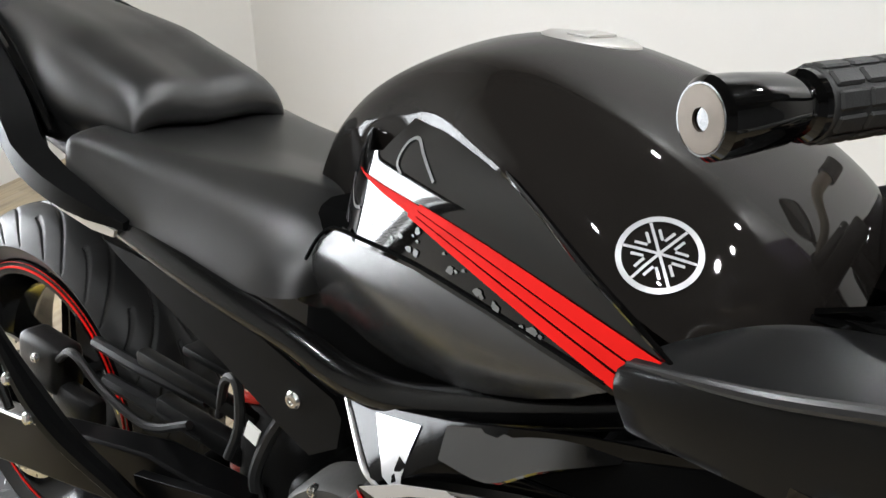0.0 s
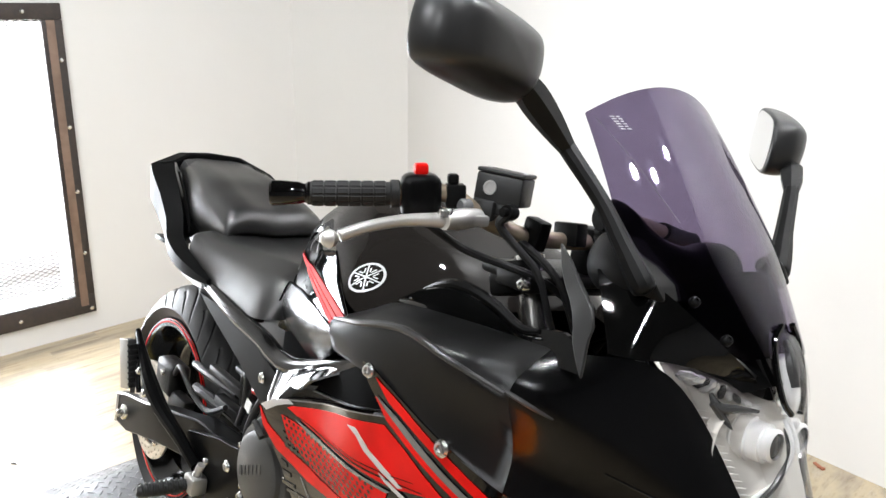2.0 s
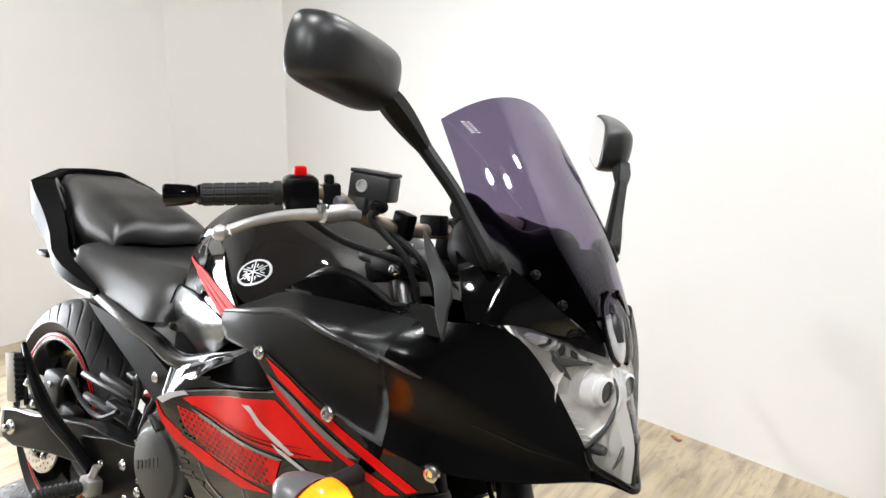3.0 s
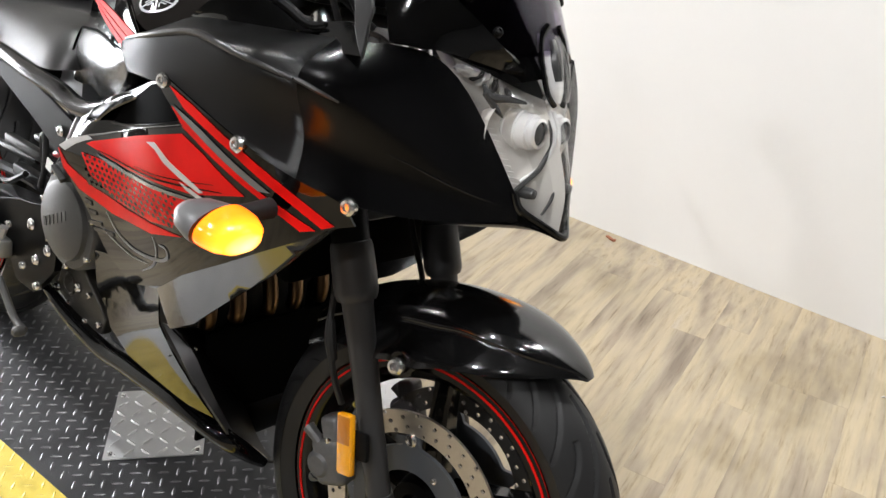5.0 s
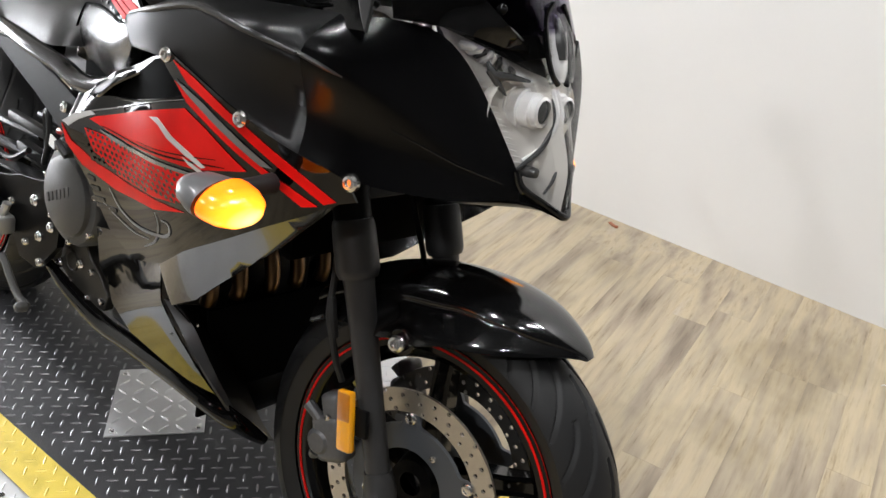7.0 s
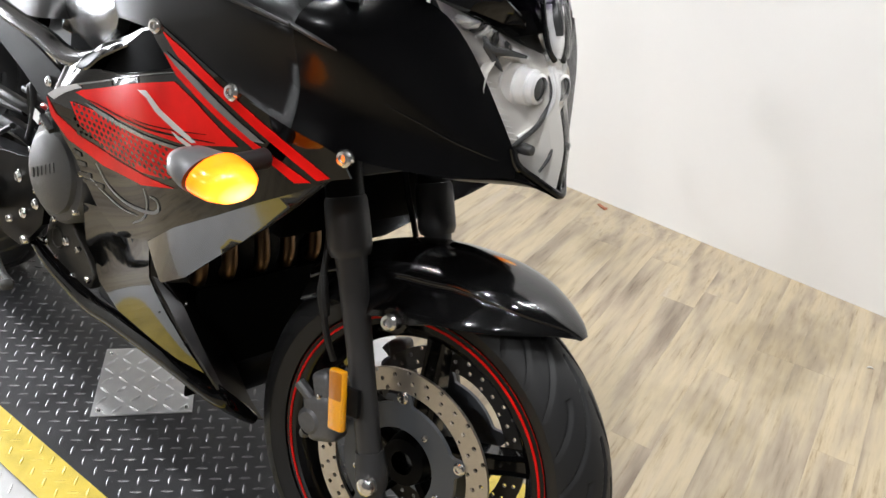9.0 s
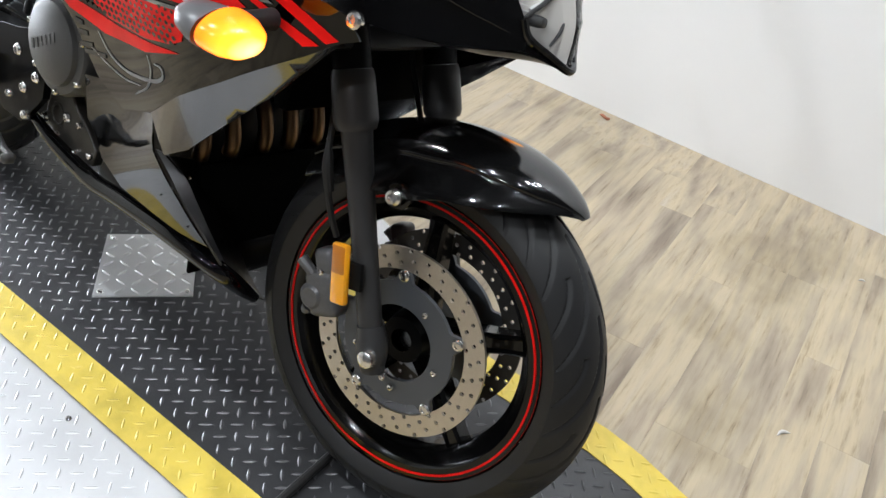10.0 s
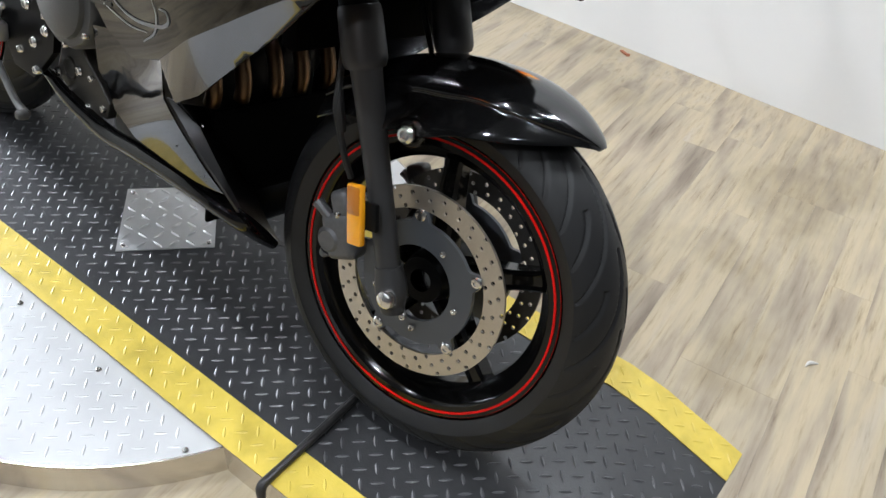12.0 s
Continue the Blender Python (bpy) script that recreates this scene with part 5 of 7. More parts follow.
lamp = part("headlight", thicken(loft(both_halves(head_rows(0.0)), 5, 4), 0.002), CLEAR, bike, "clear headlamp lens with a bright reflector")
lamp.visible_shadow = False
part("reflector_bowl", loft(both_halves(head_rows(0.030)), 3, 2), REFLECTOR, lamp, "faceted silver lamp reflector, beige floor reflection put into its colour", degrees=8)
part("lamp_trim", tube([(0.778, -0.063, 0.806), (0.788, -0.056, 0.786), (0.807, -0.030, 0.770), (0.826, 0.0, 0.756), (0.807, 0.030, 0.770), (0.788, 0.056, 0.786), (0.778, 0.063, 0.806)], 0.0055, 6, 10), GLOSS, lamp, "black strip under the headlamp")
part("lamp_partition", plate([(0.690, 0.900), (0.748, 0.908), (0.776, 0.880), (0.794, 0.846), (0.808, 0.812), (0.806, 0.778), (0.740, 0.780), (0.690, 0.820)], lambda x, z: -0.001, 0.002, 0.02), REFLECTOR, lamp, "bright wall between the two lamps")
for s in (-1, 1):
    part("lamp_bowl", moved(lathe([(0.020, -0.026), (0.034, -0.016), (0.041, -0.002), (0.043, 0.006)], 14), facing_x(s * 0.058, 0.868, 0.738)), REFLECTOR, lamp, "round lamp bowl", degrees=5)
    part("lamp_barrel", moved(lathe([(0.0285, -0.050), (0.0285, -0.028), (0.026, -0.027), (0.026, -0.013), (0.0225, -0.012), (0.0225, 0.002), (0.019, 0.003), (0.019, 0.012), (0.015, 0.014)], 28), facing_x(s * 0.0285, 0.876, 0.762)), LAMP_SILVER, lamp, "stepped silver lamp barrel")
    part("lamp_bulb", moved(lathe([(0.0001, 0.013), (0.010, 0.013), (0.0145, 0.011), (0.0145, 0.004)], 20), facing_x(s * 0.0285, 0.876, 0.762)), LAMP_GREY, lamp, "dark bulb cap")
    part("lamp_divider", tube([(0.752, s * 0.004, 0.905), (0.775, s * 0.004, 0.880), (0.780, s * 0.008, 0.858), (0.782, s * 0.024, 0.834), (0.778, s * 0.050, 0.814), (0.775, s * 0.062, 0.806)], [0.002, 0.0032, 0.0034, 0.0034, 0.003, 0.002], 5, 8), LAMP_GREY, lamp, "grey lamp surround")
    part("lamp_ring", tube([(0.766, s * 0.005, 0.903), (0.781, s * 0.005, 0.880), (0.784, s * 0.007, 0.860), (0.780, s * 0.018, 0.836), (0.770, s * 0.042, 0.815)], 0.0026, 5, 8), LAMP_SILVER, lamp)
    part("lamp_bridge", tube([(0.722, s * 0.094, 0.925), (0.732, s * 0.088, 0.912), (0.742, s * 0.068, 0.912), (0.752, s * 0.040, 0.910)], [0.002, 0.006, 0.0045, 0.002], 4, 8), LAMP_GREY, lamp, "dark lamp bridge")
    part("lamp_bridge", tube([(0.728, s * 0.096, 0.916), (0.738, s * 0.082, 0.900), (0.744, s * 0.072, 0.890)], [0.004, 0.004, 0.001], 4, 8), LAMP_GREY, lamp)
    part("lamp_stripe", tube([(0.798, s * 0.004, 0.824), (0.803, s * 0.012, 0.800), (0.801, s * 0.024, 0.780)], [0.0018, 0.0024, 0.0016], 4, 8), LAMP_GREY, lamp)
    part("lower_bulb", moved(lathe([(0.0001, 0.012), (0.006, 0.010), (0.0075, 0.002), (0.0075, -0.01)], 16), facing_x(s * 0.044, 0.806, 0.786)), LAMP_GREY, lamp)
    for k in range(14):
        u = k / 13
        x, y, z = 0.712 + 0.055 * u, 0.098 - 0.040 * u, 0.902 - 0.088 * u
        part("lamp_rib", tube([(x, s * y, z), (x + 0.004, s * (y - 0.016), z - 0.002)], [0.0011, 0.0007], 2, 6), LAMP_SILVER, lamp)
    for k, (u, g) in enumerate(((0.02, 0.010), (0.12, 0.009), (0.20, 0.008), (0.28, 0.009), (0.36, 0.007), (0.45, 0.008), (0.54, 0.007), (0.64, 0.0075), (0.76, 0.007), (0.88, 0.007))):
        bm = bmesh.new()
        bmesh.ops.create_icosphere(bm, subdivisions=1, radius=g)
        bmesh.ops.scale(bm, vec=(0.7, 1.5, 0.6), verts=bm.verts)
        part("lamp_crystal", moved(bm, Matrix.Translation((0.699 + 0.046 * u, s * (0.112 - 0.100 * u), 0.938 - 0.034 * u)) @ pose(0, 0, 0, 20 * k, 30, s * 30)), LAMP_GREY if k in (2, 5, 7) else LAMP_SILVER, lamp, degrees=5)


def screen_rows(z0=0.0, z1=1.0):
    """The screen from its lower point up to its rolled top edge, right edge to left edge."""
    rows = []
    for u in np.linspace(z0, z1, 9):
        xc = 0.777 - 0.225 * u - 0.022 * u * u
        zc = 0.945 + 0.320 * u - 0.020 * u * u
        half = 0.055 + 0.107 * min(1, max(0, u) * 2.2) ** 0.8 - 0.034 * max(0, u - 0.45)
        row = []
        for v in np.linspace(-1, 1, 11):
            back = half * (0.34 - 0.24 * u) * (abs(v) ** 2.0)
            row.append((xc - back, half * v, zc - back * 0.62 - 0.040 * u * v * v))
        rows.append(row)
    return rows


wind = part("windscreen", thicken(loft(screen_rows(0.10, 1.0), 3, 2), 0.003), SMOKE, bike, "smoke tinted windscreen")
part("screen_base", moved(loft(screen_rows(0.02, 0.36), 3, 2), Matrix.Translation((-0.010, 0, -0.008))), GLOSS, bike, "black panel behind the screen base")
dash = part("instrument_panel", tube([(0.568, -0.146, 1.078), (0.572, -0.128, 1.080), (0.586, -0.100, 1.050), (0.598, -0.060, 1.036), (0.605, -0.015, 1.030), (0.602, 0.035, 1.034), (0.600, 0.075, 1.030), (0.580, 0.125, 1.005)], [0.012, 0.026, 0.034, 0.030, 0.029, 0.031, 0.030, 0.012], 5, 14), MATTE, bike, "black instrument panel behind the screen")
for x, y, z in ((0.727, -0.098, 0.985), (0.692, -0.118, 1.017)):
    part("screen_screw", bolt((x + 0.002, y, z + 0.002), (0.7, -0.35, 0.6), 0.006, 0.004), SATIN, wind)


for row in range(6):
    for col, wide in ((0, 0.0072), (1, 0.0060 if row % 2 else 0.0046)):
        a = Vector((0.5395, -0.1300, 1.1965)) + Vector((0.0030, 0.0012, -0.0024)) * row + Vector((0.0024, 0.0092, 0.0012)) * col
        bm = bmesh.new()
        bm.faces.new([bm.verts.new(p) for p in (a, a + Vector((0.25, 0.96, 0.12)) * wide, a + Vector((0.25, 0.96, 0.12)) * wide + Vector((0.0011, 0.0003, -0.0009)), a + Vector((0.0011, 0.0003, -0.0009)))])
        part("screen_print", thicken(bm, 0.0004), WHITE_GFX, wind, "small white print")
part("screen_fold", tube([(0.526, -0.1385, 1.193), (0.554, -0.1295, 1.172), (0.580, -0.1195, 1.151), (0.612, -0.1095, 1.122), (0.642, -0.0985, 1.094)], 0.0005, 4, 6), FOLD_LINE, wind, "thin dark fold line of the screen")


def position_lamp():
    half = [[(0.738, -0.013, 0.995), (0.748, 0, 0.993)], [(0.752, -0.023, 0.970), (0.768, 0, 0.967)], [(0.766, -0.021, 0.937), (0.782, 0, 0.936)], [(0.772, -0.012, 0.920), (0.784, 0, 0.918)]]
    return thicken(loft([[a, ((a[0] + c[0]) / 2 + 0.004, a[1] * 0.6, (a[2] + c[2]) / 2), c, ((a[0] + c[0]) / 2 + 0.004, -a[1] * 0.6, (a[2] + c[2]) / 2), (a[0], -a[1], a[2])] for a, c in half], 4, 3), 0.003)


pos_lamp = part("position_lamp", position_lamp(), CLEAR, bike, "small clear position lamp in the nose")
pos_lamp.visible_shadow = False
part("lamp_back", moved(position_lamp(), Matrix.Translation((-0.010, 0, -0.003))), LAMP_SILVER, pos_lamp)
part("lamp_bulb", tube([(0.742, 0.0, 0.985), (0.757, -0.004, 0.962), (0.766, -0.004, 0.940)], [0.006, 0.009, 0.007], 4, 8), LAMP_GREY, pos_lamp)
for s in (-1, 1):
    part("lamp_trim", tube([(0.740, s * 0.012, 1.003), (0.744, s * 0.026, 0.985), (0.756, s * 0.029, 0.955), (0.768, s * 0.022, 0.925), (0.774, s * 0.010, 0.912)], 0.0038, 4, 8), GLOSS, pos_lamp, "black rim")

# side indicator, lit
def indicator(s):
    base = Vector((0.588, -0.276, 0.742)) if s < 0 else Vector((0.572, 0.258, 0.742))
    stem = part("indicator", tube([base, base + Vector((0.004, s * 0.035, 0.0)), base + Vector((0.006, s * 0.065, 0))], [0.013, 0.011, 0.011], 4, 12), SOFT, bike, "amber front indicator, lit")
    m = Matrix.Translation(base + Vector((0.016, s * 0.085, -0.003))) @ pose(0, 0, 0, 0, 10, 14 if s < 0 else -14) @ Matrix.Rotation(radians(-90), 4, "Z") @ Matrix.Diagonal((1.22, 1.0, 0.68, 1))
    part("indicator_shell", moved(lathe([(0.0001, -0.052), (0.016, -0.046), (0.029, -0.030), (0.036, -0.006), (0.0365, 0.004)], 28), Matrix.Translation((-0.007, 0, -0.003)) @ m @ Matrix.Diagonal((0.94, 0.85, 0.92, 1))), HOUSING, stem, "grey indicator housing")
    lens = part("indicator_lens", lathe([(0.0355, 0.0046), (0.0358, 0.010), (0.034, 0.024), (0.027, 0.038), (0.015, 0.047), (0.0001, 0.050)], 36), AMBER_LIT, stem, "lit amber lens")
    lens.matrix_local = m


indicator(-1)
indicator(1)

# inner fairing panels by the tank and the upright fins
def panel3(points, way, thick):
    """A thin panel through points in space, thickened along way."""
    bm = bmesh.new()
    bm.faces.new([bm.verts.new(p) for p in points])
    bmesh.ops.triangulate(bm, faces=bm.faces[:])
    ret = bmesh.ops.extrude_face_region(bm, geom=bm.faces[:])
    bmesh.ops.translate(bm, vec=Vector(way) * thick, verts=[g for g in ret["geom"] if isinstance(g, bmesh.types.BMVert)])
    bmesh.ops.recalc_face_normals(bm, faces=bm.faces)
    return bm


def inner_panel():
    top = [(0.352, -0.236, 0.926), (0.399, -0.248, 0.949), (0.449, -0.254, 0.968), (0.485, -0.252, 0.973), (0.525, -0.246, 0.966), (0.564, -0.236, 0.950), (0.600, -0.236, 0.955)]
    low = [(0.352, -0.238, 0.918), (0.405, -0.238, 0.922), (0.452, -0.232, 0.925), (0.500, -0.226, 0.924), (0.548, -0.222, 0.924), (0.575, -0.222, 0.926), (0.620, -0.224, 0.935)]
    return thicken(loft([top, [tuple((p + q) / 2 + d for p, q, d in zip(a, c, (0, 0.004, 0))) for a, c in zip(top, low)], low], 3, 3), 0.004)


twin("inner_panel", inner_panel, GLOSS, bike, "gloss black inner fairing edge")
twin("panel_lip", lambda: tube([(0.405, -0.246, 0.952), (0.449, -0.250, 0.971), (0.485, -0.248, 0.976), (0.525, -0.242, 0.969), (0.564, -0.234, 0.953), (0.592, -0.235, 0.958)], [0.002, 0.006, 0.0065, 0.006, 0.005, 0.003], 5, 8), MATTE, bike, "satin grey lip of the inner panel")
FIN = [(0.577, -0.213, 1.052), (0.601, -0.219, 1.038), (0.621, -0.225, 1.024), (0.640, -0.231, 1.012), (0.655, -0.236, 1.001), (0.664, -0.240, 0.985), (0.664, -0.244, 0.971), (0.669, -0.250, 0.952), (0.672, -0.254, 0.935), (0.657, -0.249, 0.950), (0.645, -0.244, 0.964), (0.637, -0.239, 0.979), (0.629, -0.234, 0.990), (0.618, -0.229, 1.001), (0.604, -0.225, 1.014), (0.591, -0.220, 1.028)]
def fin_panel():
    return panel3([(0.581, -0.238, 0.935), (0.587, -0.235, 0.950), (0.592, -0.234, 0.961), (0.628, -0.236, 0.968), (0.644, -0.240, 0.964), (0.656, -0.245, 0.950), (0.668, -0.250, 0.938), (0.630, -0.246, 0.934)], (-0.2, 0.9, 0.1), 0.006)


part("fin_panel", fin_panel(), TRIM_BLACK, bike, "black panel under the fin")
part("fin_panel", moved(flip_y(fin_panel()), Matrix.Translation((-0.05, 0, -0.02)) @ Matrix.Diagonal((1, 0.55, 1, 1))), TRIM_BLACK, bike, "black panel under the fin")
part("fairing_fin", panel3(FIN, (-0.2, 0.9, 0.1), 0.007), FIN_GREY, bike, "upright satin grey fairing fin", bevel=0.0015)
part("fairing_fin", panel3([(x - 0.05, -0.55 * y, z - 0.02) for x, y, z in FIN], (-0.2, -0.9, 0.1), 0.007), FIN_GREY, bike, "upright satin grey fairing fin", bevel=0.0015)


def shoulder():
    """Skin between the screen, the fins and the lamp."""
    secs = [[(0.600, -0.170, 1.030), (0.632, -0.188, 0.993), (0.664, -0.206, 0.956)],
            [(0.655, -0.150, 1.030), (0.672, -0.166, 0.993), (0.688, -0.180, 0.956)],
            [(0.705, -0.120, 1.000), (0.706, -0.131, 0.977), (0.704, -0.140, 0.954)],
            [(0.755, -0.070, 0.952), (0.752, -0.060, 0.948), (0.745, -0.045, 0.938)]]
    return thicken(loft(secs, 5, 4), 0.003)


part("nose_shoulder", shoulder(), GLOSS, bike, "black nose fairing beside the screen")
part("nose_shoulder", moved(flip_y(shoulder()), Matrix.Diagonal((1, 0.72, 1, 1)) @ Matrix.Translation((-0.020, 0, -0.010))), GLOSS, bike, "black nose fairing beside the screen")

# mirrors
def make_mirror(foot, knee, top, joint, centre, tilt, m, radii, wedge):
    """A mirror: foot on the fairing, slim stalk, elbow and a rounded housing with glass on its rear face."""
    f, k, t, j = (Vector(p) for p in (foot, knee, top, joint))
    stalk = part("mirror", tube([f.lerp(k, -0.10), f, f.lerp(k, 0.5), k, t], radii, 5, 10), STALK, bike, "black rear-view mirror on a slim stalk")
    if wedge:
        shape = [(0.583, 1.068), (0.572, 1.052), (0.566, 1.037), (0.567, 1.026), (0.574, 1.016), (0.595, 1.006), (0.633, 1.002), (0.668, 1.006), (0.676, 1.014), (0.668, 1.030), (0.650, 1.046), (0.620, 1.064), (0.600, 1.072)]
        part("mirror_foot", plate(shape, lambda x, z: -0.172 + 7.0 * (x - 0.622) ** 2 + 9.0 * (z - 1.036) ** 2, 0.05, 0.012), STALK, stalk, "angular black mirror foot", bevel=0.005)
    else:
        part("mirror_foot", tube([f + Vector((0.012, 0, -0.016)), f + Vector((0.0, -0.012, -0.002)), f + Vector((-0.010, -0.030, 0.008))], [0.008, 0.016, 0.010], 4, 12), MATTE, stalk)
    part("mirror_elbow", tube([t.lerp(k, 0.12), t.lerp(j, 0.35), t.lerp(j, 0.75), j], [0.0100, 0.0160, 0.0175, 0.0120], 3, 6), STALK, stalk, degrees=25)
    head = [(0.088, -0.030), (0.092, 0.000), (0.080, 0.027), (0.040, 0.040), (-0.015, 0.049), (-0.060, 0.053), (-0.086, 0.044), (-0.097, 0.014), (-0.094, -0.020), (-0.070, -0.034), (-0.015, -0.045), (0.040, -0.053), (0.072, -0.050)]
    c = Vector(centre)
    place = Matrix.Translation(c) @ pose(0, 0, 0, 0, 0, tilt) @ m
    secs = [[(dx, y * g, z * g) for y, z in head] for dx, g in ((-0.021, 0.94), (-0.016, 1.0), (0.004, 0.99), (0.022, 0.90), (0.038, 0.70), (0.047, 0.40), (0.050, 0.05))]
    shell = moved(loft(secs, 4, 4, closed=True, caps=True), place)
    bmesh.ops.recalc_face_normals(shell, faces=shell.faces)
    part("mirror_shell", shell, COWL_SATIN, stalk, "black plastic mirror housing")
    glass = bmesh.new()
    glass.faces.new([glass.verts.new((-0.0218, p[0] * 0.90, p[1] * 0.90)) for p in spline(head, 4, True)])
    part("mirror_glass", moved(glass, place), MIRROR, stalk, "silver mirror glass")


make_mirror((0.660, -0.168, 1.028), (0.600, -0.188, 1.105), (0.549, -0.210, 1.160), (0.546, -0.288, 1.216), (0.534, -0.336, 1.238), 11, Matrix.Diagonal((0.95, 0.92, 0.93, 1)), [0.006, 0.0140, 0.0110, 0.0092, 0.0100], True)
make_mirror((0.64, 0.15, 1.039), (0.61, 0.2, 1.086), (0.574, 0.262, 1.146), (0.554, 0.285, 1.174), (0.502, 0.312, 1.208), 41.5, Matrix.Diagonal((0.85, -0.80, 0.95, 1)), [0.008, 0.0155, 0.0150, 0.0125, 0.0105], False)

# ---- tank, covers, seat ----
def tank_bm():
    """The tank's shell: a broad upper face down to a crease along each side, and a tucked-in flank below it."""
    half = {-0.190: [(0.030, 0.760), (0.036, 0.790), (0.042, 0.815), (0.036, 0.828), (0.024, 0.838), (0.0, 0.842)],
            -0.140: [(0.060, 0.770), (0.068, 0.830), (0.082, 0.878), (0.072, 0.896), (0.046, 0.912), (0.0, 0.918)],
            -0.080: [(0.095, 0.780), (0.104, 0.850), (0.120, 0.915), (0.104, 0.940), (0.070, 0.961), (0.0, 0.972)],
            0.000: [(0.125, 0.790), (0.140, 0.870), (0.138, 0.950), (0.122, 0.974), (0.085, 0.998), (0.0, 1.012)],
            0.080: [(0.150, 0.800), (0.176, 0.880), (0.180, 0.950), (0.160, 0.976), (0.110, 1.009), (0.0, 1.026)],
            0.170: [(0.175, 0.815), (0.204, 0.880), (0.224, 0.926), (0.200, 0.955), (0.138, 0.995), (0.0, 1.014)],
            0.260: [(0.195, 0.825), (0.228, 0.865), (0.258, 0.893), (0.231, 0.925), (0.155, 0.968), (0.0, 0.985)],
            0.330: [(0.195, 0.820), (0.215, 0.845), (0.238, 0.866), (0.214, 0.894), (0.135, 0.934), (0.0, 0.945)],
            0.370: [(0.165, 0.825), (0.185, 0.845), (0.195, 0.856), (0.170, 0.878), (0.110, 0.898), (0.0, 0.905)]}
    secs = []
    for x, prof in half.items():
        sec = [(x, -y, z) for y, z in prof]
        secs.append(sec + [(px, -py, pz) for px, py, pz in reversed(sec[:-1])])
    cols = [spline(c[:3], 5)[:-1] + spline(c[2:9], 5)[:-1] + spline(c[8:], 5) for c in secs]
    rows = list(zip(*[spline(c, 6) for c in zip(*cols)]))
    bm = bmesh.new()
    grid_faces(bm, rows)
    bmesh.ops.recalc_face_normals(bm, faces=bm.faces)
    return bm


tank = part("fuel_tank", tank_bm(), TANK_PAINT, bike, "dark metallic fuel tank", degrees=42)
cap = part("filler_cap", moved(joined(lathe([(0.0001, 0.004), (0.040, 0.004), (0.046, 0.001), (0.048, -0.004)], 40), moved(box(-0.012, 0.012, -0.001, 0.003, -0.030, 0.030, 0.002), pose(0, 0.004, 0))), pose(0.085, 0, 1.022, 90, 0, 0)), ALLOY, tank, "round metal filler cap")

TANK_TREE = BVHTree.FromObject(tank, bpy.context.evaluated_depsgraph_get())


cover_y = sheet_through([(-0.05, -0.165, 0.827), (-0.045, -0.153, 0.890), (-0.02, -0.165, 0.88), (0.028, -0.178, 0.940), (0.06, -0.190, 0.955), (0.283, -0.274, 0.881), (0.26, -0.270, 0.849), (0.12, -0.222, 0.850), (0.12, -0.217, 0.905)])


def over_tank(x, z):
    """The side cover's depth; its upper rear horn curls in towards the tank."""
    curl = max(0.0, z - 0.915) * max(0.0, min(1.0, (0.08 - x) / 0.06))
    back = max(0.0, -0.022 - x)
    return cover_y(x, z) + 8.0 * curl * curl + 9.0 * back * back + 5.5 * max(0.0, z - 0.885) ** 2


COVER_EDGE = [(-0.122, 0.742), (-0.118, 0.800), (-0.108, 0.862), (-0.092, 0.900), (-0.070, 0.921), (-0.052, 0.922), (-0.038, 0.908), (-0.018, 0.914), (-0.006, 0.934), (0.006, 0.960), (0.022, 0.966), (0.050, 0.959), (0.080, 0.953), (0.13, 0.939), (0.17, 0.927), (0.22, 0.909), (0.26, 0.895), (0.305, 0.876), (0.315, 0.850), (0.270, 0.843), (0.20, 0.842), (0.15, 0.843), (0.06, 0.840), (-0.02, 0.830), (-0.06, 0.822), (-0.088, 0.790), (-0.104, 0.740)]
twin("tank_side_cover", lambda: plate(COVER_EDGE, over_tank, 0.005, 0.006), COVER_GLOSS, bike, "gloss black tank side cover with red stripes", degrees=50)


def stripe_line(v, x):
    """Height on the tank cover of a line in the red wedge: v is 0 at its lower edge and 1 at its upper one."""
    u = (x + 0.047) / 0.335
    return 0.890 + u * (-0.046 + 0.036 * v) + 0.006 * math.sin(math.pi * u) * v


def stripe_band(x0, v0, v1):
    xs = [x0 + (0.288 - x0) * k / 12 for k in range(13)]
    return plate([(x, stripe_line(v0, x)) for x in xs] + [(x, stripe_line(v1, x)) for x in reversed(xs)], shifted(over_tank, -0.0018), 0.001, 0.012)


for x0, v0, v1 in ((0.052, 0.66, 1.0), (0.046, 0.34, 0.60), (0.040, 0.0, 0.27)):
    twin("tank_stripe", lambda: stripe_band(x0, v0, v1), STRIPE_RED, bike, "red stripe on the tank cover", degrees=50)
twin("red_tip", lambda: plate([(-0.047, 0.8905), (0.0, 0.8895), (0.052, 0.890), (0.050, 0.8800), (0.0, 0.8835)], shifted(over_tank, -0.0018), 0.001, 0.012), STRIPE_RED, bike, "pointed red tip of the stripes", degrees=50)
twin("crease_rim", lambda: tube([(x, over_tank(x, z) + 0.001, z) for x, z in ((0.050, 0.959), (0.080, 0.953), (0.13, 0.939), (0.17, 0.927), (0.22, 0.909), (0.26, 0.895), (0.300, 0.878))], [0.0015, 0.0026, 0.0028, 0.0028, 0.0028, 0.0026, 0.0018], 4, 8), COVER_GLOSS, tank, "gloss black crease along the tank")


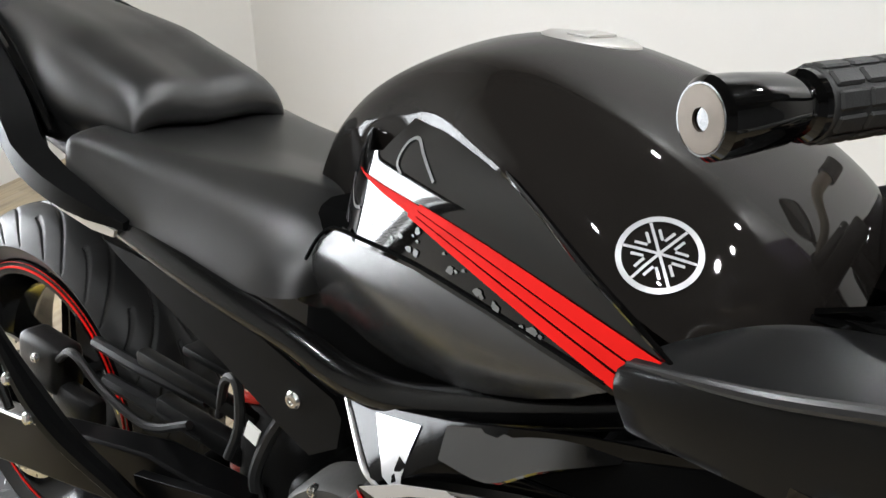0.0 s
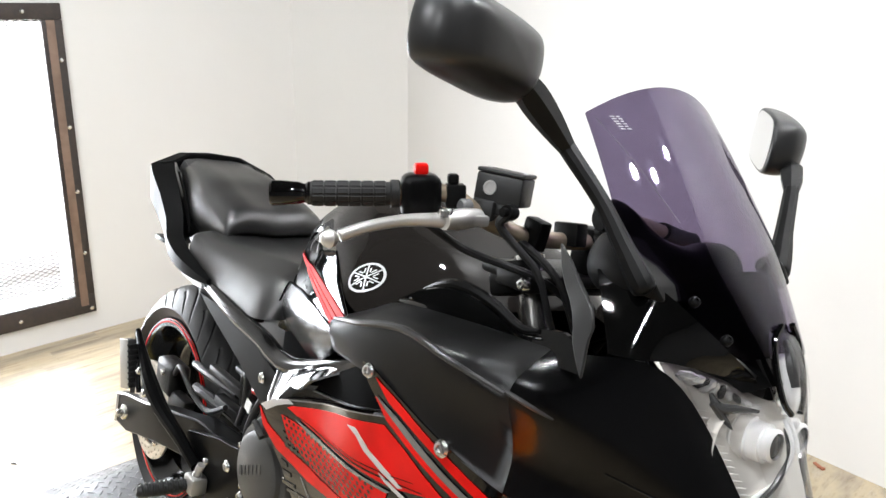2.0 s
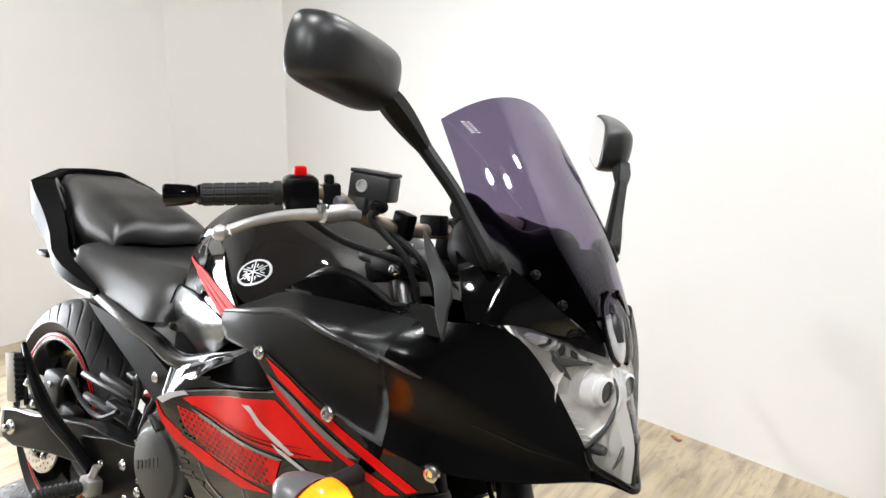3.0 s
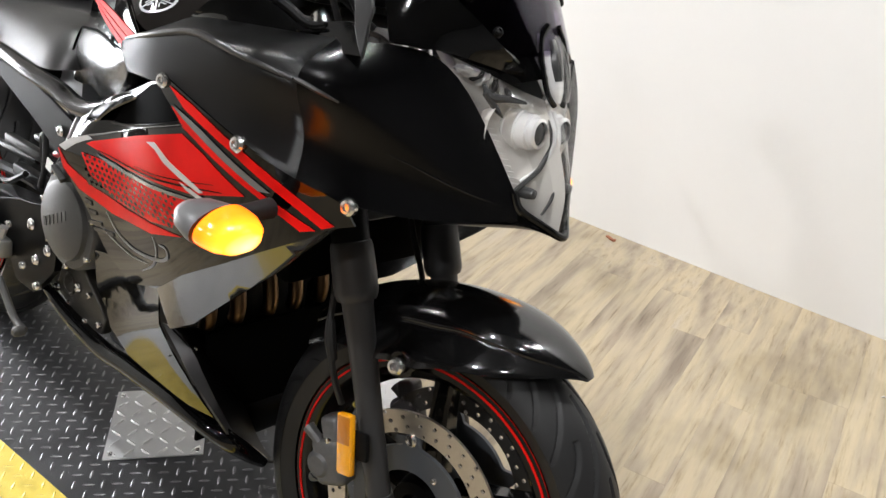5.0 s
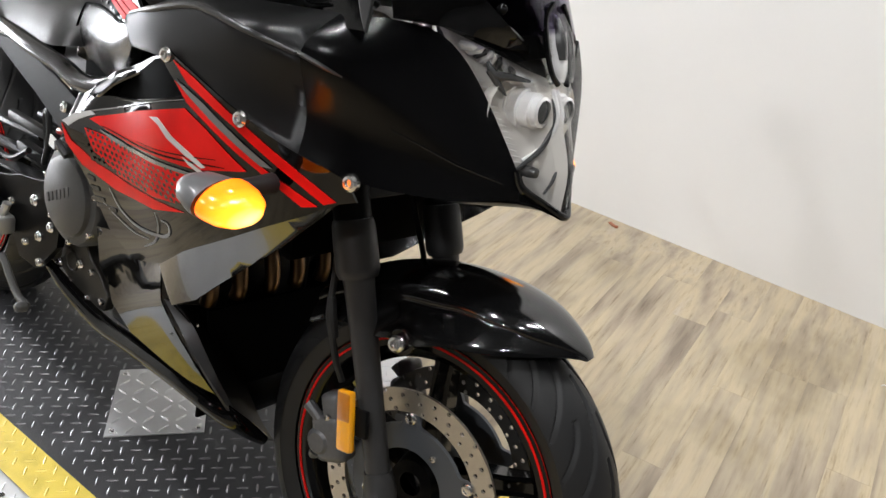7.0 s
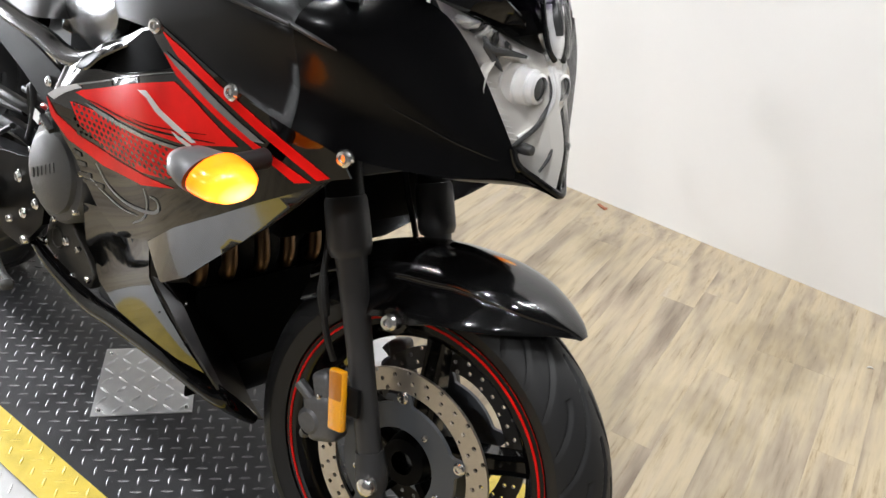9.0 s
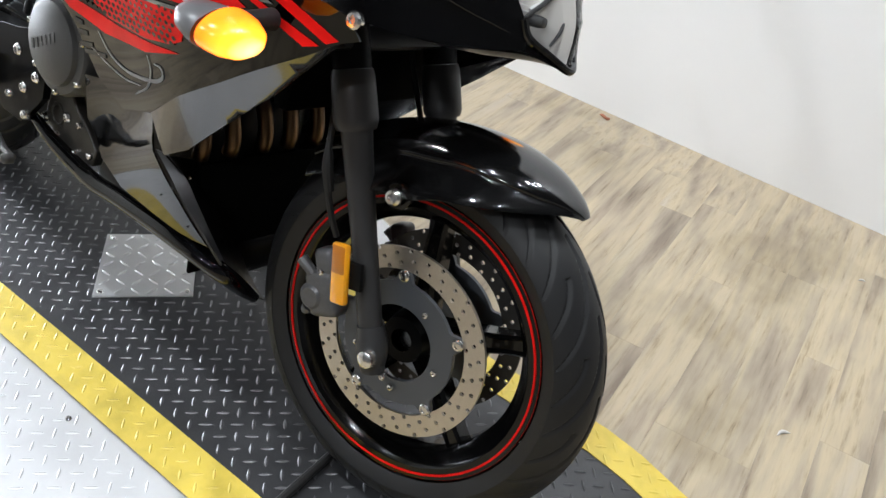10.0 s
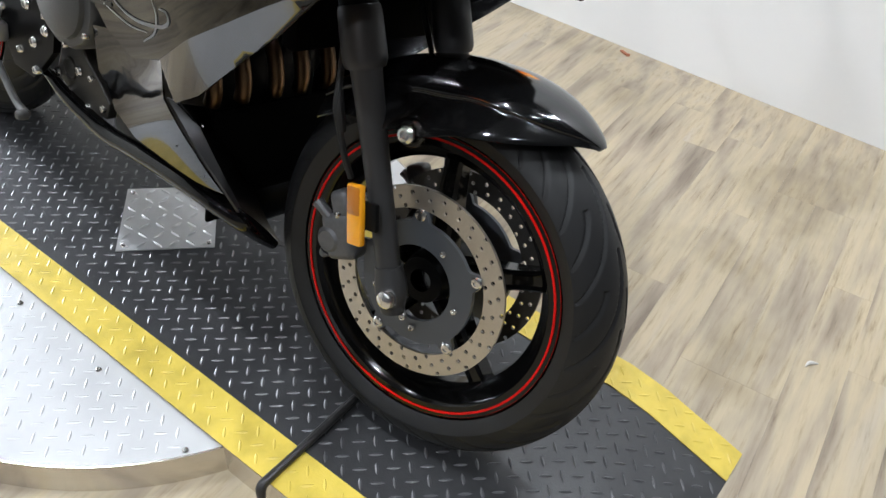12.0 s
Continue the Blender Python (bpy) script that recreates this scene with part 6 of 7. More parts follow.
def ghost_blots():
    """Small irregular dark and grey printed flecks under the stripes."""
    rnd = random.Random(11)
    bms = []
    for _ in range(26):
        x = rnd.uniform(0.02, 0.20)
        z = rnd.uniform(0.848, stripe_line(0.0, x) - 0.004)
        r = rnd.uniform(0.0016, 0.0042)
        n = rnd.randint(5, 8)
        ring = [(x + r * rnd.uniform(0.6, 1.7) * math.cos(2 * math.pi * k / n), z + r * rnd.uniform(0.5, 1.1) * math.sin(2 * math.pi * k / n)) for k in range(n)]
        bm = bmesh.new()
        bm.faces.new([bm.verts.new((a, over_tank(a, c) - 0.0012, c)) for a, c in ring])
        bms.append(bm)
    return joined(*bms)


for ob in twin("cover_fleck", ghost_blots, GREY_GFX, bike, "grey printed flecks on the tank cover"):
    ob["kind"] = "stuff"


def cover_band(pts, half):
    """A narrow printed line on the tank cover."""
    line, rows, bm = [tuple(p) for p in spline(pts, 4)], [], bmesh.new()
    for i, p in enumerate(line):
        a, c = line[max(i - 1, 0)], line[min(i + 1, len(line) - 1)]
        d = Vector((c[0] - a[0], c[1] - a[1])).normalized()
        rows.append([(x, over_tank(x, z) - 0.0016, z) for x, z in ((p[0] - d.y * half, p[1] + d.x * half), (p[0] + d.y * half, p[1] - d.x * half))])
    grid_faces(bm, rows)
    return thicken(bm, 0.0006)


for line, half in (([(-0.060, 0.836), (-0.080, 0.850), (-0.082, 0.866), (-0.070, 0.874), (-0.056, 0.866), (-0.042, 0.858), (-0.030, 0.860)], 0.0013), ([(0.060, 0.912), (0.036, 0.926), (0.020, 0.934), (0.010, 0.928), (0.008, 0.912), (0.018, 0.905)], 0.0013), ([(-0.074, 0.858), (-0.064, 0.850), (-0.050, 0.838)], 0.0008)):
    twin("cover_swirl", lambda: cover_band(line, half), SWIRL_GREY, bike, "thin grey swirl on the tank cover")
AIR_EDGE = [(-0.120, 0.728), (-0.106, 0.770), (-0.088, 0.806), (-0.070, 0.823), (-0.050, 0.829), (-0.02, 0.833), (0.06, 0.843), (0.15, 0.846), (0.20, 0.845), (0.262, 0.846), (0.230, 0.818), (0.19, 0.790), (0.12, 0.750), (0.03, 0.720), (-0.02, 0.714), (-0.070, 0.716)]


def air_y(x, z):
    """The air cover bellies out between its top edge and the frame rail."""
    top = float(np.interp(x, (-0.12, -0.088, -0.05, 0.06, 0.262), (0.728, 0.806, 0.829, 0.843, 0.846)))
    low = float(np.interp(x, (-0.12, -0.07, -0.02, 0.03, 0.12, 0.19, 0.262), (0.722, 0.716, 0.714, 0.720, 0.750, 0.790, 0.846)))
    u = min(1.0, max(0.0, (top - z) / max(0.012, top - low)))
    deep = top - low
    return cover_y(x, max(z, 0.80)) + 0.002 - 0.22 * deep * u * (1 - u) + 0.34 * deep * u * u


twin("air_cover", lambda: plate(AIR_EDGE, air_y, 0.02, 0.006), AIR_SATIN, bike, "satin dark grey air cover", degrees=60)
twin("air_cover_seam", lambda: tube([(x, cover_y(x, z) - 0.0005, z) for x, z in ((-0.108, 0.766), (-0.090, 0.806), (-0.071, 0.825), (-0.050, 0.831), (-0.02, 0.835), (0.06, 0.845), (0.15, 0.848), (0.255, 0.848))], 0.0020, 4, 6), CAVITY_SHADE, bike, "dark joint over the air cover")


def wrapped(tree, flat, centre, right, up, out, lift):
    """Lays a flat sheet, made in x and z, on a surface."""
    for v in flat.verts:
        p = centre + right * v.co.x + up * v.co.z + out * 0.1
        hit = tree.ray_cast(p, -out)
        if hit[0] is not None:
            v.co = hit[0] + hit[1] * (lift if hit[1].dot(out) > 0 else -lift)
    return flat


def strip_flat(pts, half):
    """A flat band along a line in x and z."""
    bm, rows = bmesh.new(), []
    for i, p in enumerate(pts):
        a, b = pts[max(i - 1, 0)], pts[min(i + 1, len(pts) - 1)]
        d = Vector((b[0] - a[0], b[1] - a[1])).normalized()
        rows.append([(p[0] - d.y * half, 0, p[1] + d.x * half), (p[0] + d.y * half, 0, p[1] - d.x * half)])
    grid_faces(bm, rows)
    return bm



def badge(s):
    """The round tank badge: a ring with crossed bars inside."""
    mark = part("badge", wrapped(TANK_TREE, strip_flat([(0.0245 * math.cos(k * math.pi / 24), 0.0245 * math.sin(k * math.pi / 24)) for k in range(49)], 0.0018), *badge_frame(s), 0.0012), SILVER_GFX, tank, "round silver tank badge")
    for k in range(3):
        a = k * math.pi / 3 + 0.1
        for w, l in ((-0.0040, 0.0), (0.0, 0.0225), (0.0040, 0.0), (-0.0040, -1.0), (0.0040, -1.0)):
            c, n = (math.cos(a), math.sin(a)), (-math.sin(a), math.cos(a))
            part("badge_bar", wrapped(TANK_TREE, strip_flat([(c[0] * r + n[0] * w, c[1] * r + n[1] * w) for r in ((-l, -l / 2, 0, l / 2, l) if l > 0 else (0.0085, 0.0115, 0.0145, 0.0165) if l == 0 else (-0.0165, -0.0145, -0.0115, -0.0085))], 0.0009), *badge_frame(s), 0.0011), SILVER_GFX, mark)


def badge_frame(s):
    out = Vector((0.10, s * 0.86, 0.50)).normalized()
    right = Vector((1, 0, 0)) - out * out.x
    right.normalize()
    up = out.cross(right) * (1 if s > 0 else -1)
    if up.z < 0:
        up = -up
    return Vector((0.258, s * 0.229, 0.925)), right, up, out


for s in (-1, 1):
    badge(s)


def rider_seat():
    """Dished rider pad with a soft ridge along each side; its front corners reach down beside the air covers."""
    secs = []
    for x, wb, zb, wt, zt in ((-0.082, 0.120, 0.752, 0.060, 0.800), (-0.094, 0.168, 0.748, 0.082, 0.822), (-0.13, 0.184, 0.742, 0.096, 0.834), (-0.19, 0.184, 0.738, 0.106, 0.836), (-0.27, 0.180, 0.738, 0.120, 0.832), (-0.35, 0.176, 0.748, 0.136, 0.830), (-0.42, 0.178, 0.770, 0.150, 0.832), (-0.455, 0.180, 0.784, 0.158, 0.832), (-0.468, 0.168, 0.792, 0.150, 0.824)):
        h = zt - zb
        sec = [(x, -wb, zb), (x, -(wb * 0.80 + wt * 0.20) - 0.004, zb + h * 0.35), (x, -(wb * 0.42 + wt * 0.58) - 0.008, zb + h * 0.74), (x, -wt, zt - 0.004), (x, -wt * 0.8, zt), (x, -wt * 0.4, zt - 0.003), (x, 0, zt - 0.006)]
        secs.append(sec + [(a, -b, c) for a, b, c in reversed(sec[:-1])])
    return loft(secs, 5, 4)


seat = part("rider_seat", rider_seat(), VINYL, bike, "black vinyl rider seat", degrees=60)


def pillion_seat():
    """Raised passenger pad: highest by the tail, sloping forward to a rounded, slightly notched front."""
    secs = []
    for x, w, z, side, dip in ((-0.440, 0.104, 0.826, 0.815, 0.004), (-0.418, 0.112, 0.838, 0.814, 0.006), (-0.409, 0.119, 0.855, 0.812, 0.008), (-0.413, 0.124, 0.874, 0.810, 0.007), (-0.432, 0.127, 0.890, 0.808, 0.006), (-0.475, 0.130, 0.903, 0.804, 0.005), (-0.525, 0.134, 0.914, 0.800, 0.002), (-0.58, 0.132, 0.928, 0.806, 0.0), (-0.65, 0.120, 0.937, 0.830, 0.0), (-0.72, 0.104, 0.943, 0.868, 0.0), (-0.768, 0.092, 0.946, 0.90, 0.0), (-0.780, 0.088, 0.943, 0.90, 0.0)):
        h = z - side
        sec = [(x, -w * 0.90, side), (x, -w, side + h * 0.30), (x, -w * 0.96, side + h * 0.62), (x, -w * 0.80, side + h * 0.88), (x, -w * 0.52, z), (x, -w * 0.22, z - dip * 0.6), (x, 0, z - dip)]
        secs.append(sec + [(a, -b, c) for a, b, c in reversed(sec[:-1])])
    return loft(secs, 5, 4)


part("pillion_seat", pillion_seat(), VINYL, bike, "raised black vinyl passenger seat", degrees=60)


def tail_side():
    """One side of the angular tail: a sloping flank with a sharp outer edge that rises to the rear cap."""
    secs = [[(-0.345, -0.168, 0.757), (-0.345, -0.184, 0.752), (-0.345, -0.184, 0.744), (-0.345, -0.168, 0.744)],
            [(-0.400, -0.176, 0.770), (-0.400, -0.196, 0.762), (-0.400, -0.194, 0.742), (-0.400, -0.168, 0.742)],
            [(-0.460, -0.180, 0.790), (-0.462, -0.206, 0.778), (-0.464, -0.200, 0.748), (-0.46, -0.165, 0.750)],
            [(-0.530, -0.166, 0.806), (-0.540, -0.198, 0.796), (-0.545, -0.190, 0.758), (-0.53, -0.150, 0.765)],
            [(-0.580, -0.150, 0.838), (-0.600, -0.180, 0.824), (-0.615, -0.174, 0.782), (-0.59, -0.125, 0.790)],
            [(-0.650, -0.138, 0.884), (-0.672, -0.172, 0.868), (-0.690, -0.166, 0.815), (-0.65, -0.110, 0.830)],
            [(-0.720, -0.124, 0.915), (-0.742, -0.167, 0.902), (-0.752, -0.162, 0.840), (-0.72, -0.095, 0.860)],
            [(-0.770, -0.108, 0.930), (-0.788, -0.158, 0.921), (-0.800, -0.146, 0.842), (-0.76, -0.080, 0.880)]]
    return loft(secs, 2, 1, closed=True, caps=True)


def tail_cap():
    """The rear cap across the tail, faceted, from flank to flank."""
    secs = [[(-0.770, -0.110, 0.931), (-0.790, -0.158, 0.922), (-0.800, -0.146, 0.842), (-0.768, -0.100, 0.870)],
            [(-0.778, -0.066, 0.957), (-0.822, -0.080, 0.950), (-0.850, -0.080, 0.868), (-0.775, -0.060, 0.880)],
            [(-0.782, 0.0, 0.960), (-0.842, 0.0, 0.954), (-0.872, 0.0, 0.872), (-0.780, 0.0, 0.880)]]
    return loft(secs + [[(x, -y, z) for x, y, z in q] for q in reversed(secs[:-1])], 1, 1, closed=True, caps=True)


part("tail_cap", tail_cap(), TAIL_BLACK, bike, "angular black rear cap of the tail", degrees=20, bevel=0.004)
twin("tail_inner_edge", lambda: tube([(-0.765, -0.106, 0.930), (-0.715, -0.118, 0.914), (-0.645, -0.130, 0.882), (-0.578, -0.140, 0.838), (-0.535, -0.150, 0.808)], [0.003, 0.008, 0.008, 0.006, 0.003], 5, 10), HIGH_GLOSS, bike, "gloss black inner edge of the tail")
part("seat_tray", box(-0.36, 0.02, -0.105, 0.105, 0.650, 0.775, 0.015, 2), CHIN_BLACK, bike, "black tray under the rider seat")
part("seat_base", moved(box(-0.20, 0.16, -0.095, 0.095, -0.05, 0.05, 0.02, 2), pose(-0.60, 0, 0.83, 0, 22, 0)), CHIN_BLACK, bike, "black pan under the passenger seat")
twin("tail_fairing", tail_side, TAIL_BLACK, bike, "black tail fairing and grab rail")
twin("tail_trim", lambda: plate([(-0.352, 0.742), (-0.40, 0.744), (-0.46, 0.752), (-0.53, 0.764), (-0.52, 0.750), (-0.46, 0.736), (-0.40, 0.729), (-0.358, 0.732)], lambda x, z: -0.190 - 0.2 * (z - 0.745), 0.004), LEVER, bike, "bright strip along the tail")
part("plate_bracket", joined(tube([(-0.72, 0.0, 0.84), (-0.78, -0.04, 0.78), (-0.82, -0.06, 0.74)], 0.012, 3, 8), box(-0.86, -0.80, -0.10, 0.10, 0.722, 0.734, 0.003)), MATTE, bike, "black licence plate bracket")

# ---- frame, engine, rear end ----
twin("frame_tube", lambda: tube([(-0.43, -0.156, 0.738), (-0.367, -0.164, 0.737), (-0.20, -0.184, 0.727), (-0.078, -0.190, 0.720), (-0.025, -0.193, 0.712), (0.009, -0.195, 0.710), (0.060, -0.197, 0.717), (0.138, -0.198, 0.745), (0.228, -0.200, 0.787), (0.29, -0.20, 0.82), (0.36, -0.20, 0.86)], 0.0165, 6, 16), TUBE_BLACK, bike, "black tubular frame rail")
twin("side_plate", lambda: plate([(-0.40, 0.712), (-0.258, 0.712), (-0.127, 0.690), (-0.03, 0.666), (-0.018, 0.65), (-0.020, 0.616), (-0.055, 0.590), (-0.09, 0.600), (-0.19, 0.640), (-0.30, 0.675), (-0.36, 0.695)], lambda x, z: -0.174 - 0.02 * (x + 0.2), 0.006, 0.02), SIDE_BLACK, bike, "satin black triangular frame cover", degrees=50)
for s in (-1, 1):
    part("plate_screw", bolt((-0.08, s * 0.178, 0.644), (0, s, 0), 0.010, 0.005), CHROME, bike)
# engine
engine = part("engine", box(-0.12, 0.30, -0.115, 0.115, 0.28, 0.52, 0.03, 3), CASTING, bike, "dark cast engine block")
part("cylinder_block", moved(box(-0.07, 0.09, -0.15, 0.15, -0.16, 0.16, 0.02, 2), pose(0.24, 0, 0.60, 0, 25, 0)), CASTING, engine)
part("crankcase", box(-0.12, 0.10, -0.150, 0.150, 0.33, 0.52, 0.03, 3), CASTING, engine)
part("gearbox", box(-0.22, -0.10, -0.13, 0.13, 0.36, 0.56, 0.03, 3), CASTING, engine)
side_cover = part("engine_side_cover", plate([(-0.036, 0.456), (-0.012, 0.435), (0.018, 0.395), (0.050, 0.376), (0.085, 0.345), (0.075, 0.312), (0.042, 0.308), (0.006, 0.309), (-0.038, 0.319), (-0.090, 0.339), (-0.072, 0.392), (-0.045, 0.427)], lambda x, z: -0.168, 0.02, 0.03), ENGINE_GREY, engine, "grey-brown lower engine cover", bevel=0.004)
part("cover_boss", moved(lathe([(0.0001, -0.001), (0.016, -0.001), (0.018, -0.003), (0.0215, -0.003), (0.023, 0.004)], 28), pose(-0.042, -0.1685, 0.365)), ENGINE_GREY, side_cover, "round cast boss")
cl = part("clutch_cover", moved(lathe([(0.0001, -0.034), (0.060, -0.033), (0.068, -0.028), (0.070, -0.020), (0.083, -0.018), (0.088, -0.010), (0.090, 0.03)], 48), pose(0.030, -0.200, 0.522)), COVER, bike, "round grey clutch cover")
part("oil_cap", moved(joined(lathe([(0.0001, -0.018), (0.016, -0.018), (0.018, -0.012), (0.018, 0.02)], 12), box(-0.018, 0.018, -0.026, -0.016, -0.005, 0.005, 0.002)), pose(0.062, -0.232, 0.622, 20, 25, 0)), SOFT, cl, "black oil filler cap")
for k in range(7):
    a = k * 2 * math.pi / 7 + 0.3
    part("cover_bolt", bolt((0.03 + 0.082 * math.cos(a), -0.217, 0.522 + 0.082 * math.sin(a)), (0, -1, 0), 0.006, 0.006), CHROME, cl)
for k in range(6):
    part("cast_mark", moved(box(-0.0035, 0.0035, -0.001, 0.001, -0.008, 0.008), pose(-0.012 + 0.0125 * k, -0.234, 0.508 + 0.006 * k, 0, -12, 0)), COVER, cl, "faint cast lettering")
for k, (x, z) in enumerate(((-0.080, 0.345), (-0.040, 0.326), (0.023, 0.316), (-0.008, 0.372), (0.033, 0.373), (0.070, 0.331), (-0.050, 0.412))):
    part("engine_bolt", bolt((x, -0.169, z), (0, -1, 0), 0.0075 if k % 3 else 0.010, 0.007), CHROME, engine)
part("exhaust_box", joined(box(-0.10, 0.20, -0.06, 0.06, 0.19, 0.28, 0.03, 3), tube([(0.20, -0.05, 0.23), (0.27, -0.06, 0.23), (0.30, -0.06, 0.28), (0.305, -0.06, 0.36)], 0.022, 4, 12), tube([(0.20, 0.05, 0.23), (0.27, 0.06, 0.23), (0.30, 0.06, 0.28), (0.305, 0.06, 0.36)], 0.022, 4, 12)), FRAME, bike, "black exhaust under the engine")
for y in (-0.144, -0.087, -0.020, 0.036, 0.098):
    part("header_pipe", tube([(0.300, y, 0.530), (0.322, y, 0.505), (0.334, y, 0.465), (0.330, y, 0.440)], 0.0135, 4, 12), BRONZE, bike, "bronzed exhaust header pipe")
part("radiator", box(0.475, 0.505, -0.15, 0.15, 0.585, 0.76, 0.006), CAVITY_SHADE, bike, "black radiator")
# added sheet, no real part: its near-black stands for shade below the pipes
part("engine_shield", box(0.345, 0.353, -0.155, 0.150, 0.24, 0.438, 0.003), CAVITY_SHADE, bike, "added near-black sheet for the shade in front of the engine")
part("belly", box(0.08, 0.36, -0.10, 0.10, 0.20, 0.29, 0.03, 3), FRAME, bike, "black belly pan")
# plain filler box; its near-black stands for the shade under the tank
part("airbox", box(-0.13, 0.34, -0.13, 0.13, 0.62, 0.84, 0.03, 2), CAVITY_SHADE, bike)
part("undertail", moved(box(-0.30, 0.20, -0.13, 0.13, -0.03, 0.03, 0.02, 2), pose(-0.42, 0, 0.765, 0, 14, 0)), MATTE, bike, "black undertail")

# swingarm
def arm(s):
    secs = []
    for x, z, h, w in ((-0.80, 0.300, 0.022, 0.012), (-0.72, 0.312, 0.040, 0.016), (-0.60, 0.330, 0.034, 0.020), (-0.42, 0.370, 0.036, 0.022), (-0.25, 0.405, 0.045, 0.026), (-0.14, 0.42, 0.045, 0.03)):
        y = s * (0.128 - 0.02 * (x + 0.72))
        secs.append([(x, y - w, z - h), (x, y + w, z - h), (x, y + w, z + h), (x, y - w, z + h)])
    return loft(secs, 3, 2, closed=False)


def arm_box(s):
    bm = bmesh.new()
    rows = []
    for x, z, h, w in ((-0.735, 0.322, 0.036, 0.012), (-0.662, 0.336, 0.046, 0.014), (-0.56, 0.362, 0.042, 0.014), (-0.46, 0.392, 0.042, 0.018), (-0.30, 0.425, 0.045, 0.022), (-0.14, 0.44, 0.045, 0.026)):
        y = s * (0.182 if x < -0.3 else 0.165)
        rows.append([(x, y - w, z - h), (x, y + w, z - h), (x, y + w, z + h), (x, y - w, z + h)])
    vs = grid_faces(bm, rows, wrap_v=True)
    bm.faces.new(vs[0])
    bm.faces.new(list(reversed(vs[-1])))
    bmesh.ops.recalc_face_normals(bm, faces=bm.faces)
    return bm


swing = new("swingarm")
swing.parent = bike
swing["label"] = "black box-section swingarm"
for s in (-1, 1):
    part("arm", arm_box(s), FRAME, swing, bevel=0.004)
    part("adjuster", box(-0.744, -0.734, s * 0.182 - 0.015, s * 0.182 + 0.015, 0.284, 0.360, 0.003), LEVER, swing, "bright chain adjuster plate")
    part("axle_nut", joined(bolt((-0.675, s * 0.196, 0.333), (0, s, 0), 0.019, 0.010, False), bolt((-0.675, s * 0.205, 0.333), (0, s, 0), 0.010, 0.012, False)), CHROME, swing)
for s in (-1, 1):
    part("arm_edge", tube([(-0.735, s * 0.196, 0.358), (-0.662, s * 0.198, 0.382), (-0.56, s * 0.198, 0.404), (-0.475, s * 0.200, 0.430)], 0.0022, 3, 6), LEVER, swing, "worn bright edge of the arm")
rear_cal = part("rear_caliper", joined(box(-0.675, -0.575, -0.135, -0.085, 0.395, 0.475, 0.014, 3), box(-0.60, -0.50, -0.13, -0.10, 0.37, 0.42, 0.01, 2), tube([(-0.58, -0.125, 0.46), (-0.52, -0.14, 0.50), (-0.45, -0.14, 0.47), (-0.36, -0.14, 0.46), (-0.28, -0.14, 0.50)], 0.006, 5, 8)), CASTING, swing, "black rear brake caliper with its hose")
part("caliper_bolt", bolt((-0.62, -0.136, 0.45), (0, -1, 0), 0.008, 0.006), CHROME, rear_cal)
part("chain_guard", joined(tube([(-0.52, -0.105, 0.505), (-0.40, -0.12, 0.52), (-0.27, -0.12, 0.53)], 0.009, 3, 8), tube([(-0.48, -0.115, 0.465), (-0.38, -0.12, 0.475), (-0.27, -0.12, 0.48)], 0.011, 3, 8)), MATTE, swing, "black guard bars")
part("cross_brace", box(-0.30, -0.24, -0.12, 0.12, 0.37, 0.44, 0.02, 3), FRAME, swing)
part("rear_hugger", box(-0.36, -0.22, -0.09, 0.09, 0.545, 0.56, 0.006), MATTE, bike, "black plastic mudguard")
part("hugger_stay", box(-0.36, -0.20, -0.13, -0.105, 0.47, 0.50, 0.006), MATTE, bike, "black mudguard stay")
part("hugger_rail", box(-0.40, -0.18, -0.13, -0.11, 0.53, 0.552, 0.006), MATTE, bike, "black mudguard rail")
spring = []
for k in range(57):
    a = k / 56 * 2 * math.pi * 5.5
    spring.append((-0.215 + 0.036 * math.cos(a), -0.075 + 0.036 * math.sin(a), 0.42 + 0.20 * k / 56))
part("shock_spring", tube(spring, 0.0065, 2, 8), RED_SPRING, bike, "red shock absorber spring")
part("shock_body", tube([(-0.215, -0.075, 0.40), (-0.215, -0.075, 0.55), (-0.215, -0.075, 0.66)], 0.02, 3, 14), CASTING, bike)

# right-hand footrest plate with bolts, peg and passenger peg
hang = part("footrest_plate", plate([(-0.30, 0.452), (-0.24, 0.470), (-0.17, 0.492), (-0.12, 0.500), (-0.06, 0.515), (-0.02, 0.47), (-0.03, 0.40), (-0.10, 0.33), (-0.17, 0.33), (-0.20, 0.37), (-0.24, 0.400), (-0.29, 0.425)], lambda x, z: -0.205, 0.014, 0.03), FRAME, bike, "black cast footrest plate", bevel=0.003)
for x, z, r in ((-0.112, 0.462, 0.011), (-0.080, 0.470, 0.0), (-0.049, 0.433, 0.010), (-0.09, 0.40, 0.010), (-0.14, 0.37, 0.008), (-0.085, 0.35, 0.009), (-0.20, 0.43, 0.008), (-0.055, 0.49, 0.008)):
    if r:
        part("plate_bolt", bolt((x, -0.206, z), (0, -1, 0), r, 0.007), CHROME, hang, "bright plate bolt")
peg = part("footpeg", tube([(-0.205, -0.225, 0.385), (-0.215, -0.27, 0.38), (-0.225, -0.315, 0.376), (-0.228, -0.325, 0.376)], [0.011, 0.0125, 0.0125, 0.009], 4, 14), SOFT, hang, "rubber-covered rider footpeg")
for k in range(9):
    u = 0.2 + 0.09 * k
    part("peg_rib", moved(lathe([(0.0125, -0.002), (0.0148, -0.001), (0.0148, 0.001), (0.0125, 0.002)], 14), aim(Vector((-0.205, -0.225, 0.385)).lerp(Vector((-0.228, -0.325, 0.376)), u), (-0.228, -0.425, 0.37))), SOFT, peg)
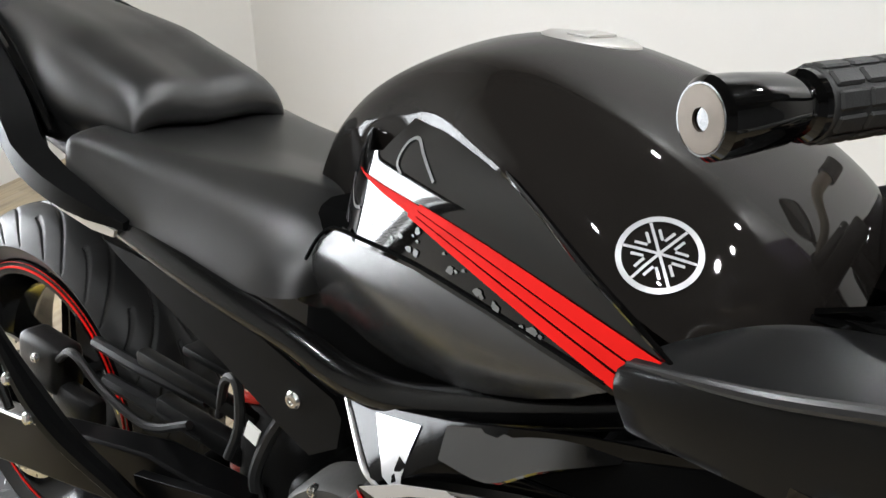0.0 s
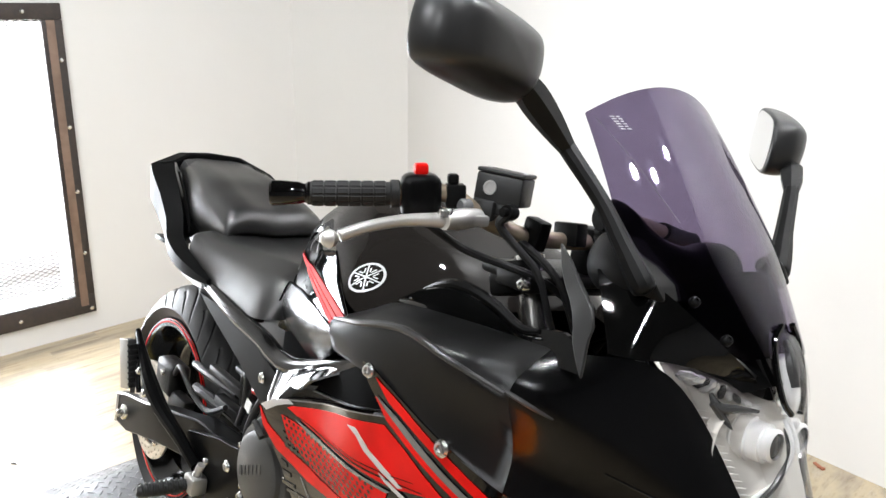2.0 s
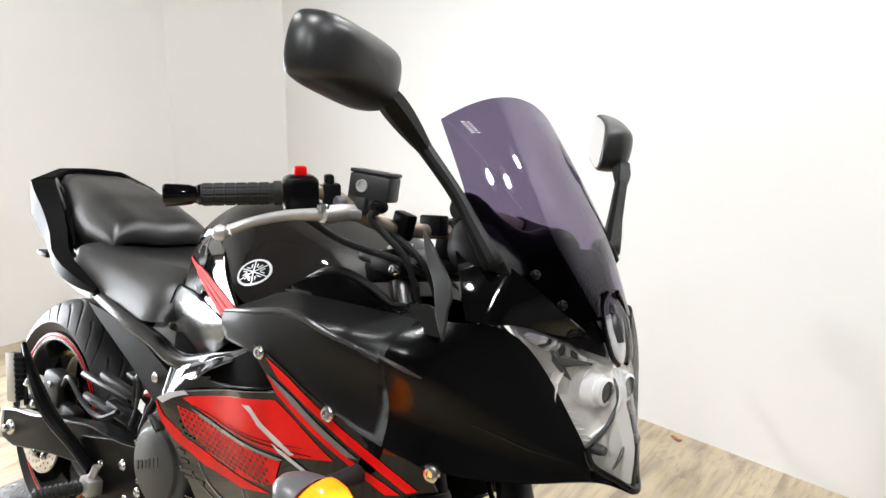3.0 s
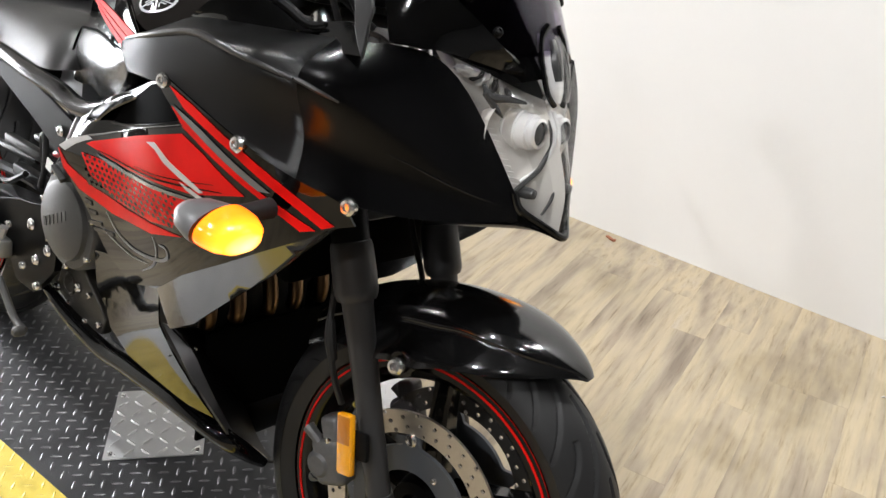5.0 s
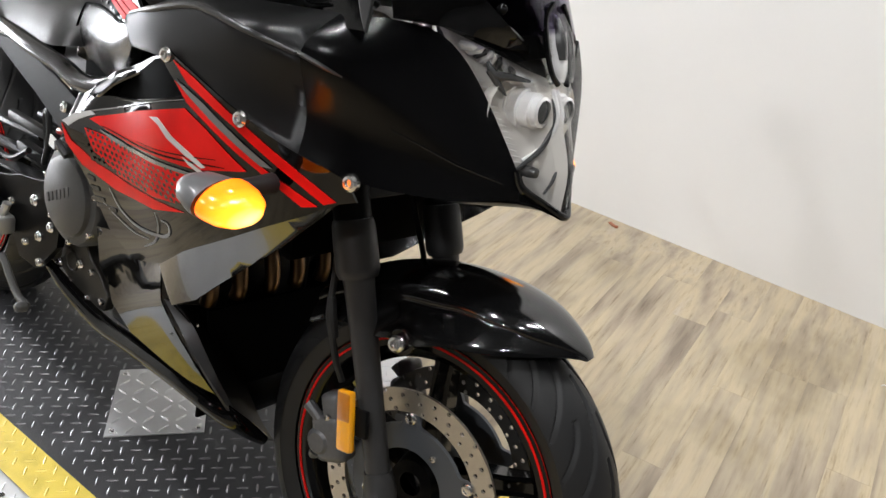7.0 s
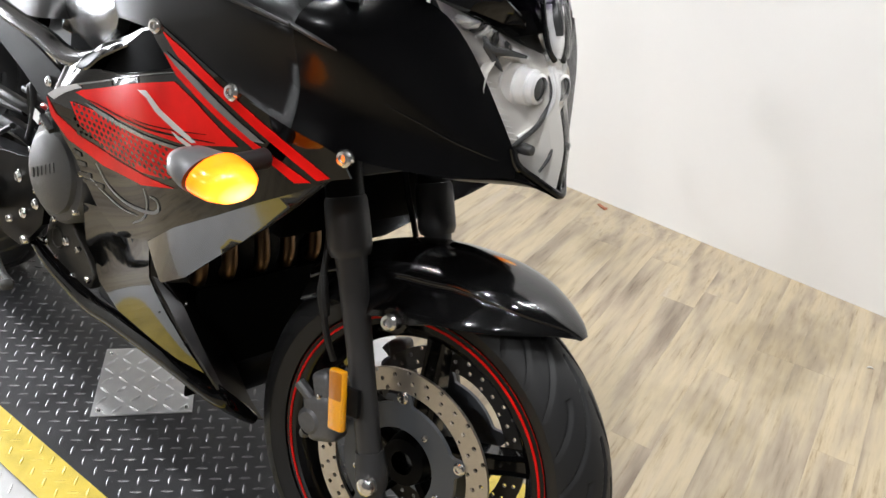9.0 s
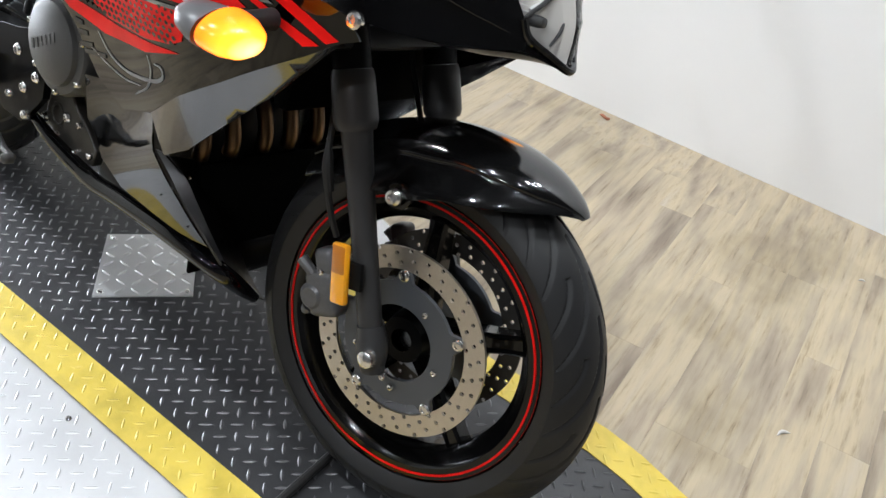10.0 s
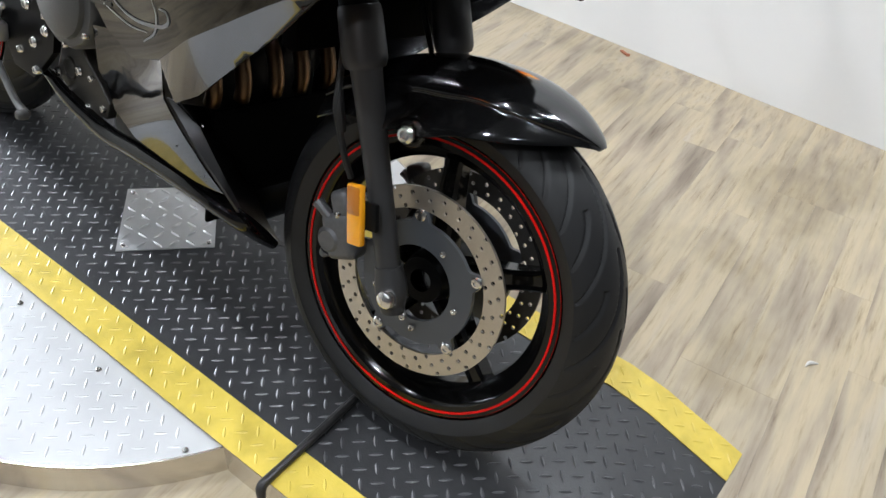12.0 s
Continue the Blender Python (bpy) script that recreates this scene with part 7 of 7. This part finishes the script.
part("peg_mount", joined(box(-0.222, -0.180, -0.240, -0.205, 0.368, 0.405, 0.008), tube([(-0.20, -0.225, 0.40), (-0.19, -0.22, 0.43)], 0.008, 3, 8)), ALLOY, hang, "cast alloy peg mount")
brace = part("pillion_bracket", tube([(-0.626, -0.205, 0.556), (-0.55, -0.215, 0.520), (-0.475, -0.222, 0.485), (-0.40, -0.222, 0.455), (-0.30, -0.220, 0.435), (-0.22, -0.215, 0.41)], [0.006, 0.011, 0.017, 0.016, 0.013, 0.012], 4, 10), FRAME, bike, "black passenger footrest bracket")
PEG_AT = pose(-0.585, -0.232, 0.493, 0, -12, 12)
for p in ((-0.515, -0.232, 0.500), (-0.46, -0.238, 0.47)):
    part("bracket_bolt", bolt(p, (0, -1, 0.2), 0.009, 0.008, False), CHROME, brace)
part("bracket_stay", tube([(-0.626, -0.205, 0.556), (-0.56, -0.22, 0.475), (-0.53, -0.225, 0.445)], 0.006, 3, 8), FRAME, brace)
pp = part("pillion_peg", moved(box(-0.016, 0.016, -0.012, 0.012, -0.055, 0.055, 0.006), PEG_AT), SOFT, brace, "folded passenger footpeg")
part("peg_plate", moved(box(-0.017, 0.014, -0.0135, -0.010, -0.056, 0.056, 0.002), PEG_AT), LEVER, pp, "bright peg plate")
for k in range(8):
    part("peg_rib", moved(box(0.012, 0.019, -0.013, 0.013, -0.0025, 0.0025, 0.001), PEG_AT @ pose(0, 0, -0.045 + 0.0125 * k)), SOFT, pp)
part("brake_pedal", joined(tube([(-0.17, -0.235, 0.335), (-0.08, -0.25, 0.30), (-0.03, -0.255, 0.295)], 0.007, 4, 10), bolt((-0.03, -0.26, 0.295), (0, -1, 0), 0.010, 0.015, False)), COVER, hang, "alloy brake pedal")
part("wiring", joined(tube([(-0.25, -0.12, 0.52), (-0.22, -0.14, 0.59), (-0.19, -0.15, 0.60), (-0.185, -0.15, 0.55), (-0.20, -0.15, 0.50)], 0.006, 5, 8), tube([(-0.12, -0.14, 0.60), (-0.14, -0.15, 0.55), (-0.15, -0.155, 0.50), (-0.14, -0.15, 0.46)], 0.008, 5, 8)), SOFT, bike, "black wiring loom")
part("tag", moved(box(-0.010, 0.010, -0.001, 0.001, -0.011, 0.011), pose(-0.155, -0.158, 0.558, 0, 15, 0)), WHITE_GFX, bike, "small white paper tag")
# ---- handlebar and controls ----
BAR_A, BAR_B = Vector((0.318, -0.427, 1.044)), Vector((0.4415, -0.231, 1.079))


def on_bar(u):
    return BAR_A.lerp(BAR_B, u)


BAR_LEN = (BAR_B - BAR_A).length
bars = part("handlebar", tube([on_bar(0.2), on_bar(0.6), on_bar(0.88), (0.446, -0.205, 1.050), (0.466, -0.155, 1.036), (0.478, -0.10, 1.034), (0.48, -0.05, 1.034), (0.475, 0.0, 1.03), (0.45, 0.06, 1.035), (0.42, 0.13, 1.030), (0.375, 0.20, 1.045), (0.355, 0.30, 1.030), (0.335, 0.42, 1.012)], 0.011, 5, 12), BAR_BEIGE, bike, "beige metal handlebar")


def bar_piece(profile, name, material, label="", parent=bars, seg=28):
    return part(name, moved(lathe([(r, y * BAR_LEN) for r, y in profile], seg), aim(BAR_A, BAR_B)), material, parent, label)


bar_piece([(0.0001, 0.004), (0.0045, 0.004), (0.0047, 0.0), (0.0128, 0.0), (0.0150, 0.012), (0.0147, 0.06), (0.0132, 0.14), (0.0112, 0.165), (0.0112, 0.175), (0.0134, 0.185), (0.0134, 0.20)], "bar_end", GLOSS, "black bar-end weight")
bar_piece([(0.0040, 0.010), (0.0042, -0.0008), (0.0118, -0.0008), (0.0128, 0.002)], "bar_end_face", BAR_FACE, "silver bar-end face")
bar_piece([(0.0001, 0.006), (0.0040, 0.006)], "bar_end_screw", BRONZE, "rusty recessed screw")
grip = bar_piece([(0.0130, 0.195), (0.0138, 0.20), (0.0138, 0.59), (0.0165, 0.595), (0.0165, 0.635), (0.014, 0.64)], "grip", SOFT, "ribbed black rubber grip")
gm = aim(BAR_A, BAR_B)
part("grip", tube([(0.357, 0.29, 1.032), (0.346, 0.355, 1.021), (0.335, 0.42, 1.012)], [0.0160, 0.0150, 0.0155], 4, 16), SOFT, bars, "black rubber grip")
for k in range(6):
    for j in range(10):
        a = 2 * math.pi * j / 10
        u = (0.235 + 0.061 * k) * BAR_LEN
        part("grip_pad", moved(box(-0.0036, 0.0036, -0.0066, 0.0066, 0.0128, 0.0148, 0.0009, 1), gm @ Matrix.Translation((0, u, 0)) @ Matrix.Rotation(a, 4, "Y")), SOFT, grip)
sw = part("switch_housing", moved(joined(box(-0.024, 0.024, 0.645 * BAR_LEN, 0.845 * BAR_LEN, -0.030, 0.024, 0.011, 3)), gm), SATIN, bars, "black switch housing")
part("kill_switch", moved(box(-0.010, 0.010, 0.71 * BAR_LEN, 0.78 * BAR_LEN, 0.022, 0.036, 0.003), gm), RED, sw, "red engine stop switch")
part("throttle_cable", tube([on_bar(0.74) + Vector((0.01, 0.0, -0.028)), (0.44, -0.22, 1.01), (0.50, -0.15, 0.99), (0.52, -0.08, 0.95)], 0.005, 5, 8), SOFT, sw)
MC = Matrix.Translation((0.453, -0.189, 1.092)) @ pose(0, 0, 0, 0, 0, 23) @ Matrix.Diagonal((0.90, 0.88, 0.95, 1))
mc = part("brake_master", moved(box(-0.034, 0.034, -0.023, 0.023, -0.021, 0.016, 0.004, 2), MC), RESERVOIR, bars, "dark grey brake fluid reservoir")
part("reservoir_cap", moved(box(-0.0344, 0.0344, -0.0234, 0.0234, 0.0162, 0.0215, 0.002, 2), MC), RESERVOIR, mc, "dark grey reservoir lid")
for sx in (-0.027, 0.027):
    part("cap_screw", moved(bolt((0, 0, 0.0215), (0, 0, 1), 0.0035, 0.0015), MC @ Matrix.Translation((sx, 0, 0))), SILVER_GFX, mc)
part("sight_glass", moved(lathe([(0.0001, -0.001), (0.0062, -0.001), (0.0066, -0.003), (0.0092, -0.003), (0.0098, 0.003)], 24), MC @ pose(-0.011, -0.0225, -0.002)), LEVER, mc, "round fluid sight glass")
part("reservoir_bracket", moved(joined(box(-0.032, 0.000, -0.028, 0.004, -0.044, -0.018, 0.003), box(-0.006, 0.024, -0.020, 0.006, -0.036, -0.018, 0.004)), MC), RESERVOIR, mc)
part("master_body", joined(tube([(0.470, -0.290, 1.050), (0.468, -0.262, 1.053), (0.462, -0.232, 1.055)], [0.0105, 0.0125, 0.0105], 4, 12), box(0.446, 0.478, -0.262, -0.226, 1.046, 1.060, 0.004)), LEVER, mc, "silver lever perch")
part("adjuster_knob", moved(lathe([(0.0001, -0.008), (0.006, -0.008), (0.0085, -0.005), (0.0085, 0.005), (0.006, 0.008), (0.0001, 0.008)], 20), pose(0.452, -0.246, 1.066)), CALIPER, mc, "grey adjuster knob")
part("bar_clamp", joined(moved(box(-0.013, 0.013, 0.87 * BAR_LEN, 0.97 * BAR_LEN, -0.016, 0.012, 0.003), gm), moved(box(-0.009, 0.009, 0.880 * BAR_LEN, 0.935 * BAR_LEN, 0.012, 0.024, 0.003), gm)), MATTE, mc, "black master cylinder clamp")
part("banjo_bolt", moved(lathe([(0.0001, -0.010), (0.0055, -0.010), (0.0055, -0.004), (0.0095, -0.004), (0.0095, 0.006), (0.007, 0.012)], 18), pose(0.481, -0.203, 1.066)), MATTE, mc, "black hose bolt")
part("banjo", joined(tube([(0.481, -0.202, 1.064), (0.474, -0.207, 1.050), (0.486, -0.190, 1.030), (0.513, -0.168, 1.000), (0.528, -0.150, 0.950), (0.530, -0.120, 0.900)], [0.007, 0.0055, 0.005, 0.0046, 0.0046, 0.0046], 4, 10)), SOFT, mc, "black brake hose")
part("brake_switch_wire", joined(tube([(0.400, -0.190, 1.040), (0.440, -0.170, 1.036), (0.475, -0.160, 1.028), (0.520, -0.145, 1.000), (0.540, -0.110, 0.940)], 0.0042, 4, 8), tube([(0.420, -0.165, 1.036), (0.470, -0.150, 1.020), (0.515, -0.130, 0.990), (0.530, -0.100, 0.930)], 0.0048, 4, 8)), SOFT, mc, "black wires under the bar")
part("bar_clamp", moved(box(-0.015, 0.015, -0.010, 0.010, -0.020, 0.018, 0.003), pose(0.477, -0.146, 1.042, 0, 8, 0)), MATTE, bars, "black bar clamp")
part("bar_clamp", moved(box(-0.020, 0.020, -0.011, 0.011, -0.016, 0.014, 0.003), pose(0.482, -0.088, 1.045, 0, -8, 0)), MATTE, bars, "black bar clamp")
lever = part("brake_lever", tube([(0.470, -0.268, 1.050), (0.462, -0.294, 1.049), (0.448, -0.33, 1.044), (0.438, -0.37, 1.033), (0.430, -0.398, 1.020)], [0.011, 0.0085, 0.0070, 0.0066, 0.0072], 5, 12), LEVER, bars, "silver brake lever")
part("lever_ball", moved(lathe([(0.0001, -0.0105), (0.005, -0.0092), (0.0088, -0.005), (0.0105, 0.0), (0.0088, 0.005), (0.005, 0.0092), (0.0001, 0.0105)], 20), Matrix.Translation((0.427, -0.408, 1.016))), LEVER, lever)
part("pivot_bolt", bolt((0.468, -0.288, 1.059), (0, -0.1, 1), 0.009, 0.006, False), CHROME, lever)
for y in (-0.035, 0.035):
    part("riser", moved(box(-0.018, 0.018, -0.017, 0.017, -0.045, 0.018, 0.005), pose(0.474, y, 1.035)), MATTE, bars, "black bar clamp")
part("top_bridge", box(0.40, 0.50, -0.155, 0.155, 0.975, 0.992, 0.006), CASTING, bars)
clamp = part("fork_clamp", joined(tube([(0.445, -0.125, 0.968), (0.443, -0.125, 0.980), (0.437, -0.125, 0.995)], 0.029, 2, 20), box(0.44, 0.50, -0.165, -0.13, 0.970, 0.992, 0.004)), CASTING, bars, "black fork clamp")
part("clamp_screw", bolt((0.492, -0.166, 0.981), (0, -1, 0), 0.0085, 0.006), CHROME, clamp)

# gloss trim under the frame rail: a rear corner with a bright edge, a silver mark and a sloping vent facet
def trim_y(x, z):
    """The trim lies just inside the fairing; its rear corner turns in towards the frame."""
    corner = -0.186 - 0.557 * (x + 0.012) + 0.606 * (z - 0.690)
    return max(side_y(x, z) + 0.012, corner)


TRIM = [(-0.012, 0.694), (0.03, 0.708), (0.07, 0.718), (0.134, 0.746), (0.19, 0.774), (0.252, 0.799), (0.32, 0.826), (0.36, 0.838), (0.43, 0.800), (0.30, 0.758), (0.153, 0.706), (0.108, 0.688), (0.082, 0.664), (0.03, 0.676)]
twin("trim_panel", lambda: plate(TRIM, trim_y, 0.003, 0.012), TRIM_BLACK, bike, "gloss black trim under the frame rail", degrees=50)
twin("trim_edge", lambda: tube([(x, trim_y(x, z) - 0.001, z) for x, z in ((-0.012, 0.692), (0.012, 0.684), (0.038, 0.675), (0.062, 0.668), (0.084, 0.663))], [0.0020, 0.0026, 0.0028, 0.0028, 0.0022], 4, 8), LEVER, bike, "bright trim edge")
twin("trim_triangle", lambda: plate([(0.046, 0.7035), (0.104, 0.7265), (0.104, 0.667)], shifted(trim_y, -0.002), 0.001, 0.02), SILVER_GFX, bike, "silver triangle mark")


def vent_facet():
    """A facet that slopes up and out below the rail, over the dark vent."""
    top = [(0.132, -0.238, 0.744), (0.20, -0.246, 0.775), (0.240, -0.250, 0.791), (0.275, -0.252, 0.804)]
    low = [(0.140, -0.258, 0.727), (0.188, -0.270, 0.738), (0.222, -0.268, 0.764), (0.275, -0.262, 0.795)]
    return thicken(loft([top, [tuple((p + q) / 2 for p, q in zip(a, c)) for a, c in zip(top, low)], low], 3, 4), 0.003)


twin("vent_facet", vent_facet, HIGH_GLOSS, bike, "gloss black vent facet", degrees=50)
# the opening is a near-black sheet laid on the trim, shade as colour
twin("vent", lambda: plate([(0.205, 0.742), (0.224, 0.765), (0.275, 0.796), (0.33, 0.825), (0.36, 0.834), (0.420, 0.801), (0.34, 0.775), (0.26, 0.752)], shifted(trim_y, -0.002), 0.002, 0.02), CAVITY_SHADE, bike, "near-black sheet for the shaded vent opening", degrees=50)
twin("vent_rib", lambda: tube([(x, trim_y(x, z) - 0.002, z) for x, z in ((0.200, 0.738), (0.26, 0.750), (0.34, 0.773), (0.415, 0.799))], 0.0018, 4, 6), SATIN, bike, "thin rib under the vent")
